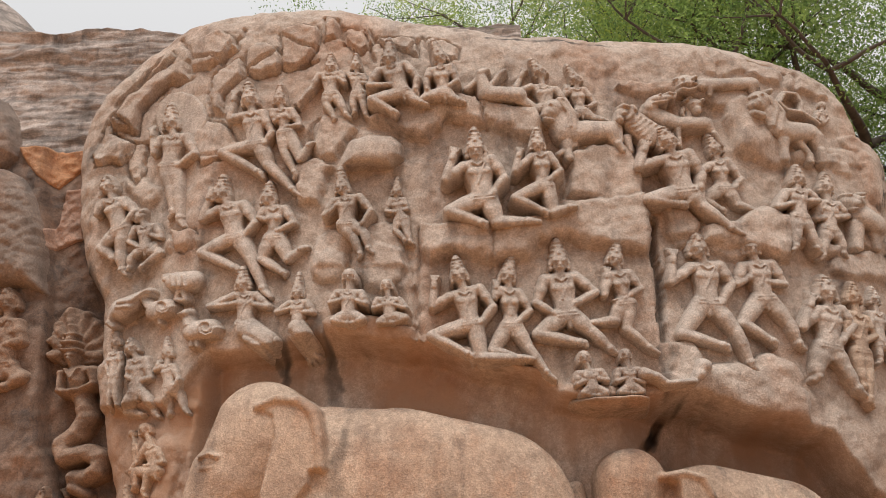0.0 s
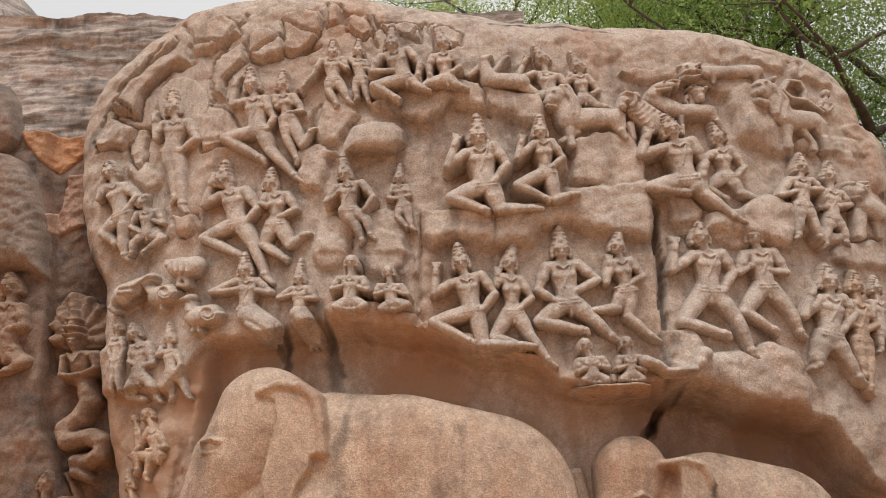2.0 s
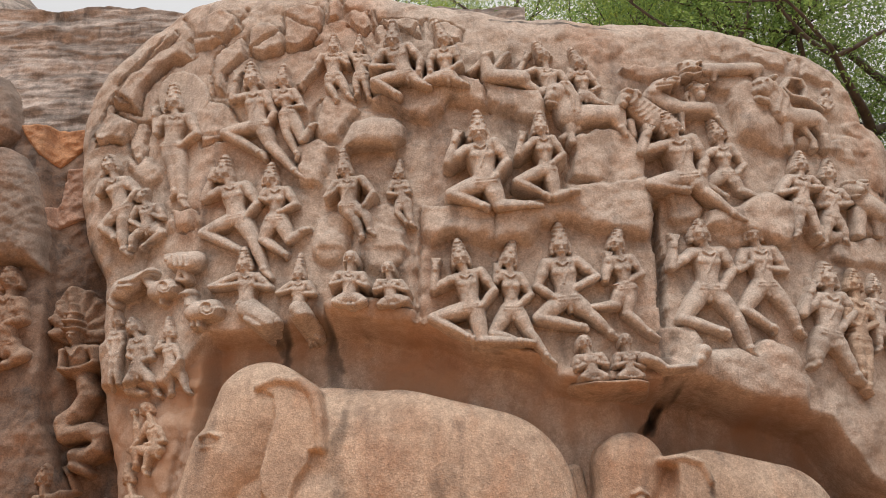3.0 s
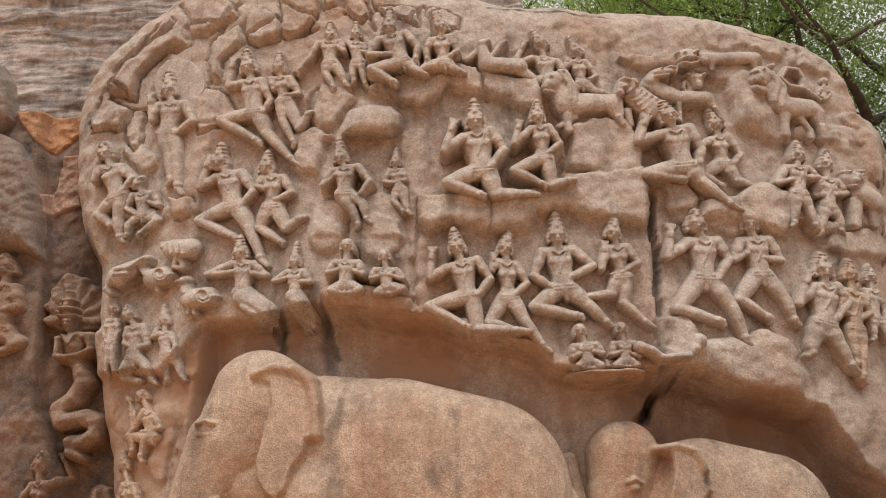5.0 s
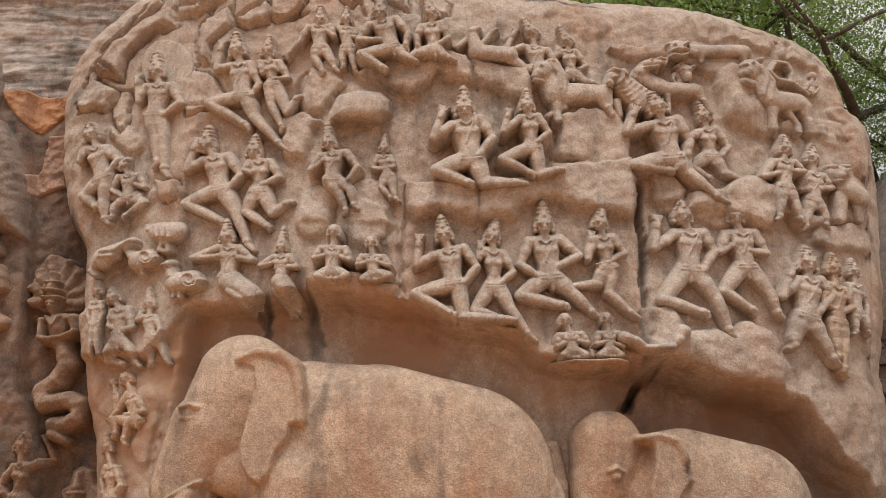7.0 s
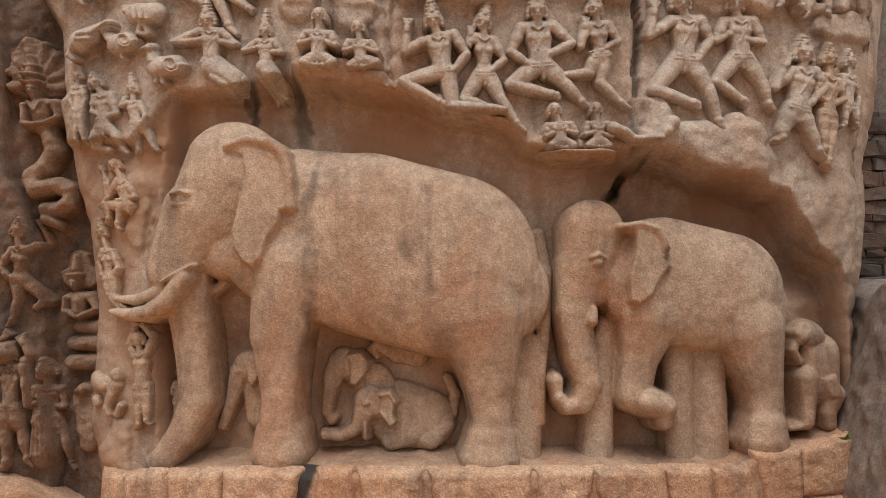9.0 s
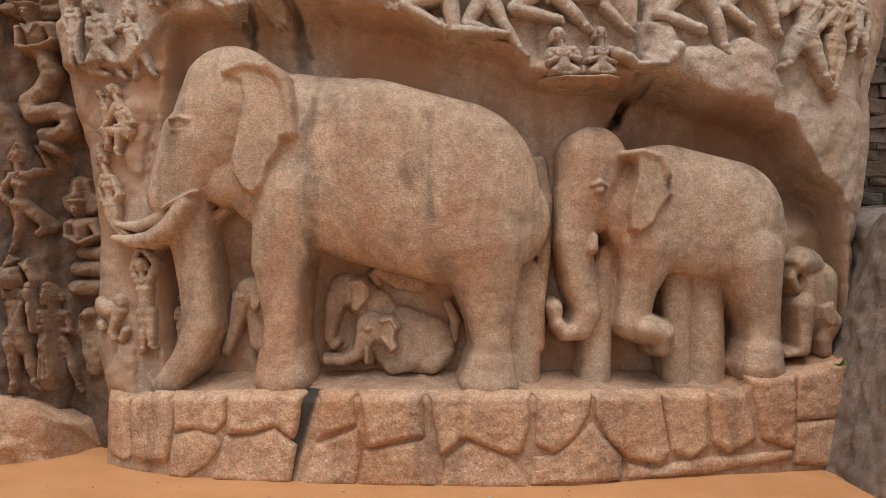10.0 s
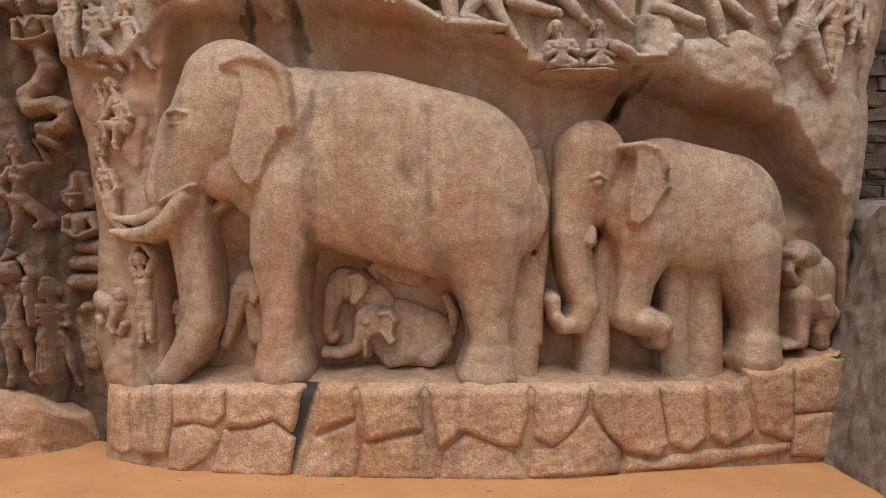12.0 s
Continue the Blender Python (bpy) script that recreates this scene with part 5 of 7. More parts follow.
form.limb(-3.008, 5.242, 0.017, -3.073, 5.279, 0.017, 0.19, 0.05, 0.003)
form.limb(-3.073, 5.279, 0.017, -3.1, 5.346, 0.017, 0.19, 0.05, 0.003)
form.limb(-3.1, 5.346, 0.017, -3.076, 5.401, 0.017, 0.19, 0.05, 0.003)
form.limb(-3.076, 5.401, 0.017, -3.021, 5.414, 0.017, 0.19, 0.05, 0.003)
form.limb(-3.021, 5.414, 0.017, -2.972, 5.381, 0.017, 0.19, 0.05, 0.003)
form.limb(-2.972, 5.381, 0.017, -2.957, 5.329, 0.017, 0.19, 0.05, 0.003)
form.limb(-2.957, 5.329, 0.017, -2.978, 5.29, 0.017, 0.19, 0.05, 0.003)
form.limb(-2.978, 5.29, 0.017, -3.018, 5.285, 0.017, 0.19, 0.05, 0.003)
form.limb(-3.018, 5.285, 0.017, -3.051, 5.311, 0.017, 0.19, 0.05, 0.003)
form.limb(-3.051, 5.311, 0.017, -3.059, 5.347, 0.017, 0.19, 0.05, 0.003)
form.limb(-3.204, 5.191, 0.031, -3.202, 5.124, 0.035, 0.03, 0.1)
form.limb(-3.144, 5.189, 0.031, -3.127, 5.122, 0.035, 0.03, 0.1)
carve(form, "carved_bird", "standing peacock with a spiral tail", step=.01, face=panel_y, lift=0.1, bury=0.25, steep=9.0)
form = Relief()
form.limb(1.239, 7.901, 0.177, 1.502, 7.921, 0.154, 0.04, 0.22, 0.04)
form.limb(1.502, 7.921, 0.154, 1.782, 7.91, 0.139, 0.04, 0.22, 0.04)
form.limb(1.151, 8.196, 0.154, 1.232, 7.966, 0.185, 0.05, 0.24, 0.05)
form.limb(1.092, 8.275, 0.139, 1.072, 8.22, 0.131, 0.1, 0.26, 0.03)
form.limb(1.021, 8.191, 0.077, 1.002, 8.161, 0.066, 0.22, 0.18, 0.02)
form.limb(1.198, 8.39, 0.035, 1.198, 8.39, 0.035, 0.24, 0.1, 0.01)
form.limb(1.052, 8.303, 0.023, 1.052, 8.303, 0.023, 0.36, 0.05, 0.005)
form.limb(0.974, 8.092, 0.031, 1.054, 8.073, 0.031, 0.24, 0.1, 0.008)
form.limb(1.165, 8.391, 0.035, 1.273, 8.191, 0.035, 0.24, 0.08, 0.008)
form.limb(1.273, 8.191, 0.035, 1.284, 7.964, 0.035, 0.24, 0.08, 0.008)
form.limb(1.239, 8.388, 0.035, 1.344, 8.163, 0.035, 0.2, 0.08, 0.008)
form.limb(1.344, 8.163, 0.035, 1.335, 7.937, 0.035, 0.2, 0.08, 0.008)
form.limb(1.235, 7.743, 0.077, 1.236, 7.597, 0.05, 0.06, 0.14, 0.02)
form.limb(1.236, 7.597, 0.05, 1.245, 7.51, 0.058, 0.06, 0.14, 0.02)
form.limb(1.325, 7.715, 0.054, 1.124, 7.577, 0.042, 0.02, 0.1, 0.02)
form.limb(1.815, 7.844, 0.116, 1.872, 7.695, 0.058, 0.05, 0.16, 0.03)
form.limb(1.872, 7.695, 0.058, 1.909, 7.597, 0.05, 0.05, 0.16, 0.03)
form.limb(1.853, 8.017, 0.035, 1.913, 7.94, 0.035, 0.08, 0.1, 0.01)
form.limb(1.913, 7.94, 0.035, 1.908, 7.743, 0.035, 0.08, 0.1, 0.01)
carve(form, "carved_lion", "standing lion carved in profile on an upper ledge", step=.0105, face=panel_y, lift=0.12, bury=0.25, steep=9.0, squash=0.7)
form = Relief()
form.limb(2.121, 8.014, 0.17, 2.295, 7.804, 0.192, 0.05, 0.24, 0.05)
form.limb(1.969, 8.138, 0.095, 1.927, 8.081, 0.068, 0.12, 0.24, 0.02)
form.limb(1.901, 8.052, 0.036, 1.921, 8.022, 0.032, 0.26, 0.12, 0.02)
form.limb(1.956, 8.124, 0.02, 1.956, 8.124, 0.02, 0.37, 0.04, 0.004)
form.limb(1.968, 8.243, 0.032, 2.048, 8.21, 0.032, 0.3, 0.1, 0.01)
form.limb(2.048, 8.21, 0.032, 2.06, 8.105, 0.032, 0.3, 0.1, 0.01)
form.limb(2.06, 8.105, 0.032, 2.006, 8.042, 0.029, 0.3, 0.1, 0.01)
form.limb(2.087, 8.238, 0.036, 2.127, 8.177, 0.032, 0.2, 0.12, 0.01)
form.limb(1.993, 7.984, 0.023, 2.077, 7.981, 0.023, 0.235, 0.045, 0.02)
form.limb(2.077, 7.981, 0.023, 2.163, 8.071, 0.023, 0.235, 0.045, 0.02)
form.limb(2.051, 7.916, 0.023, 2.139, 7.945, 0.023, 0.235, 0.045, 0.02)
form.limb(2.139, 7.945, 0.023, 2.224, 8.028, 0.023, 0.235, 0.045, 0.02)
form.limb(2.109, 7.849, 0.023, 2.2, 7.91, 0.023, 0.235, 0.045, 0.02)
form.limb(2.2, 7.91, 0.023, 2.284, 7.984, 0.023, 0.235, 0.045, 0.02)
form.limb(2.167, 7.782, 0.023, 2.262, 7.875, 0.023, 0.235, 0.045, 0.02)
form.limb(2.262, 7.875, 0.023, 2.345, 7.941, 0.023, 0.235, 0.045, 0.02)
form.limb(2.224, 7.716, 0.023, 2.323, 7.841, 0.023, 0.235, 0.045, 0.02)
form.limb(2.323, 7.841, 0.023, 2.405, 7.898, 0.023, 0.235, 0.045, 0.02)
form.limb(1.99, 7.786, 0.059, 2.014, 7.586, 0.041, 0.04, 0.12, 0.02)
carve(form, "carved_ram", "ram with curled fleece and lowered head", step=.0105, face=panel_y, lift=0.12, bury=0.25, steep=9.0, squash=0.7)
form = Relief()
form.limb(2.692, 7.977, 0.104, 2.971, 7.967, 0.099, 0.05, 0.18, 0.04)
form.limb(2.316, 8.169, 0.118, 2.511, 8.028, 0.131, 0.05, 0.2, 0.04)
form.limb(2.511, 8.028, 0.131, 2.645, 7.979, 0.109, 0.05, 0.2, 0.04)
form.limb(2.311, 8.229, 0.086, 2.386, 8.316, 0.077, 0.1, 0.2, 0.03)
form.limb(2.396, 8.337, 0.068, 2.517, 8.35, 0.054, 0.2, 0.18, 0.02)
form.limb(2.517, 8.35, 0.054, 2.573, 8.36, 0.041, 0.2, 0.18, 0.02)
form.limb(2.562, 8.421, 0.023, 2.635, 8.397, 0.027, 0.28, 0.1, 0.008)
form.limb(2.635, 8.397, 0.027, 2.617, 8.328, 0.02, 0.28, 0.1, 0.008)
form.limb(2.443, 8.39, 0.018, 2.443, 8.39, 0.018, 0.36, 0.05, 0.005)
form.limb(2.352, 8.272, 0.02, 2.522, 8.296, 0.018, 0.3, 0.06, 0.006)
form.limb(2.631, 7.878, 0.05, 2.63, 7.734, 0.032, 0.04, 0.14, 0.02)
form.limb(2.63, 7.734, 0.032, 2.617, 7.606, 0.032, 0.04, 0.14, 0.02)
form.limb(3.003, 7.951, 0.095, 3.074, 7.803, 0.041, 0.04, 0.16, 0.03)
form.limb(3.074, 7.803, 0.041, 3.134, 7.601, 0.034, 0.04, 0.16, 0.03)
carve(form, "carved_beast", "beast turning its head back on the ledge", step=.0105, face=panel_y, lift=0.12, bury=0.25, steep=9.0, squash=0.7)
form = Relief()
form.limb(2.898, 8.266, 0.095, 2.906, 8.161, 0.068, 0.04, 0.2, 0.02)
form.limb(2.807, 8.329, 0.027, 2.807, 8.329, 0.027, 0.08, 0.14, 0.01)
form.limb(3.005, 8.321, 0.029, 3.005, 8.321, 0.029, 0.08, 0.14, 0.01)
form.limb(2.907, 8.167, 0.045, 2.906, 8.131, 0.041, 0.18, 0.12, 0.01)
form.limb(2.855, 8.267, 0.016, 2.855, 8.267, 0.016, 0.22, 0.06, 0.004)
form.limb(2.949, 8.263, 0.016, 2.949, 8.263, 0.016, 0.22, 0.06, 0.004)
carve(form, "carved_beast", "small beast head looking out beneath the top ledge", step=.0105, face=panel_y, lift=0.12, bury=0.25, steep=9.0, squash=0.7)
form = Relief()
form.limb(3.062, 8.572, 0.113, 3.351, 8.574, 0.099, 0.04, 0.2, 0.04)
form.limb(3.351, 8.574, 0.099, 3.696, 8.588, 0.104, 0.04, 0.2, 0.04)
form.limb(2.828, 8.613, 0.127, 2.834, 8.572, 0.118, 0.08, 0.24, 0.02)
form.limb(2.715, 8.67, 0.032, 2.715, 8.67, 0.032, 0.12, 0.12, 0.01)
form.limb(2.96, 8.691, 0.034, 2.96, 8.691, 0.034, 0.14, 0.12, 0.01)
form.limb(2.831, 8.603, 0.032, 2.833, 8.563, 0.041, 0.3, 0.1, 0.01)
form.limb(2.772, 8.646, 0.02, 2.772, 8.646, 0.02, 0.3, 0.07, 0.005)
form.limb(2.895, 8.641, 0.02, 2.895, 8.641, 0.02, 0.3, 0.07, 0.005)
form.limb(2.743, 8.555, 0.02, 2.836, 8.588, 0.02, 0.28, 0.1, 0.008)
form.limb(2.836, 8.588, 0.02, 2.927, 8.547, 0.02, 0.28, 0.1, 0.008)
form.limb(2.743, 8.487, 0.02, 2.825, 8.459, 0.023, 0.26, 0.1, 0.008)
form.limb(2.825, 8.459, 0.023, 2.921, 8.492, 0.02, 0.26, 0.1, 0.008)
form.limb(3.123, 8.53, 0.068, 3.114, 8.408, 0.041, 0.06, 0.16, 0.02)
form.limb(3.663, 8.541, 0.077, 3.678, 8.419, 0.041, 0.06, 0.16, 0.02)
carve(form, "carved_lion", "long lion facing forward on the top ledge", step=.0105, face=panel_y, lift=0.12, bury=0.25, steep=9.0, squash=0.7)
form = Relief()
form.limb(4.04, 7.848, 0.154, 4.324, 7.859, 0.139, 0.05, 0.22, 0.04)
form.limb(3.843, 8.123, 0.17, 3.913, 7.887, 0.177, 0.05, 0.24, 0.04)
form.limb(3.736, 8.311, 0.139, 3.706, 8.243, 0.131, 0.1, 0.26, 0.02)
form.limb(3.648, 8.24, 0.062, 3.616, 8.204, 0.054, 0.26, 0.14, 0.015)
form.limb(3.607, 8.087, 0.05, 3.684, 8.054, 0.054, 0.22, 0.12, 0.01)
form.limb(3.872, 8.443, 0.039, 3.872, 8.443, 0.039, 0.2, 0.14, 0.008)
form.limb(3.72, 8.361, 0.023, 3.72, 8.361, 0.023, 0.36, 0.05, 0.005)
form.limb(3.63, 8.327, 0.027, 3.63, 8.327, 0.027, 0.34, 0.06, 0.005)
form.limb(3.84, 8.327, 0.035, 3.885, 8.126, 0.035, 0.24, 0.08, 0.008)
form.limb(3.885, 8.126, 0.035, 3.798, 7.895, 0.035, 0.24, 0.08, 0.008)
form.limb(3.897, 8.269, 0.035, 3.975, 8.107, 0.035, 0.22, 0.08, 0.008)
form.limb(3.975, 8.107, 0.035, 3.884, 7.826, 0.035, 0.22, 0.08, 0.008)
form.limb(3.935, 7.707, 0.085, 3.912, 7.536, 0.054, 0.06, 0.15, 0.02)
form.limb(3.912, 7.536, 0.054, 3.899, 7.416, 0.062, 0.06, 0.15, 0.02)
form.limb(4.158, 7.702, 0.058, 4.258, 7.518, 0.046, 0.02, 0.1, 0.02)
form.limb(4.258, 7.518, 0.046, 4.251, 7.412, 0.046, 0.02, 0.1, 0.02)
form.limb(4.386, 7.803, 0.123, 4.413, 7.586, 0.062, 0.05, 0.18, 0.03)
form.limb(4.413, 7.586, 0.062, 4.408, 7.417, 0.058, 0.05, 0.18, 0.03)
form.limb(4.482, 8.017, 0.035, 4.306, 8.169, 0.035, 0.05, 0.1, 0.006)
form.limb(4.306, 8.169, 0.035, 4.09, 8.184, 0.035, 0.05, 0.1, 0.006)
form.limb(4.09, 8.184, 0.035, 3.997, 8.298, 0.035, 0.05, 0.1, 0.006)
form.limb(3.997, 8.298, 0.035, 4.11, 8.464, 0.035, 0.05, 0.1, 0.006)
form.limb(4.11, 8.464, 0.035, 4.27, 8.463, 0.035, 0.05, 0.1, 0.006)
form.limb(4.27, 8.463, 0.035, 4.319, 8.325, 0.035, 0.05, 0.1, 0.006)
form.limb(4.319, 8.325, 0.035, 4.277, 8.175, 0.035, 0.05, 0.1, 0.006)
carve(form, "carved_lion", "roaring lion with a looped tail", step=.0105, face=panel_y, lift=0.12, bury=0.25, steep=9.0, squash=0.7)
form = Relief()
form.slab([(-1.609, 7.486), (-1.57, 7.68), (-1.481, 7.885), (-1.263, 7.967), (-0.974, 7.926), (-0.848, 7.792), (-0.845, 7.605), (-0.984, 7.474), (-1.319, 7.5), (-1.507, 7.473)], 0.05, 0.3, 0.18)
form.limb(-1.434, 7.793, 0.116, -1.545, 7.577, 0.085, 0.06, 0.16, 0.04)
form.limb(-1.545, 7.577, 0.085, -1.6, 7.458, 0.054, 0.06, 0.16, 0.04)
carve(form, "carved_beast", "headless reclining animal body of smooth stone", step=.012, face=panel_y, lift=0.12, bury=0.25, steep=9.0, squash=0.7)
form = Relief()
form.limb(1.804, 4.644, 0.08, 1.913, 4.604, 0.065, 0.1, 0.2, 0.03)
form.limb(1.913, 4.604, 0.065, 2.024, 4.518, 0.051, 0.1, 0.2, 0.03)
form.limb(2.024, 4.518, 0.051, 2.297, 4.532, 0.051, 0.1, 0.2, 0.03)
form.limb(2.297, 4.532, 0.051, 2.377, 4.618, 0.073, 0.1, 0.2, 0.03)
form.limb(2.377, 4.618, 0.073, 2.437, 4.717, 0.095, 0.1, 0.2, 0.03)
carve(form, "carved_bracket", "bone-shaped stone bracket joining the two ledges", step=.012, face=panel_y, lift=0.1, bury=0.25, steep=9.0)
form = Relief()
form.slab([(1.03, 4.399), (1.211, 4.393), (1.637, 4.414), (1.741, 4.41), (1.832, 4.397), (1.877, 4.345), (1.618, 4.323), (1.336, 4.298), (1.077, 4.36)], 0.1, 0.28, 0.05)
carve(form, "carved_ledge", "chipped ledge under the seated dwarfs", step=.012, face=panel_y, lift=0.08, bury=0.2, steep=6.0, rough=0.012)
form = Relief()
form.slab([(-5.169, 5.246), (-5.224, 5.537), (-5.198, 5.698), (-5.135, 5.867), (-5.015, 5.901), (-4.881, 5.842), (-4.634, 5.683), (-4.501, 5.518), (-4.463, 5.28), (-4.523, 5.122), (-4.974, 5.091), (-5.108, 5.168)], 0.02, 0.1, 0.03)
form.limb(-4.861, 5.249, 0.023, -5, 5.248, 0.061, 0.09, 0.09, 0.004)
form.limb(-5, 5.248, 0.061, -5.139, 5.246, 0.07, 0.09, 0.09, 0.004)
form.limb(-4.861, 5.249, 0.023, -5.013, 5.34, 0.061, 0.09, 0.09, 0.004)
form.limb(-5.013, 5.34, 0.061, -5.167, 5.431, 0.07, 0.09, 0.09, 0.004)
form.limb(-4.861, 5.249, 0.023, -5.012, 5.439, 0.061, 0.09, 0.09, 0.004)
form.limb(-5.012, 5.439, 0.061, -5.164, 5.631, 0.07, 0.09, 0.09, 0.004)
form.limb(-4.861, 5.249, 0.023, -4.957, 5.533, 0.061, 0.09, 0.09, 0.004)
form.limb(-4.957, 5.533, 0.061, -5.054, 5.821, 0.07, 0.09, 0.09, 0.004)
form.limb(-4.861, 5.249, 0.023, -4.854, 5.507, 0.061, 0.09, 0.09, 0.004)
form.limb(-4.854, 5.507, 0.061, -4.846, 5.769, 0.07, 0.09, 0.09, 0.004)
form.limb(-4.861, 5.249, 0.023, -4.771, 5.448, 0.061, 0.09, 0.09, 0.004)
form.limb(-4.771, 5.448, 0.061, -4.68, 5.65, 0.07, 0.09, 0.09, 0.004)
form.limb(-4.861, 5.249, 0.023, -4.702, 5.35, 0.061, 0.09, 0.09, 0.004)
form.limb(-4.702, 5.35, 0.061, -4.542, 5.451, 0.07, 0.09, 0.09, 0.004)
form.limb(-4.861, 5.249, 0.023, -4.687, 5.238, 0.061, 0.09, 0.09, 0.004)
form.limb(-4.687, 5.238, 0.061, -4.513, 5.226, 0.07, 0.09, 0.09, 0.004)
form.limb(-4.938, 5.567, 0.061, -4.895, 5.407, 0.079, 0.16, 0.16, 0.02)
form.limb(-4.895, 5.407, 0.079, -4.863, 5.249, 0.093, 0.16, 0.16, 0.02)
form.limb(-4.972, 5.46, 0.021, -4.829, 5.466, 0.021, 0.28, 0.06, 0.004)
form.limb(-4.966, 5.348, 0.021, -4.789, 5.355, 0.021, 0.29, 0.06, 0.004)
form.limb(-4.953, 5.253, 0.021, -4.766, 5.261, 0.021, 0.3, 0.06, 0.004)
form.limb(-4.849, 5.184, 0.089, -4.83, 5.113, 0.065, 0.18, 0.18, 0.01)
form.limb(-4.843, 5.17, 0.014, -4.835, 5.131, 0.021, 0.34, 0.06, 0.005)
form.limb(-4.889, 5.183, 0.014, -4.801, 5.187, 0.014, 0.33, 0.05, 0.004)
form.limb(-4.91, 4.987, 0.065, -4.57, 5.012, 0.079, 0.1, 0.2, 0.03)
form.limb(-4.732, 4.937, 0.164, -4.691, 4.732, 0.121, 0.1, 0.22, 0.04)
form.limb(-4.87, 5.014, 0.016, -4.761, 4.885, 0.016, 0.3, 0.05, 0.003)
form.limb(-4.761, 4.885, 0.016, -4.689, 5.016, 0.016, 0.3, 0.05, 0.003)
form.limb(-4.938, 4.974, 0.061, -4.897, 4.755, 0.051, 0.14, 0.2, 0.01)
form.limb(-4.897, 4.755, 0.051, -4.801, 4.731, 0.047, 0.14, 0.2, 0.01)
form.limb(-4.548, 4.991, 0.07, -4.492, 4.824, 0.056, 0.16, 0.2, 0.01)
form.limb(-4.492, 4.824, 0.056, -4.683, 4.758, 0.042, 0.16, 0.2, 0.01)
form.limb(-4.683, 4.758, 0.042, -4.826, 4.736, 0.047, 0.16, 0.2, 0.01)
form.limb(-4.641, 4.669, 0.121, -4.54, 4.454, 0.135, 0.08, 0.2, 0.01)
form.limb(-4.54, 4.454, 0.135, -4.64, 4.265, 0.135, 0.08, 0.2, 0.01)
form.limb(-4.64, 4.265, 0.135, -4.795, 4.139, 0.117, 0.08, 0.2, 0.01)
form.limb(-4.795, 4.139, 0.117, -4.734, 3.992, 0.112, 0.08, 0.2, 0.01)
form.limb(-4.734, 3.992, 0.112, -4.465, 4.036, 0.112, 0.08, 0.2, 0.01)
form.limb(-4.465, 4.036, 0.112, -4.31, 3.972, 0.112, 0.08, 0.2, 0.01)
form.limb(-4.31, 3.972, 0.112, -4.299, 3.828, 0.107, 0.08, 0.2, 0.01)
form.limb(-4.299, 3.828, 0.107, -4.442, 3.767, 0.103, 0.08, 0.2, 0.01)
form.limb(-4.442, 3.767, 0.103, -4.584, 3.76, 0.093, 0.08, 0.2, 0.01)
form.limb(-4.584, 3.76, 0.093, -4.579, 3.646, 0.075, 0.08, 0.2, 0.01)
form.limb(-4.579, 3.646, 0.075, -4.426, 3.571, 0.056, 0.08, 0.2, 0.01)
form.limb(-4.828, 5.097, 0.056, -4.766, 4.976, 0.084, 0.12, 0.18, 0.02)
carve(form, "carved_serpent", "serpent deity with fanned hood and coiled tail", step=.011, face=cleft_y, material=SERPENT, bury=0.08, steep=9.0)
form = Relief()
form.slab([(-4.423, 2.937), (-4.444, 3.054), (-4.354, 3.102), (-4.343, 3.266), (-4.229, 3.315), (-4.096, 3.269), (-4.06, 3.105), (-3.962, 3.059), (-3.959, 2.942), (-4.064, 2.848), (-4.322, 2.845)], 0.0, 0.1, 0.03)
form.limb(-4.237, 3.209, 0.047, -4.231, 3.068, 0.065, 0.1, 0.16, 0.01)
form.limb(-4.231, 3.068, 0.065, -4.227, 2.951, 0.079, 0.1, 0.16, 0.01)
form.limb(-4.224, 2.912, 0.075, -4.215, 2.865, 0.056, 0.12, 0.18, 0.01)
form.limb(-4.221, 2.912, 0.012, -4.216, 2.879, 0.019, 0.27, 0.06, 0.004)
form.limb(-4.292, 3.004, 0.019, -4.166, 3.01, 0.019, 0.22, 0.07, 0.004)
form.limb(-4.279, 2.753, 0.065, -4.046, 2.765, 0.065, 0.08, 0.18, 0.02)
form.limb(-4.159, 2.708, 0.117, -4.151, 2.604, 0.107, 0.08, 0.22, 0.03)
form.limb(-4.302, 2.741, 0.047, -4.307, 2.602, 0.042, 0.12, 0.18, 0.01)
form.limb(-4.307, 2.602, 0.042, -4.169, 2.535, 0.042, 0.12, 0.18, 0.01)
form.limb(-4.029, 2.756, 0.047, -3.942, 2.618, 0.042, 0.12, 0.18, 0.01)
form.limb(-3.942, 2.618, 0.042, -4.122, 2.535, 0.042, 0.12, 0.18, 0.01)
form.limb(-4.16, 2.42, 0.079, -3.87, 2.423, 0.089, 0.06, 0.16, 0.006)
form.limb(-4.216, 2.236, 0.089, -3.88, 2.24, 0.098, 0.06, 0.16, 0.006)
form.limb(-4.211, 2.02, 0.093, -3.887, 2.024, 0.103, 0.06, 0.16, 0.006)
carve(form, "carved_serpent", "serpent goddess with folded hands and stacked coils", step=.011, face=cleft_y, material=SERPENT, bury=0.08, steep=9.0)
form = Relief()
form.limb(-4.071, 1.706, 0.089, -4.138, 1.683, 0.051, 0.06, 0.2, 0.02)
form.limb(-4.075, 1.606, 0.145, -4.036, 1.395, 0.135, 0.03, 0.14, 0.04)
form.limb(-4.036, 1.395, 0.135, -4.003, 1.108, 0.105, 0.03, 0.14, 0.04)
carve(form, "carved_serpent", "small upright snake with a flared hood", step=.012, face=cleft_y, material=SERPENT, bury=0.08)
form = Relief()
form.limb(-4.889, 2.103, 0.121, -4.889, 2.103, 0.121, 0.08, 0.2)
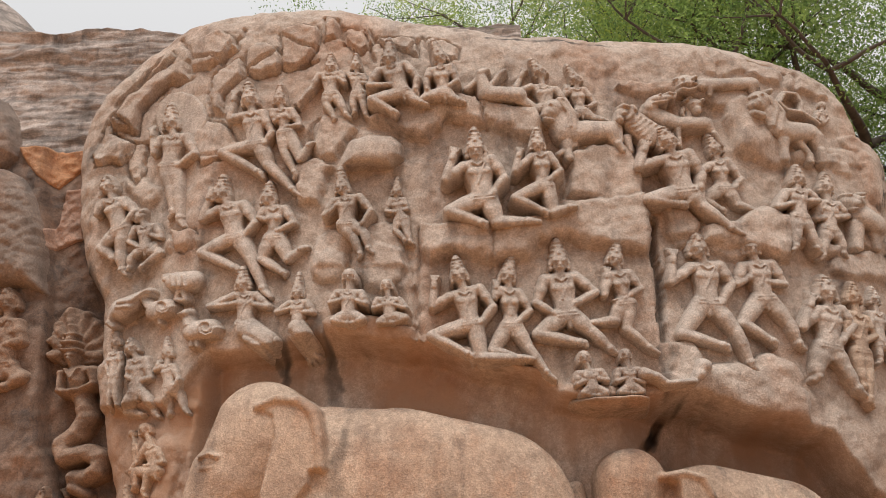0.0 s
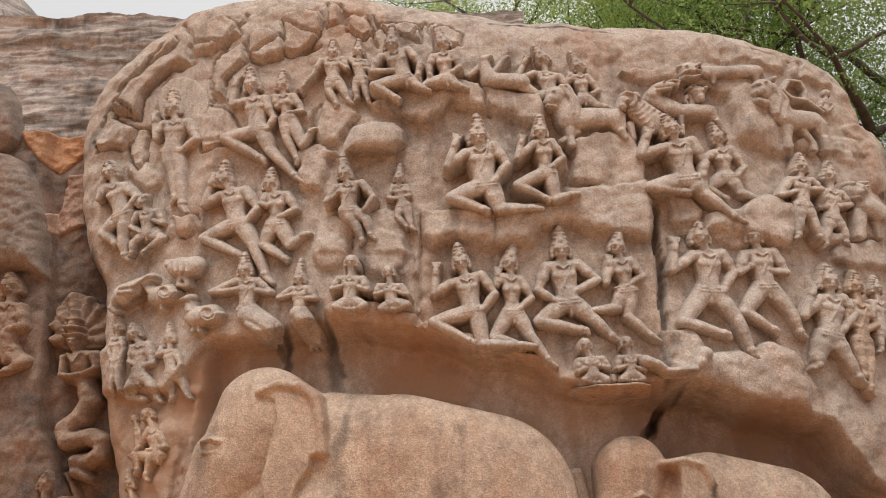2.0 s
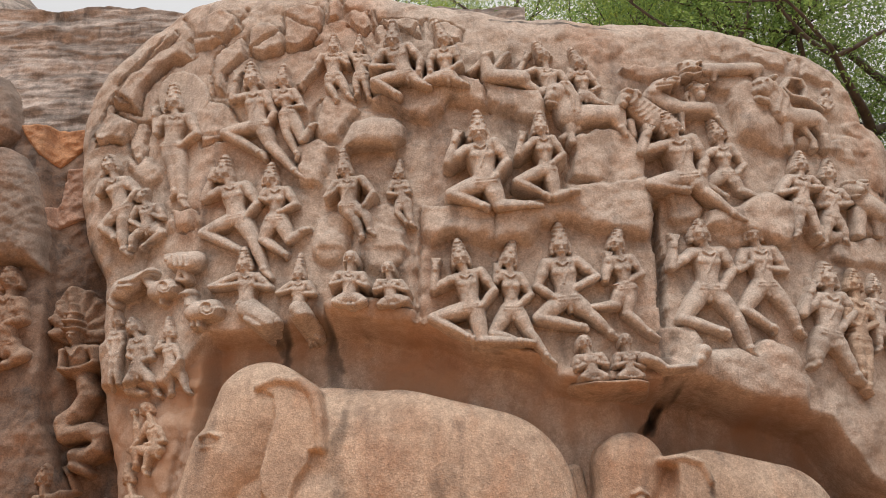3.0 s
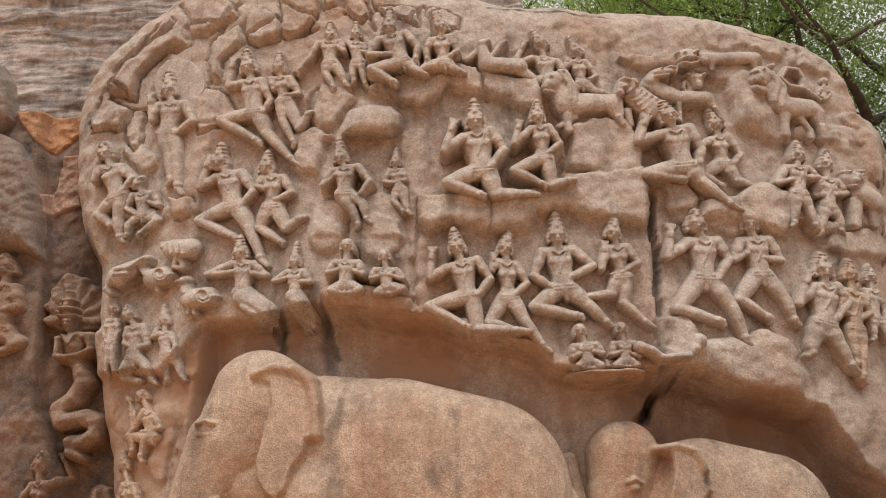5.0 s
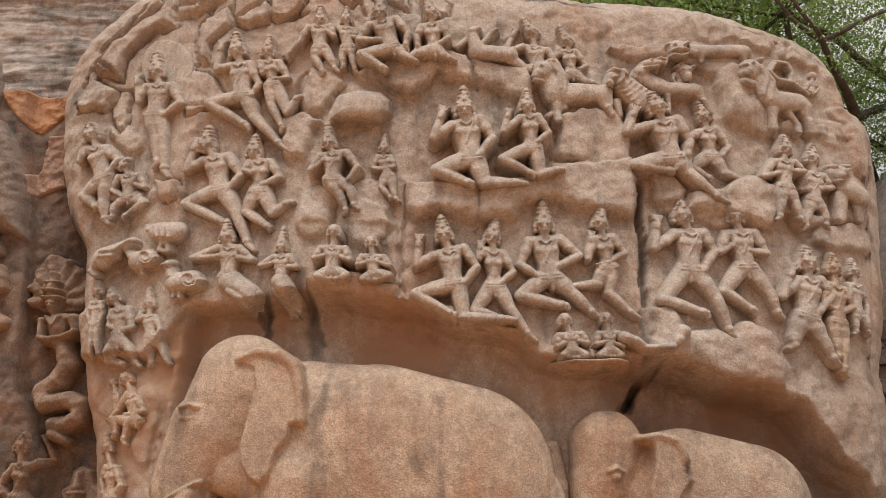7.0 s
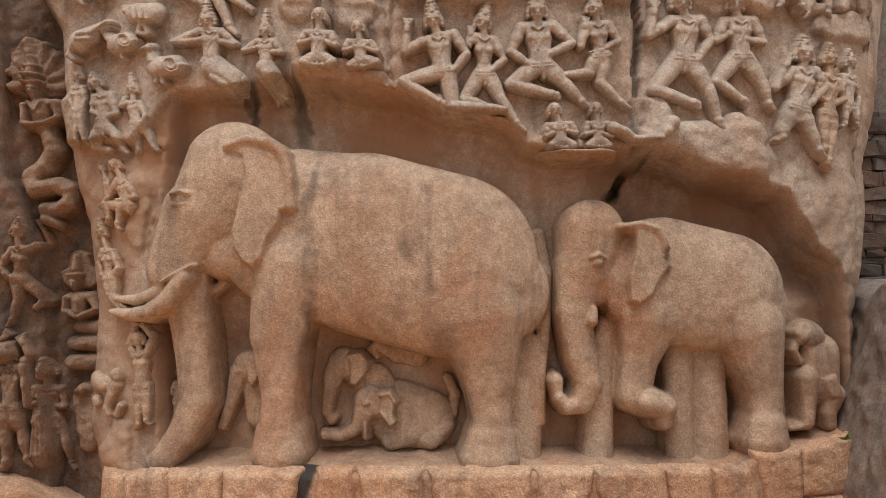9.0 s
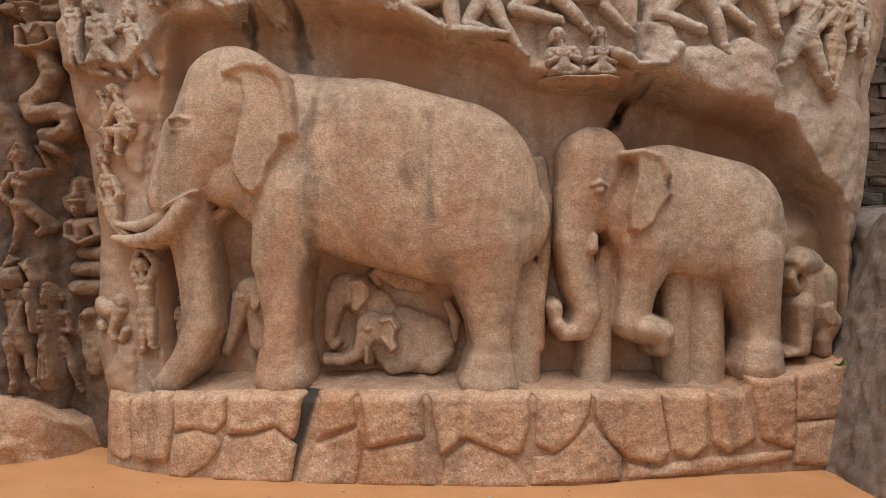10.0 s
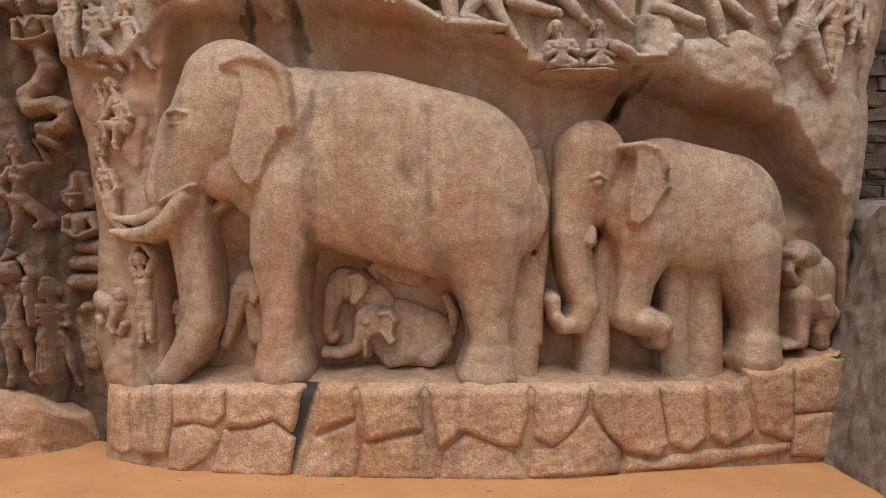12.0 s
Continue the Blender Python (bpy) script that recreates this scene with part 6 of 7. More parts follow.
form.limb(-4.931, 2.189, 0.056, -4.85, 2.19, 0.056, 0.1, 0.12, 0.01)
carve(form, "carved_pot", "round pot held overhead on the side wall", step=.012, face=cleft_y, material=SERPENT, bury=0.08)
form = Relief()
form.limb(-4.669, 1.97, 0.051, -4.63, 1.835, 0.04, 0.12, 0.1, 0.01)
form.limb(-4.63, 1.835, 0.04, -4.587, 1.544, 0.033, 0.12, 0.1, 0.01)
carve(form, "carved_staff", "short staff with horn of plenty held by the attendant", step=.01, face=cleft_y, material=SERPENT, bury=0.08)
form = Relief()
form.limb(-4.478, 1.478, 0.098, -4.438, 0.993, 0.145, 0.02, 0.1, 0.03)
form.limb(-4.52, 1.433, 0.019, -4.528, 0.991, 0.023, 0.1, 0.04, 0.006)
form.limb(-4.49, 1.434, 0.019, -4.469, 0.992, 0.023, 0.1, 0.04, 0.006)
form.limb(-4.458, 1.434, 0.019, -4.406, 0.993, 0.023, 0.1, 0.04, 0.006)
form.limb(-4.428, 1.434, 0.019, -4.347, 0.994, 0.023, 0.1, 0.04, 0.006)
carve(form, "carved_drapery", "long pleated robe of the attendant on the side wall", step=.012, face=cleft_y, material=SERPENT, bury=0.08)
form = Relief()
form.limb(0.254, 8.558, 0.125, 0.642, 8.513, 0.133, 0.05, 0.18)
form.limb(0.241, 8.587, 0.103, 0.175, 8.855, 0.074, 0.08, 0.14)
form.limb(0.176, 8.893, 0.067, 0.268, 8.947, 0.037, 0.1, 0.1)
form.limb(0.135, 8.78, 0.06, -0.017, 8.645, 0.045, 0.05, 0.08)
form.limb(0.303, 8.678, 0.044, 0.437, 8.881, 0.044, 0.05, 0.08)
form.limb(0.437, 8.881, 0.045, 0.499, 8.936, 0.037, 0.05, 0.08)
form.limb(0.64, 8.476, 0.103, 0.885, 8.3, 0.044, 0.05, 0.1)
carve(form, "carved_deer", "leaping deer with raised forelegs", step=.0105, face=panel_y, lift=0.12, bury=0.25, steep=8.0)
form = Relief()
form.limb(4.756, 6.662, 0.164, 4.892, 6.58, 0.164, 0.05, 0.2)
form.limb(4.68, 6.811, 0.131, 4.667, 6.85, 0.124, 0.04, 0.15)
form.limb(4.669, 6.858, 0.11, 4.659, 6.848, 0.099, 0.08, 0.2)
form.limb(4.619, 6.819, 0.037, 4.615, 6.802, 0.033, 0.22, 0.12)
form.limb(4.599, 6.744, 0.022, 4.599, 6.744, 0.022, 0.2, 0.08)
form.limb(4.673, 6.899, 0.019, 4.673, 6.899, 0.019, 0.24, 0.06)
form.limb(4.792, 6.982, 0.029, 4.792, 6.982, 0.029, 0.12, 0.1)
form.limb(4.731, 6.908, 0.019, 4.731, 6.908, 0.019, 0.24, 0.06)
form.limb(4.599, 6.946, 0.029, 4.599, 6.946, 0.029, 0.12, 0.1)
form.limb(4.644, 6.544, 0.081, 4.57, 6.227, 0.061, 0.05, 0.1)
form.limb(4.88, 6.538, 0.096, 4.836, 6.26, 0.061, 0.05, 0.1)
carve(form, "carved_lion", "seated lion with round head near the boulder corner", step=.0105, face=panel_y, lift=0.12, bury=0.25, steep=8.0)
form = Relief()
form.slab([(-4.234, 8.508), (-4.212, 8.761), (-4.098, 8.91), (-3.925, 8.935), (-3.722, 8.853), (-3.563, 8.665), (-3.476, 8.423), (-3.5, 8.195), (-3.615, 8.043), (-3.786, 8.005), (-3.984, 8.09), (-4.136, 8.254)], 0.02, 0.06, 0.03)
carve(form, "carved_disc", "round halo disc carved behind the standing sage", step=.015, face=panel_y, lift=-0.01, bury=0.25, steep=8.0)
form = Relief()
form.limb(-2.609, 5.319, 0.115, -2.363, 5.175, 0.115, 0.03, 0.12)
form.limb(-2.554, 5.283, 0.051, -2.313, 5.119, 0.045, 0.1, 0.06)
form.limb(-2.57, 5.194, 0.045, -2.391, 5.067, 0.038, 0.1, 0.06)
carve(form, "carved_drapery", "draped lower body of the winged archer", step=.012, face=panel_y, lift=0.12, bury=0.25, steep=8.0)
form = Relief()
form.limb(-2.028, 5.317, 0.096, -1.901, 5.148, 0.096, 0.03, 0.12)
form.limb(-1.999, 5.267, 0.038, -1.846, 5.093, 0.038, 0.1, 0.06)
carve(form, "carved_drapery", "draped lower body of the winged attendant", step=.012, face=panel_y, lift=0.12, bury=0.25, steep=8.0)
form = Relief()
form.limb(-0.891, 3.389, 1.006, 0.027, 3.158, 1.006, 0.38, 0.38)
form.limb(0.027, 3.127, 0.975, 0.579, 2.86, 0.579, 0.36, 0.36)
form.limb(-1.624, 3.519, 0.914, -0.799, 3.372, 1.006, 0.36, 0.37)
form.limb(-2.358, 4.183, 0.538, -2.572, 3.731, 0.464, 0.44, 0.33)
form.limb(-2.693, 3.638, 0.427, -2.959, 3.055, 0.293, 0.46, 0.28)
form.limb(-2.912, 3.147, 0.317, -2.78, 2.478, 0.219, 0.34, 0.28)
form.limb(-2.78, 2.478, 0.219, -2.725, 2.052, 0.189, 0.34, 0.194)
form.limb(-2.725, 2.052, 0.189, -2.671, 1.626, 0.189, 0.34, 0.167)
form.limb(-2.671, 1.626, 0.189, -2.8, 1.289, 0.177, 0.34, 0.167)
form.limb(-2.8, 1.289, 0.177, -2.992, 1.024, 0.152, 0.34, 0.156)
form.limb(-2.992, 1.024, 0.152, -3.077, 0.974, 0.134, 0.34, 0.135)
form.limb(-2.17, 3.31, 0.305, -2.413, 3.276, 0.317, 0.4, 0.2)
form.limb(-2.197, 3.096, 0.073, -2.578, 2.835, 0.061, 0.2, 0.1)
form.limb(-2.775, 2.954, 0.11, -2.954, 2.689, 0.11, 0.62, 0.16)
form.limb(-2.954, 2.689, 0.11, -3.168, 2.57, 0.091, 0.62, 0.16)
form.limb(-3.168, 2.57, 0.091, -3.385, 2.555, 0.061, 0.62, 0.133)
form.limb(-3.385, 2.555, 0.061, -3.561, 2.584, 0.031, 0.62, 0.089)
form.limb(-3.048, 2.828, 0.079, -3.325, 2.715, 0.061, 0.5, 0.1)
form.limb(-3.325, 2.715, 0.061, -3.563, 2.724, 0.031, 0.5, 0.077)
form.slab([(-2.367, 4.384), (-2.187, 4.474), (-1.953, 4.452), (-1.766, 4.367), (-1.663, 4.205), (-1.624, 3.927), (-1.602, 3.702), (-1.748, 3.663), (-1.753, 3.541), (-1.866, 3.375), (-1.936, 3.148), (-2.032, 3.062), (-2.143, 3.121), (-2.243, 3.278), (-2.264, 3.461), (-2.212, 3.675), (-2.137, 4.011), (-2.178, 4.248), (-2.304, 4.334)], 0.7, 0.1, 0.02)
form.limb(-2.348, 4.359, 0.043, -2.137, 4.444, 0.055, 0.79, 0.072)
form.limb(-2.137, 4.444, 0.055, -1.89, 4.409, 0.061, 0.79, 0.08)
form.limb(-1.89, 4.409, 0.061, -1.739, 4.28, 0.061, 0.79, 0.08)
form.limb(-1.739, 4.28, 0.061, -1.662, 4.018, 0.055, 0.79, 0.08)
form.limb(-1.662, 4.018, 0.055, -1.633, 3.713, 0.049, 0.79, 0.072)
form.limb(-2.835, 3.8, 0.05, -2.872, 3.794, 0.04, 0.71, 0.03, 0.02)
form.limb(-2.934, 3.842, 0.02, -2.836, 3.87, 0.022, 0.74, 0.03, 0.02)
form.limb(-2.836, 3.88, 0.022, -2.738, 3.844, 0.02, 0.74, 0.03, 0.02)
form.limb(-2.908, 3.732, 0.02, -2.786, 3.734, 0.02, 0.71, 0.03, 0.02)
form.limb(-1.692, 3.103, 0.402, -1.791, 2.37, 0.305, 0.48, 0.32, 0.12)
form.limb(-1.791, 2.37, 0.295, -1.751, 1.7, 0.195, 0.48, 0.242)
form.limb(-1.751, 1.7, 0.195, -1.752, 1.304, 0.205, 0.48, 0.194)
form.limb(-1.752, 1.286, 0.268, -1.749, 1.091, 0.305, 0.4, 0.3)
form.limb(0.401, 2.553, 0.488, 0.507, 1.915, 0.293, 0.42, 0.34, 0.16)
form.limb(0.507, 1.915, 0.275, 0.525, 1.488, 0.2, 0.42, 0.204)
form.limb(0.525, 1.488, 0.2, 0.517, 1.244, 0.225, 0.42, 0.179, 0.05)
form.limb(0.517, 1.244, 0.274, 0.507, 1.073, 0.329, 0.38, 0.3)
form.limb(0.924, 2.225, 0.207, 0.911, 0.945, 0.183, 0.1, 0.15)
form.limb(1.05, 3.508, 0.09, 1.13, 3.082, 0.085, 0.12, 0.09, 0.06)
form.limb(1.13, 3.082, 0.085, 1.12, 2.472, 0.08, 0.12, 0.09, 0.06)
form.limb(1.12, 2.472, 0.08, 1.08, 1.984, 0.07, 0.12, 0.09, 0.04)
form.limb(1.08, 1.984, 0.07, 1.08, 1.435, 0.065, 0.12, 0.08, 0.04)
form.limb(-2.997, 2.901, 0.018, -2.844, 2.998, 0.022, 0.72, 0.05, 0.02)
form.limb(-2.844, 2.998, 0.022, -2.671, 3.083, 0.018, 0.72, 0.05, 0.02)
form.limb(-2.087, 4.076, 0.022, -2.131, 3.92, 0.025, 0.72, 0.05, 0.03)
form.limb(-2.131, 3.92, 0.025, -2.183, 3.732, 0.025, 0.72, 0.05, 0.03)
form.limb(-2.183, 3.732, 0.025, -2.227, 3.492, 0.022, 0.72, 0.05, 0.03)
form.limb(-1.978, 4.253, 0.022, -2.064, 4.164, 0.025, 0.74, 0.06, 0.02)
form.limb(-2.064, 4.164, 0.025, -2.094, 4.076, 0.022, 0.74, 0.06, 0.02)
great_elephant = carve(form, "carved_elephant", "large carved elephant with long tusks and hanging trunk", step=.016, face=back_y, material=SMOOTH, blend=0.03, rough=0.003, bury=0.6, steep=12.0)
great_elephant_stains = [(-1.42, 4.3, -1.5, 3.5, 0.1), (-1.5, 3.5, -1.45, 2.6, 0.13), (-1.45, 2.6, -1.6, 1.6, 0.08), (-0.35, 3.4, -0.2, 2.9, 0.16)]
form = Relief()
form.limb(2.406, 3.008, 0.701, 3.078, 2.895, 0.658, 0.34, 0.3)
form.limb(3.079, 2.865, 0.64, 3.356, 2.716, 0.439, 0.32, 0.3)
form.limb(1.606, 3.527, 0.366, 1.551, 3.148, 0.305, 0.38, 0.3)
form.limb(1.52, 3.148, 0.293, 1.424, 2.659, 0.195, 0.36, 0.26)
form.limb(1.424, 2.659, 0.195, 1.503, 2.172, 0.165, 0.36, 0.173)
form.limb(1.503, 2.172, 0.165, 1.581, 1.869, 0.146, 0.36, 0.146)
form.limb(1.581, 1.869, 0.146, 1.511, 1.654, 0.11, 0.36, 0.13)
form.limb(1.511, 1.654, 0.11, 1.359, 1.609, 0.079, 0.36, 0.097)
form.limb(1.359, 1.609, 0.079, 1.266, 1.712, 0.067, 0.36, 0.07)
form.limb(1.253, 1.742, 0.061, 1.233, 1.894, 0.085, 0.3, 0.1)
form.limb(1.827, 3, 0.232, 1.677, 2.857, 0.134, 0.34, 0.2)
form.slab([(1.862, 3.543), (2.093, 3.595), (2.265, 3.548), (2.352, 3.403), (2.355, 3.208), (2.423, 3.148), (2.32, 3.037), (2.273, 2.963), (2.226, 2.841), (2.075, 2.717), (1.971, 2.752), (1.955, 3.032), (2.036, 3.338), (2.022, 3.49)], 0.6, 0.12, 0.025)
form.limb(1.88, 3.555, 0.037, 2.093, 3.583, 0.043, 0.69, 0.07)
form.limb(2.093, 3.583, 0.043, 2.277, 3.524, 0.049, 0.69, 0.08)
form.limb(2.277, 3.524, 0.049, 2.353, 3.342, 0.043, 0.69, 0.08)
form.limb(1.618, 2.674, 0.037, 1.596, 2.552, 0.061, 0.55, 0.08)
form.limb(1.648, 3.174, 0.045, 1.618, 3.168, 0.035, 0.66, 0.03, 0.02)
form.limb(1.562, 3.222, 0.016, 1.647, 3.259, 0.02, 0.67, 0.03, 0.02)
form.limb(1.647, 3.259, 0.02, 1.721, 3.212, 0.016, 0.67, 0.03, 0.02)
form.limb(2.23, 2.548, 0.335, 2.126, 2.12, 0.207, 0.36, 0.28, 0.14)
form.limb(2.126, 2.12, 0.207, 2.07, 1.753, 0.183, 0.36, 0.173)
form.limb(2.07, 1.753, 0.183, 2.23, 1.683, 0.171, 0.36, 0.153)
form.limb(2.242, 1.683, 0.165, 2.377, 1.636, 0.146, 0.4, 0.22)
form.limb(2.377, 1.636, 0.146, 2.379, 1.483, 0.104, 0.4, 0.196)
form.limb(1.834, 2.482, 0.146, 1.741, 1.749, 0.158, 0.1, 0.163)
form.limb(1.741, 1.749, 0.158, 1.703, 0.956, 0.195, 0.1, 0.2)
form.limb(3.379, 2.442, 0.354, 3.5, 1.773, 0.207, 0.34, 0.3, 0.18)
form.limb(3.5, 1.773, 0.19, 3.499, 1.467, 0.19, 0.34, 0.186)
form.limb(3.499, 1.437, 0.232, 3.482, 1.284, 0.269, 0.36, 0.26)
form.limb(2.629, 2.31, 0.183, 2.63, 0.969, 0.171, 0.06, 0.2)
form.limb(2.952, 2.314, 0.195, 2.983, 0.974, 0.207, 0.06, 0.22)
form.limb(3.742, 2.692, 0.037, 3.698, 2.141, 0.031, 0.25, 0.06)
form.limb(3.698, 2.141, 0.031, 3.719, 1.59, 0.037, 0.25, 0.06)
young_elephant = carve(form, "carved_elephant", "smaller carved elephant with a raised forefoot", step=.016, face=back_y, material=SMOOTH, blend=0.03, rough=0.003, bury=0.6, steep=12.0)
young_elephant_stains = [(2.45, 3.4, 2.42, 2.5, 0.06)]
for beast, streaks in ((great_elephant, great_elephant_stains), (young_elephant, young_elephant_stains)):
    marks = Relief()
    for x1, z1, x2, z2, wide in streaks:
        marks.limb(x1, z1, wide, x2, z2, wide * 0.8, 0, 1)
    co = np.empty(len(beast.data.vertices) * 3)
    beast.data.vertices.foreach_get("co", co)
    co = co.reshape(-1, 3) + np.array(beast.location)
    soak_and_crack = np.clip(marks.height(co[:, 0] + 0.05 * fbm(co[:, 0], co[:, 2], 4, 3, 95), co[:, 2], 0.0, 4.0), 0, 1) * np.clip(0.32 + 0.4 * fbm(co[:, 0], co[:, 2] * 0.4, 7, 4, 97), 0, 0.6)
    beast.data.attributes.new("stain_and_crack", "FLOAT", "POINT").data.foreach_set("value", soak_and_crack.astype(np.float32))
form = Relief()
form.limb(-0.479, 1.484, 0.374, -0.197, 1.426, 0.336, 0, 0.22)
form.limb(-0.811, 1.623, 0.187, -0.735, 1.586, 0.162, 0.15, 0.2)
form.limb(-0.871, 1.51, 0.125, -0.956, 1.334, 0.069, 0.2, 0.15)
form.limb(-0.956, 1.334, 0.069, -1.129, 1.245, 0.056, 0.2, 0.082)
form.limb(-1.129, 1.245, 0.056, -1.316, 1.248, 0.05, 0.2, 0.067)
form.slab([(-0.687, 1.712), (-0.575, 1.726), (-0.524, 1.627), (-0.547, 1.502), (-0.509, 1.415), (-0.583, 1.352), (-0.646, 1.438), (-0.709, 1.512)], 0.3, 0.1, 0.02)
form.limb(-0.687, 1.712, 0.019, -0.588, 1.732, 0.019, 0.42, 0.04)
form.limb(-0.588, 1.732, 0.019, -0.531, 1.639, 0.019, 0.42, 0.04)
form.limb(-0.836, 1.622, 0.031, -0.86, 1.61, 0.025, 0.36, 0.04)
form.limb(-0.568, 1.19, 0.106, -0.382, 1.267, 0.137, 0.1, 0.14)
form.limb(-0.132, 1.209, 0.112, 0.052, 1.367, 0.075, 0.1, 0.12)
form.limb(-0.857, 1.385, 0.025, -0.855, 1.236, 0.019, 0.3, 0.05)
carve(form, "carved_elephant_calf", "lying elephant calf beneath the large elephant", step=.010, face=back_y, material=SMOOTH, blend=0.03, rough=0.003, bury=0.4, steep=7.0, squash=0.75, lift=-0.08)
form = Relief()
form.limb(-1.14, 2.048, 0.174, -1.065, 2.018, 0.168, 0.06, 0.18)
form.limb(-1.226, 1.941, 0.125, -1.279, 1.691, 0.075, 0.1, 0.13)
form.limb(-1.279, 1.691, 0.075, -1.301, 1.504, 0.062, 0.1, 0.078)
form.limb(-1.301, 1.504, 0.062, -1.256, 1.405, 0.05, 0.1, 0.065)
form.limb(-1.256, 1.405, 0.05, -1.207, 1.443, 0.044, 0.1, 0.052)
form.slab([(-1.067, 2.13), (-0.955, 2.156), (-0.854, 2.058), (-0.828, 1.984), (-0.902, 1.896), (-0.975, 1.807), (-1.05, 1.819), (-1.04, 1.975)], 0.2, 0.08, 0.015)
form.limb(-1.067, 2.124, 0.019, -0.943, 2.15, 0.019, 0.28, 0.03)
form.limb(-0.943, 2.15, 0.019, -0.854, 2.058, 0.019, 0.28, 0.03)
form.limb(-1.153, 2.017, 0.031, -1.177, 2.004, 0.025, 0.22, 0.04)
form.limb(-0.795, 1.822, 0.224, -0.7, 1.699, 0.212, 0.02, 0.1)
carve(form, "carved_elephant_calf", "standing elephant calf with curled trunk", step=.010, face=back_y, material=SMOOTH, blend=0.03, rough=0.003, bury=0.4, steep=7.0, squash=0.75, lift=-0.08)
form = Relief()
form.limb(-2.211, 2.002, 0.168, -2.136, 1.978, 0.156, 0.06, 0.18)
form.limb(-2.31, 1.926, 0.112, -2.38, 1.613, 0.075, 0.08, 0.14)
form.limb(-2.38, 1.613, 0.075, -2.476, 1.332, 0.056, 0.08, 0.093)
form.slab([(-2.188, 2.127), (-2.076, 2.147), (-2.025, 2.054), (-2.048, 1.929), (-2.084, 1.835), (-2.133, 1.772), (-2.184, 1.834)], 0.2, 0.07, 0.015)
form.limb(-2.285, 1.951, 0.031, -2.31, 1.938, 0.025, 0.22, 0.04)
form.limb(-2.134, 1.804, 0.137, -2.097, 1.43, 0.125, 0.03, 0.1)
carve(form, "carved_elephant_calf", "small elephant head between trunk and foreleg", step=.010, face=back_y, material=SMOOTH, blend=0.03, rough=0.003, bury=0.4, steep=7.0, squash=0.75, lift=-0.08)
form = Relief()
form.limb(-0.489, 2.225, 0.174, -0.301, 2.141, 0.125, 0, 0.08)
form.limb(-0.632, 2.198, 0.075, -0.757, 2.271, 0.05, 0.04, 0.06)
form.limb(-0.757, 2.271, 0.05, -0.819, 2.208, 0.044, 0.04, 0.04)
form.limb(-0.819, 2.208, 0.044, -0.756, 2.134, 0.037, 0.04, 0.035)
form.slab([(-0.345, 2.202), (-0.24, 2.241), (-0.195, 2.142), (-0.256, 2.029), (-0.356, 2.053)], 0.06, 0.04, 0.015)
form.limb(0.045, 1.896, 0.056, 0.141, 1.711, 0.062, 0, 0.06)
form.limb(0.141, 1.711, 0.062, 0.113, 1.492, 0.056, 0, 0.06)
carve(form, "carved_elephant_calf", "lowered calf with curled trunk under the belly", step=.010, face=back_y, material=SMOOTH, blend=0.03, rough=0.003, bury=0.4, steep=7.0, squash=0.75, lift=-0.08)
form = Relief()
form.limb(4.084, 2.439, 0.174, 4.139, 2.402, 0.174, 0.08, 0.28)
form.limb(3.962, 2.412, 0.087, 3.934, 2.437, 0.062, 0.3, 0.1)
form.limb(4.24, 2.203, 0.262, 4.245, 1.859, 0.25, 0.08, 0.3)
form.limb(3.948, 2.418, 0.062, 3.884, 2.262, 0.056, 0.2, 0.12)
form.limb(3.884, 2.262, 0.056, 3.952, 2.139, 0.05, 0.2, 0.108)
form.limb(4.036, 1.953, 0.137, 4.04, 1.704, 0.099, 0.25, 0.14)
form.limb(4.04, 1.704, 0.099, 4.03, 1.468, 0.081, 0.25, 0.102)
form.limb(4.03, 1.443, 0.062, 3.843, 1.407, 0.044, 0.2, 0.1)
form.limb(4.361, 1.765, 0.138, 4.278, 1.578, 0.1, 0.25, 0.14)
form.limb(4.278, 1.578, 0.1, 4.294, 1.452, 0.088, 0.25, 0.102)
form.slab([(4.16, 1.953), (4.335, 2.003), (4.395, 1.859), (4.361, 1.733), (4.269, 1.734), (4.197, 1.828)], 0.35, 0.06, 0.03)
carve(form, "carved_monkey", "seated monkey pair on the end of the plinth", step=.013, face=back_y, material=SMOOTH, blend=0.03, rough=0.003, bury=0.6, steep=12.0)
form = Relief()
form.slab([(-6.642, 7.83), (-6.284, 7.919), (-6.036, 7.782), (-5.809, 7.469), (-5.622, 6.995), (-5.447, 6.259), (-5.366, 6.039), (-5.617, 6.141), (-6.194, 6.181)], 0.0, 0.35, 0.3)
carve(form, "side_boulder", "rounded granite boulder above the side carvings", step=.02, face=cleft_y, material=SIDE, bury=0.08, rough=0.02)
form = Relief()
form.slab([(-7.047, 9.321), (-6.684, 9.167), (-6.419, 8.818), (-6.204, 8.149), (-6.368, 7.947), (-6.674, 7.948)], 0.0, 0.3, 0.25)
carve(form, "side_boulder", "upper granite boulder beside the orange rock", step=.02, face=cleft_y, material=SIDE, bury=0.08, rough=0.02)
form = Relief()
form.slab([(-6.231, 8.3), (-5.78, 8.338), (-5.338, 8.368), (-5.342, 8.119), (-5.479, 7.901), (-5.656, 7.71), (-5.877, 7.827), (-6.079, 8.055)], 0.0, 0.05, 0.04)
carve(form, "ochre_slab", "bare orange rock facet in the stained cleft", step=.015, face=cleft_y, material=ORANGESLAB, bury=0.06, rough=0.012)
form = Relief()
form.slab([(-5.506, 7.671), (-5.266, 7.697), (-5.196, 7.269), (-5.145, 6.889), (-5.363, 6.815), (-5.6, 6.749), (-5.701, 6.975), (-5.526, 7.155), (-5.543, 7.406)], 0.0, 0.05, 0.04)
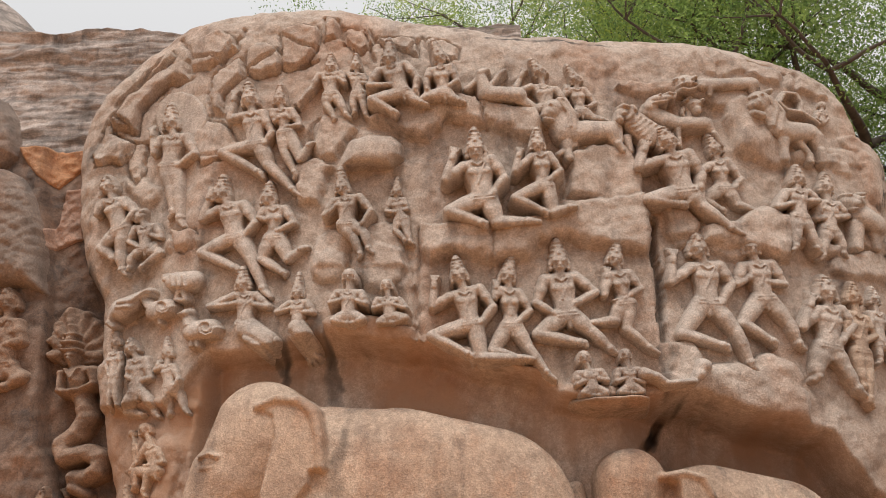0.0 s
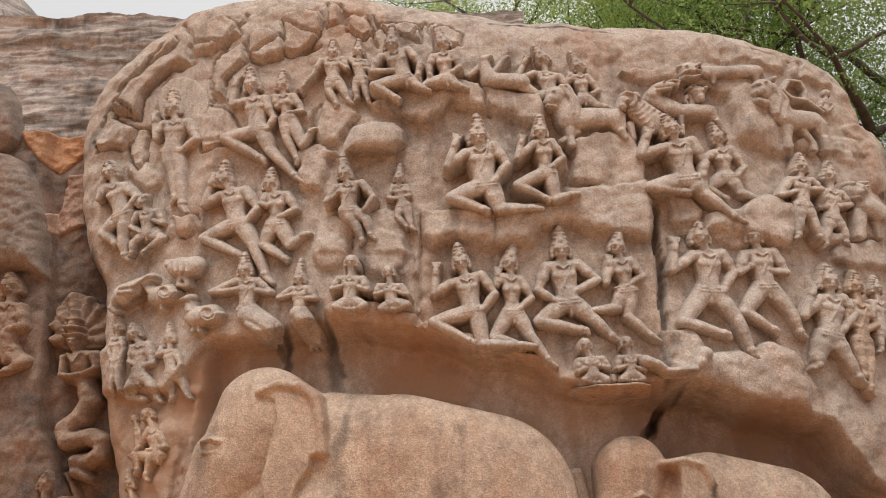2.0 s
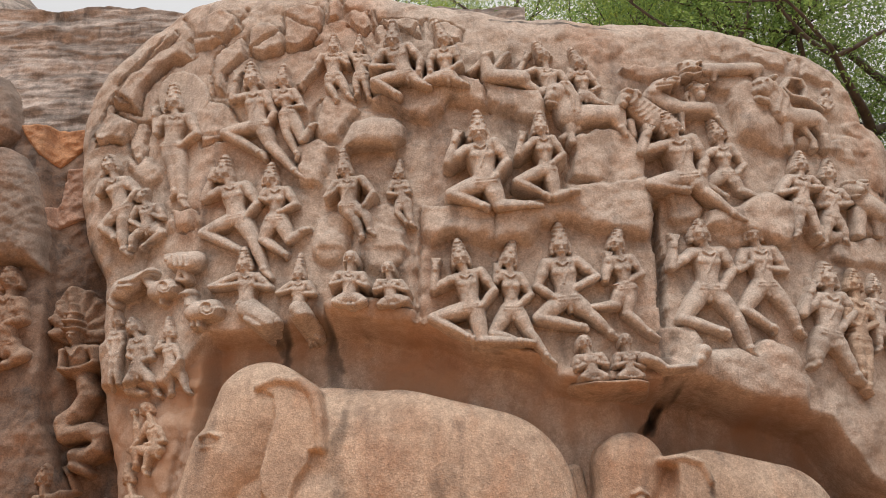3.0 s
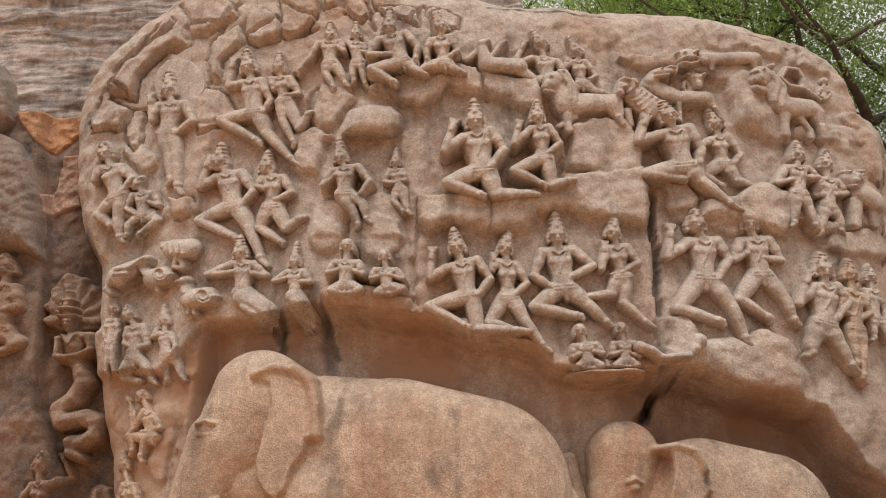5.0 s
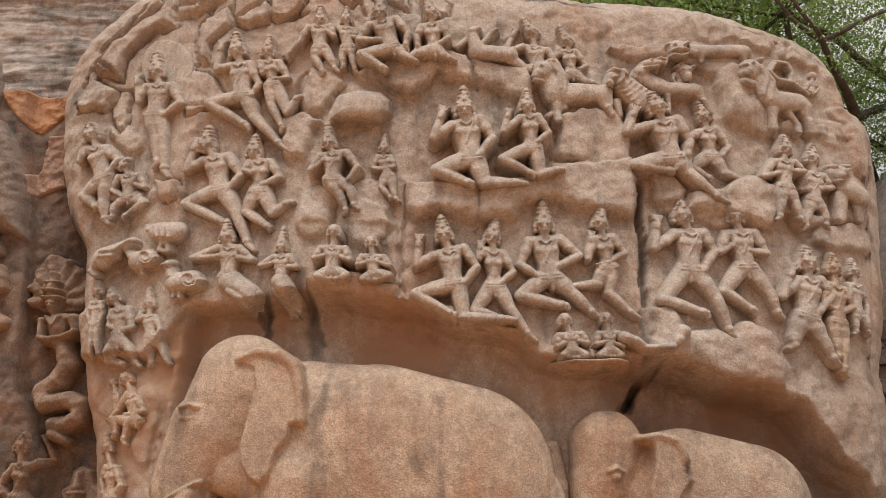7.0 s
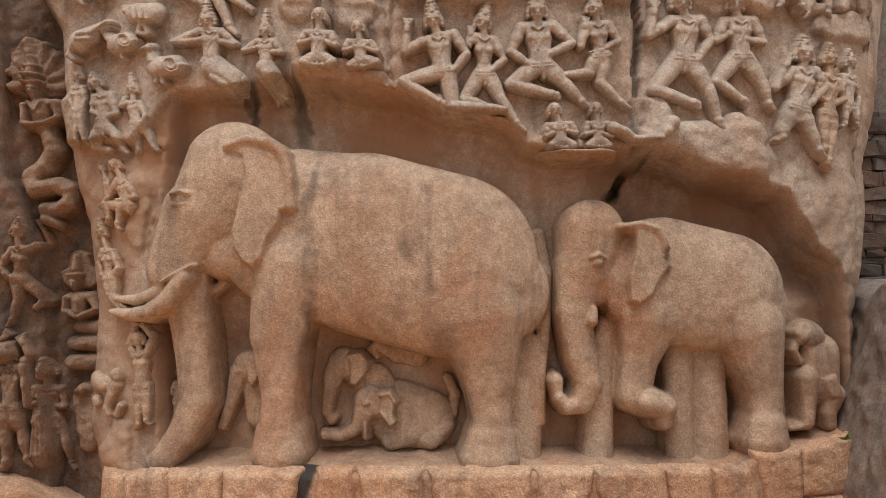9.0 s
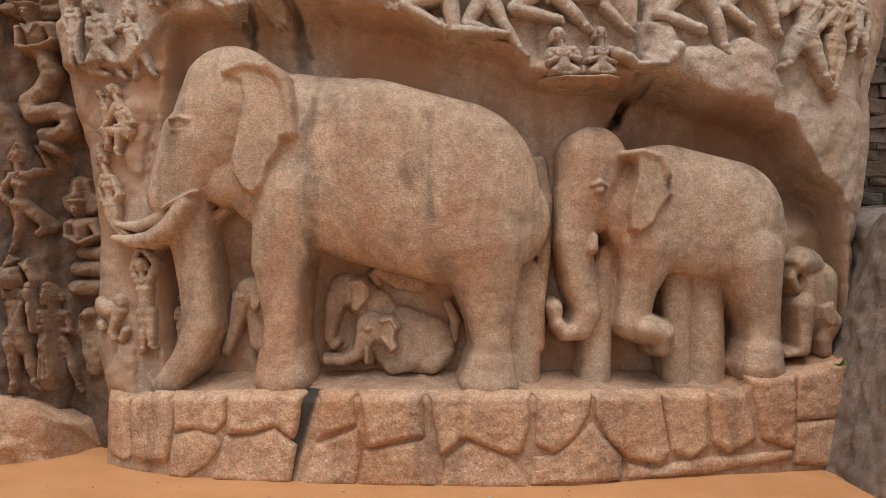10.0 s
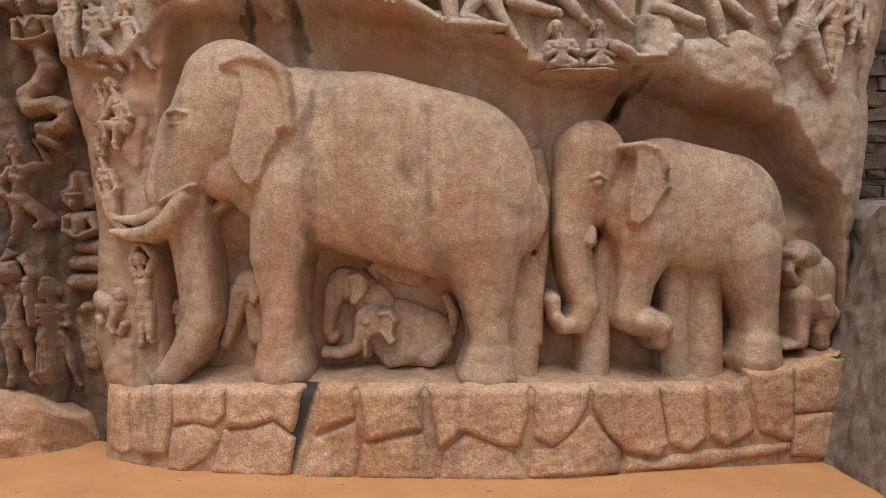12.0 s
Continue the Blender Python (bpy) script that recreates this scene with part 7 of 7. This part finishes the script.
carve(form, "rock_slab", "pale pink rock facet in the stained cleft", step=.015, face=cleft_y, material=PINKSLAB, bury=0.06, rough=0.012)

block([(-3.293, 0.84), (-3.115, 0.886), (-2.923, 0.895), (-2.856, 0.623), (-2.913, 0.261), (-3.106, 0.25), (-3.278, 0.298)], .07)
block([(-2.822, 0.899), (-2.291, 0.926), (-2.282, 0.712), (-2.4, 0.579), (-2.619, 0.614), (-2.805, 0.565)], .07)
block([(-2.231, 0.927), (-1.845, 0.944), (-1.488, 0.937), (-1.532, 0.652), (-1.578, 0.52), (-1.782, 0.66), (-1.959, 0.586), (-2.226, 0.571)], .09)
block([(-1.251, 0.941), (-0.966, 0.957), (-0.914, 0.69), (-1.127, 0.598), (-1.304, 0.506)], .07)
block([(-0.835, 0.947), (-0.241, 0.955), (-0.2, 0.581), (-0.531, 0.499), (-0.756, 0.437)], .09)
block([(-0.11, 0.957), (0.888, 0.983), (0.904, 0.686), (0.807, 0.411), (0.611, 0.408), (0.276, 0.576), (0.005, 0.376)], .1)
block([(1.007, 0.984), (1.542, 0.992), (1.521, 0.783), (1.34, 0.543), (1.223, 0.417), (1.002, 0.509)], .08)
block([(1.614, 0.992), (2.277, 1.007), (2.33, 0.696), (2.382, 0.457), (2.287, 0.32), (1.971, 0.369), (1.757, 0.577), (1.616, 0.784)], .09)
block([(2.326, 1.007), (2.768, 1.007), (2.8, 0.514), (2.592, 0.36), (2.431, 0.457)], .08)
block([(2.843, 1.006), (3.18, 1.029), (3.258, 0.811), (3.325, 0.581), (3.076, 0.415), (2.874, 0.544)], .08)
block([(3.304, 1.161), (3.762, 1.202), (3.785, 0.49), (3.676, 0.474), (3.42, 0.58)], .07)
block([(-2.804, 0.494), (-2.588, 0.562), (-2.387, 0.508), (-2.343, 0.372), (-2.462, 0.25), (-2.673, 0.082), (-2.861, 0.097)], .05)
block([(-2.255, 0.493), (-1.958, 0.515), (-1.769, 0.601), (-1.541, 0.414), (-1.607, 0.068), (-2.011, 0.051), (-2.381, 0.092)], .06)
block([(-1.303, 0.429), (-0.901, 0.613), (-0.862, 0.304), (-0.929, 0.048), (-1.44, 0.029)], .05)
block([(-0.791, 0.365), (-0.205, 0.504), (-0.062, 0.048), (-0.846, 0.037)], .06)
block([(0.066, 0.305), (0.289, 0.499), (0.719, 0.315), (0.913, 0.056), (0.022, 0.037)], .05)
block([(0.986, 0.33), (1.224, 0.363), (1.546, 0.706), (1.881, 0.339), (1.865, 0.149), (0.96, 0.08)], .05)
block([(1.972, 0.292), (2.275, 0.267), (2.581, 0.312), (3.076, 0.355), (3.741, 0.412), (3.743, 0.321), (2.829, 0.214), (1.974, 0.161)], .05)
block([(3.814, 1.201), (4.347, 1.339), (4.289, 0.788), (3.807, 0.757)], .06)
block([(3.808, 0.697), (4.276, 0.739), (4.152, 0.264), (3.788, 0.308)], .06)
block([(-3.566, 0.883), (-3.36, 0.848), (-3.331, 0.264), (-3.418, 0.226), (-3.536, 0.277)], .06)

# ---- grit on the sand, a sprig in the joint of the plinth ----
rng = random.Random(31)
bm = bmesh.new()
for _ in range(140):
    x = rng.uniform(-4.2, 4.3)
    y = rng.uniform(7.2, 9.0)
    r = rng.uniform(0.004, 0.014) * (2.2 if rng.random() < 0.06 else 1)
    got = bmesh.ops.create_icosphere(bm, subdivisions=1, radius=r)
    for v in got["verts"]:
        v.co = Vector((v.co.x * rng.uniform(0.8, 1.4), v.co.y, v.co.z * 0.7)) + Vector((x, y, 0.03 + 0.02 * float(fbm(np.array([x]), np.array([y]), 0.8, 3, 5)[0]) + 0.3 * r))
grit = bpy.data.meshes.new("pebbles")
bm.to_mesh(grit)
bm.free()
grit.materials.append(PLINTH)
tagged(new("pebbles", grit), "scattered small pebbles on the orange sand", "pebbles", kind="stuff")

bm = bmesh.new()
for _ in range(14):
    a, l = rng.uniform(-1.3, 1.3), rng.uniform(0.05, 0.12)
    tip = Vector((math.sin(a) * l, -rng.uniform(0, 0.05), math.cos(a) * l * 0.8))
    side = Vector((math.cos(a), 0, -math.sin(a))) * 0.014
    bm.faces.new([bm.verts.new(p) for p in (Vector((0, 0, 0)), tip * 0.5 + side, tip, tip * 0.5 - side)])
leaves = bpy.data.meshes.new("sprig")
bm.to_mesh(leaves)
bm.free()
leaves.materials.append(LEAF)
sprig = new("sprig", leaves)
sprig.location = (4.62, 9.9, 1.24)
tagged(sprig, "small green sprig growing at the end of the plinth", "weed")

# ---- trees behind the boulder ----
def tree(label, x, y, z, height, spread, leaves, seed, pale=False, lean=0.0):
    rng = random.Random(seed)
    root = new("tree")
    root.location = (x, y, z)
    bm = bmesh.new()
    tips = []

    def branch(p, d, length, r, depth):
        steps = 5
        ring0 = None
        for i in range(steps + 1):
            rr = r * (1 - 0.55 * i / steps)
            a = d.orthogonal().normalized()
            b = d.cross(a).normalized()
            ring = [bm.verts.new(p + rr * (math.cos(k * math.tau / 7) * a + math.sin(k * math.tau / 7) * b)) for k in range(7)]
            if ring0:
                for k in range(7):
                    bm.faces.new((ring0[k], ring0[(k + 1) % 7], ring[(k + 1) % 7], ring[k]))
            ring0 = ring
            if i < steps:
                d = (d + Vector((rng.uniform(-1, 1), rng.uniform(-1, 1), rng.uniform(-0.6, 0.8))) * 0.16).normalized()
                p = p + d * (length / steps)
                if depth >= 2:
                    tips.append(p.copy())
        tips.append(p.copy())
        if depth < 4:
            for _ in range(3 if depth else 5):
                nd = (d * 0.6 + Vector((rng.uniform(-1, 1) * 1.2, rng.uniform(-1, 1), rng.uniform(-0.25, 0.7)))).normalized()
                branch(p, nd, length * rng.uniform(0.55, 0.8), r * 0.45, depth + 1)

    branch(Vector((0, 0, -0.5)), Vector((lean, 0, 1)).normalized(), height * 0.42, spread * 0.055, 0)
    trunk = bpy.data.meshes.new("trunk")
    bm.to_mesh(trunk)
    bm.free()
    trunk.materials.append(BARK)
    for f in trunk.polygons:
        f.use_smooth = True
    new("trunk", trunk).parent = root
    dice = np.random.default_rng(seed)
    nodes = np.array([tuple(p) for p in tips])
    clump = nodes[dice.integers(0, len(nodes), leaves // 26)] + dice.normal(0, 1, (leaves // 26, 3)) * spread * np.array([0.07, 0.07, 0.05])
    c = clump[dice.integers(0, len(clump), leaves)] + dice.normal(0, 1, (leaves, 3)) * np.array([0.2, 0.2, 0.11])
    nrm = dice.normal(0, 0.7, (leaves, 3)) + np.array([0, 0, 0.7])
    nrm /= np.linalg.norm(nrm, axis=1)[:, None]
    a = np.cross(nrm, dice.normal(0, 1, (leaves, 3)))
    a /= np.linalg.norm(a, axis=1)[:, None]
    b = np.cross(nrm, a)
    l, w = dice.uniform(0.03, 0.06, (leaves, 1)), dice.uniform(0.014, 0.026, (leaves, 1))
    quad = np.stack([c - a * l, c - b * w + nrm * 0.01, c + a * l, c + b * w + nrm * 0.01], 1).reshape(-1, 3)
    me = bpy.data.meshes.new("crown")
    me.from_pydata(quad.tolist(), [], np.arange(leaves * 4).reshape(-1, 4).tolist())
    me.materials.append(LEAF_PALE if pale else LEAF)
    new("crown", me).parent = root
    return tagged(root, label, "tree", "trees behind the boulder")


tree("leafy green tree behind the crest of the boulder", 1.0, 23, 7, 15.0, 9.0, 110000, 3)
tree("tree with yellow-green leaves above the boulder", 5.6, 20, 6, 14.0, 9.0, 80000, 11, pale=True)
tree("dark green tree with a thick leaning trunk", 11.5, 17.5, 3, 15.0, 10.0, 70000, 23, lean=-0.25)
tree("dense dark green tree beside the shoulder of the boulder", 10.2, 15.8, 2.0, 11.0, 7.5, 60000, 41)
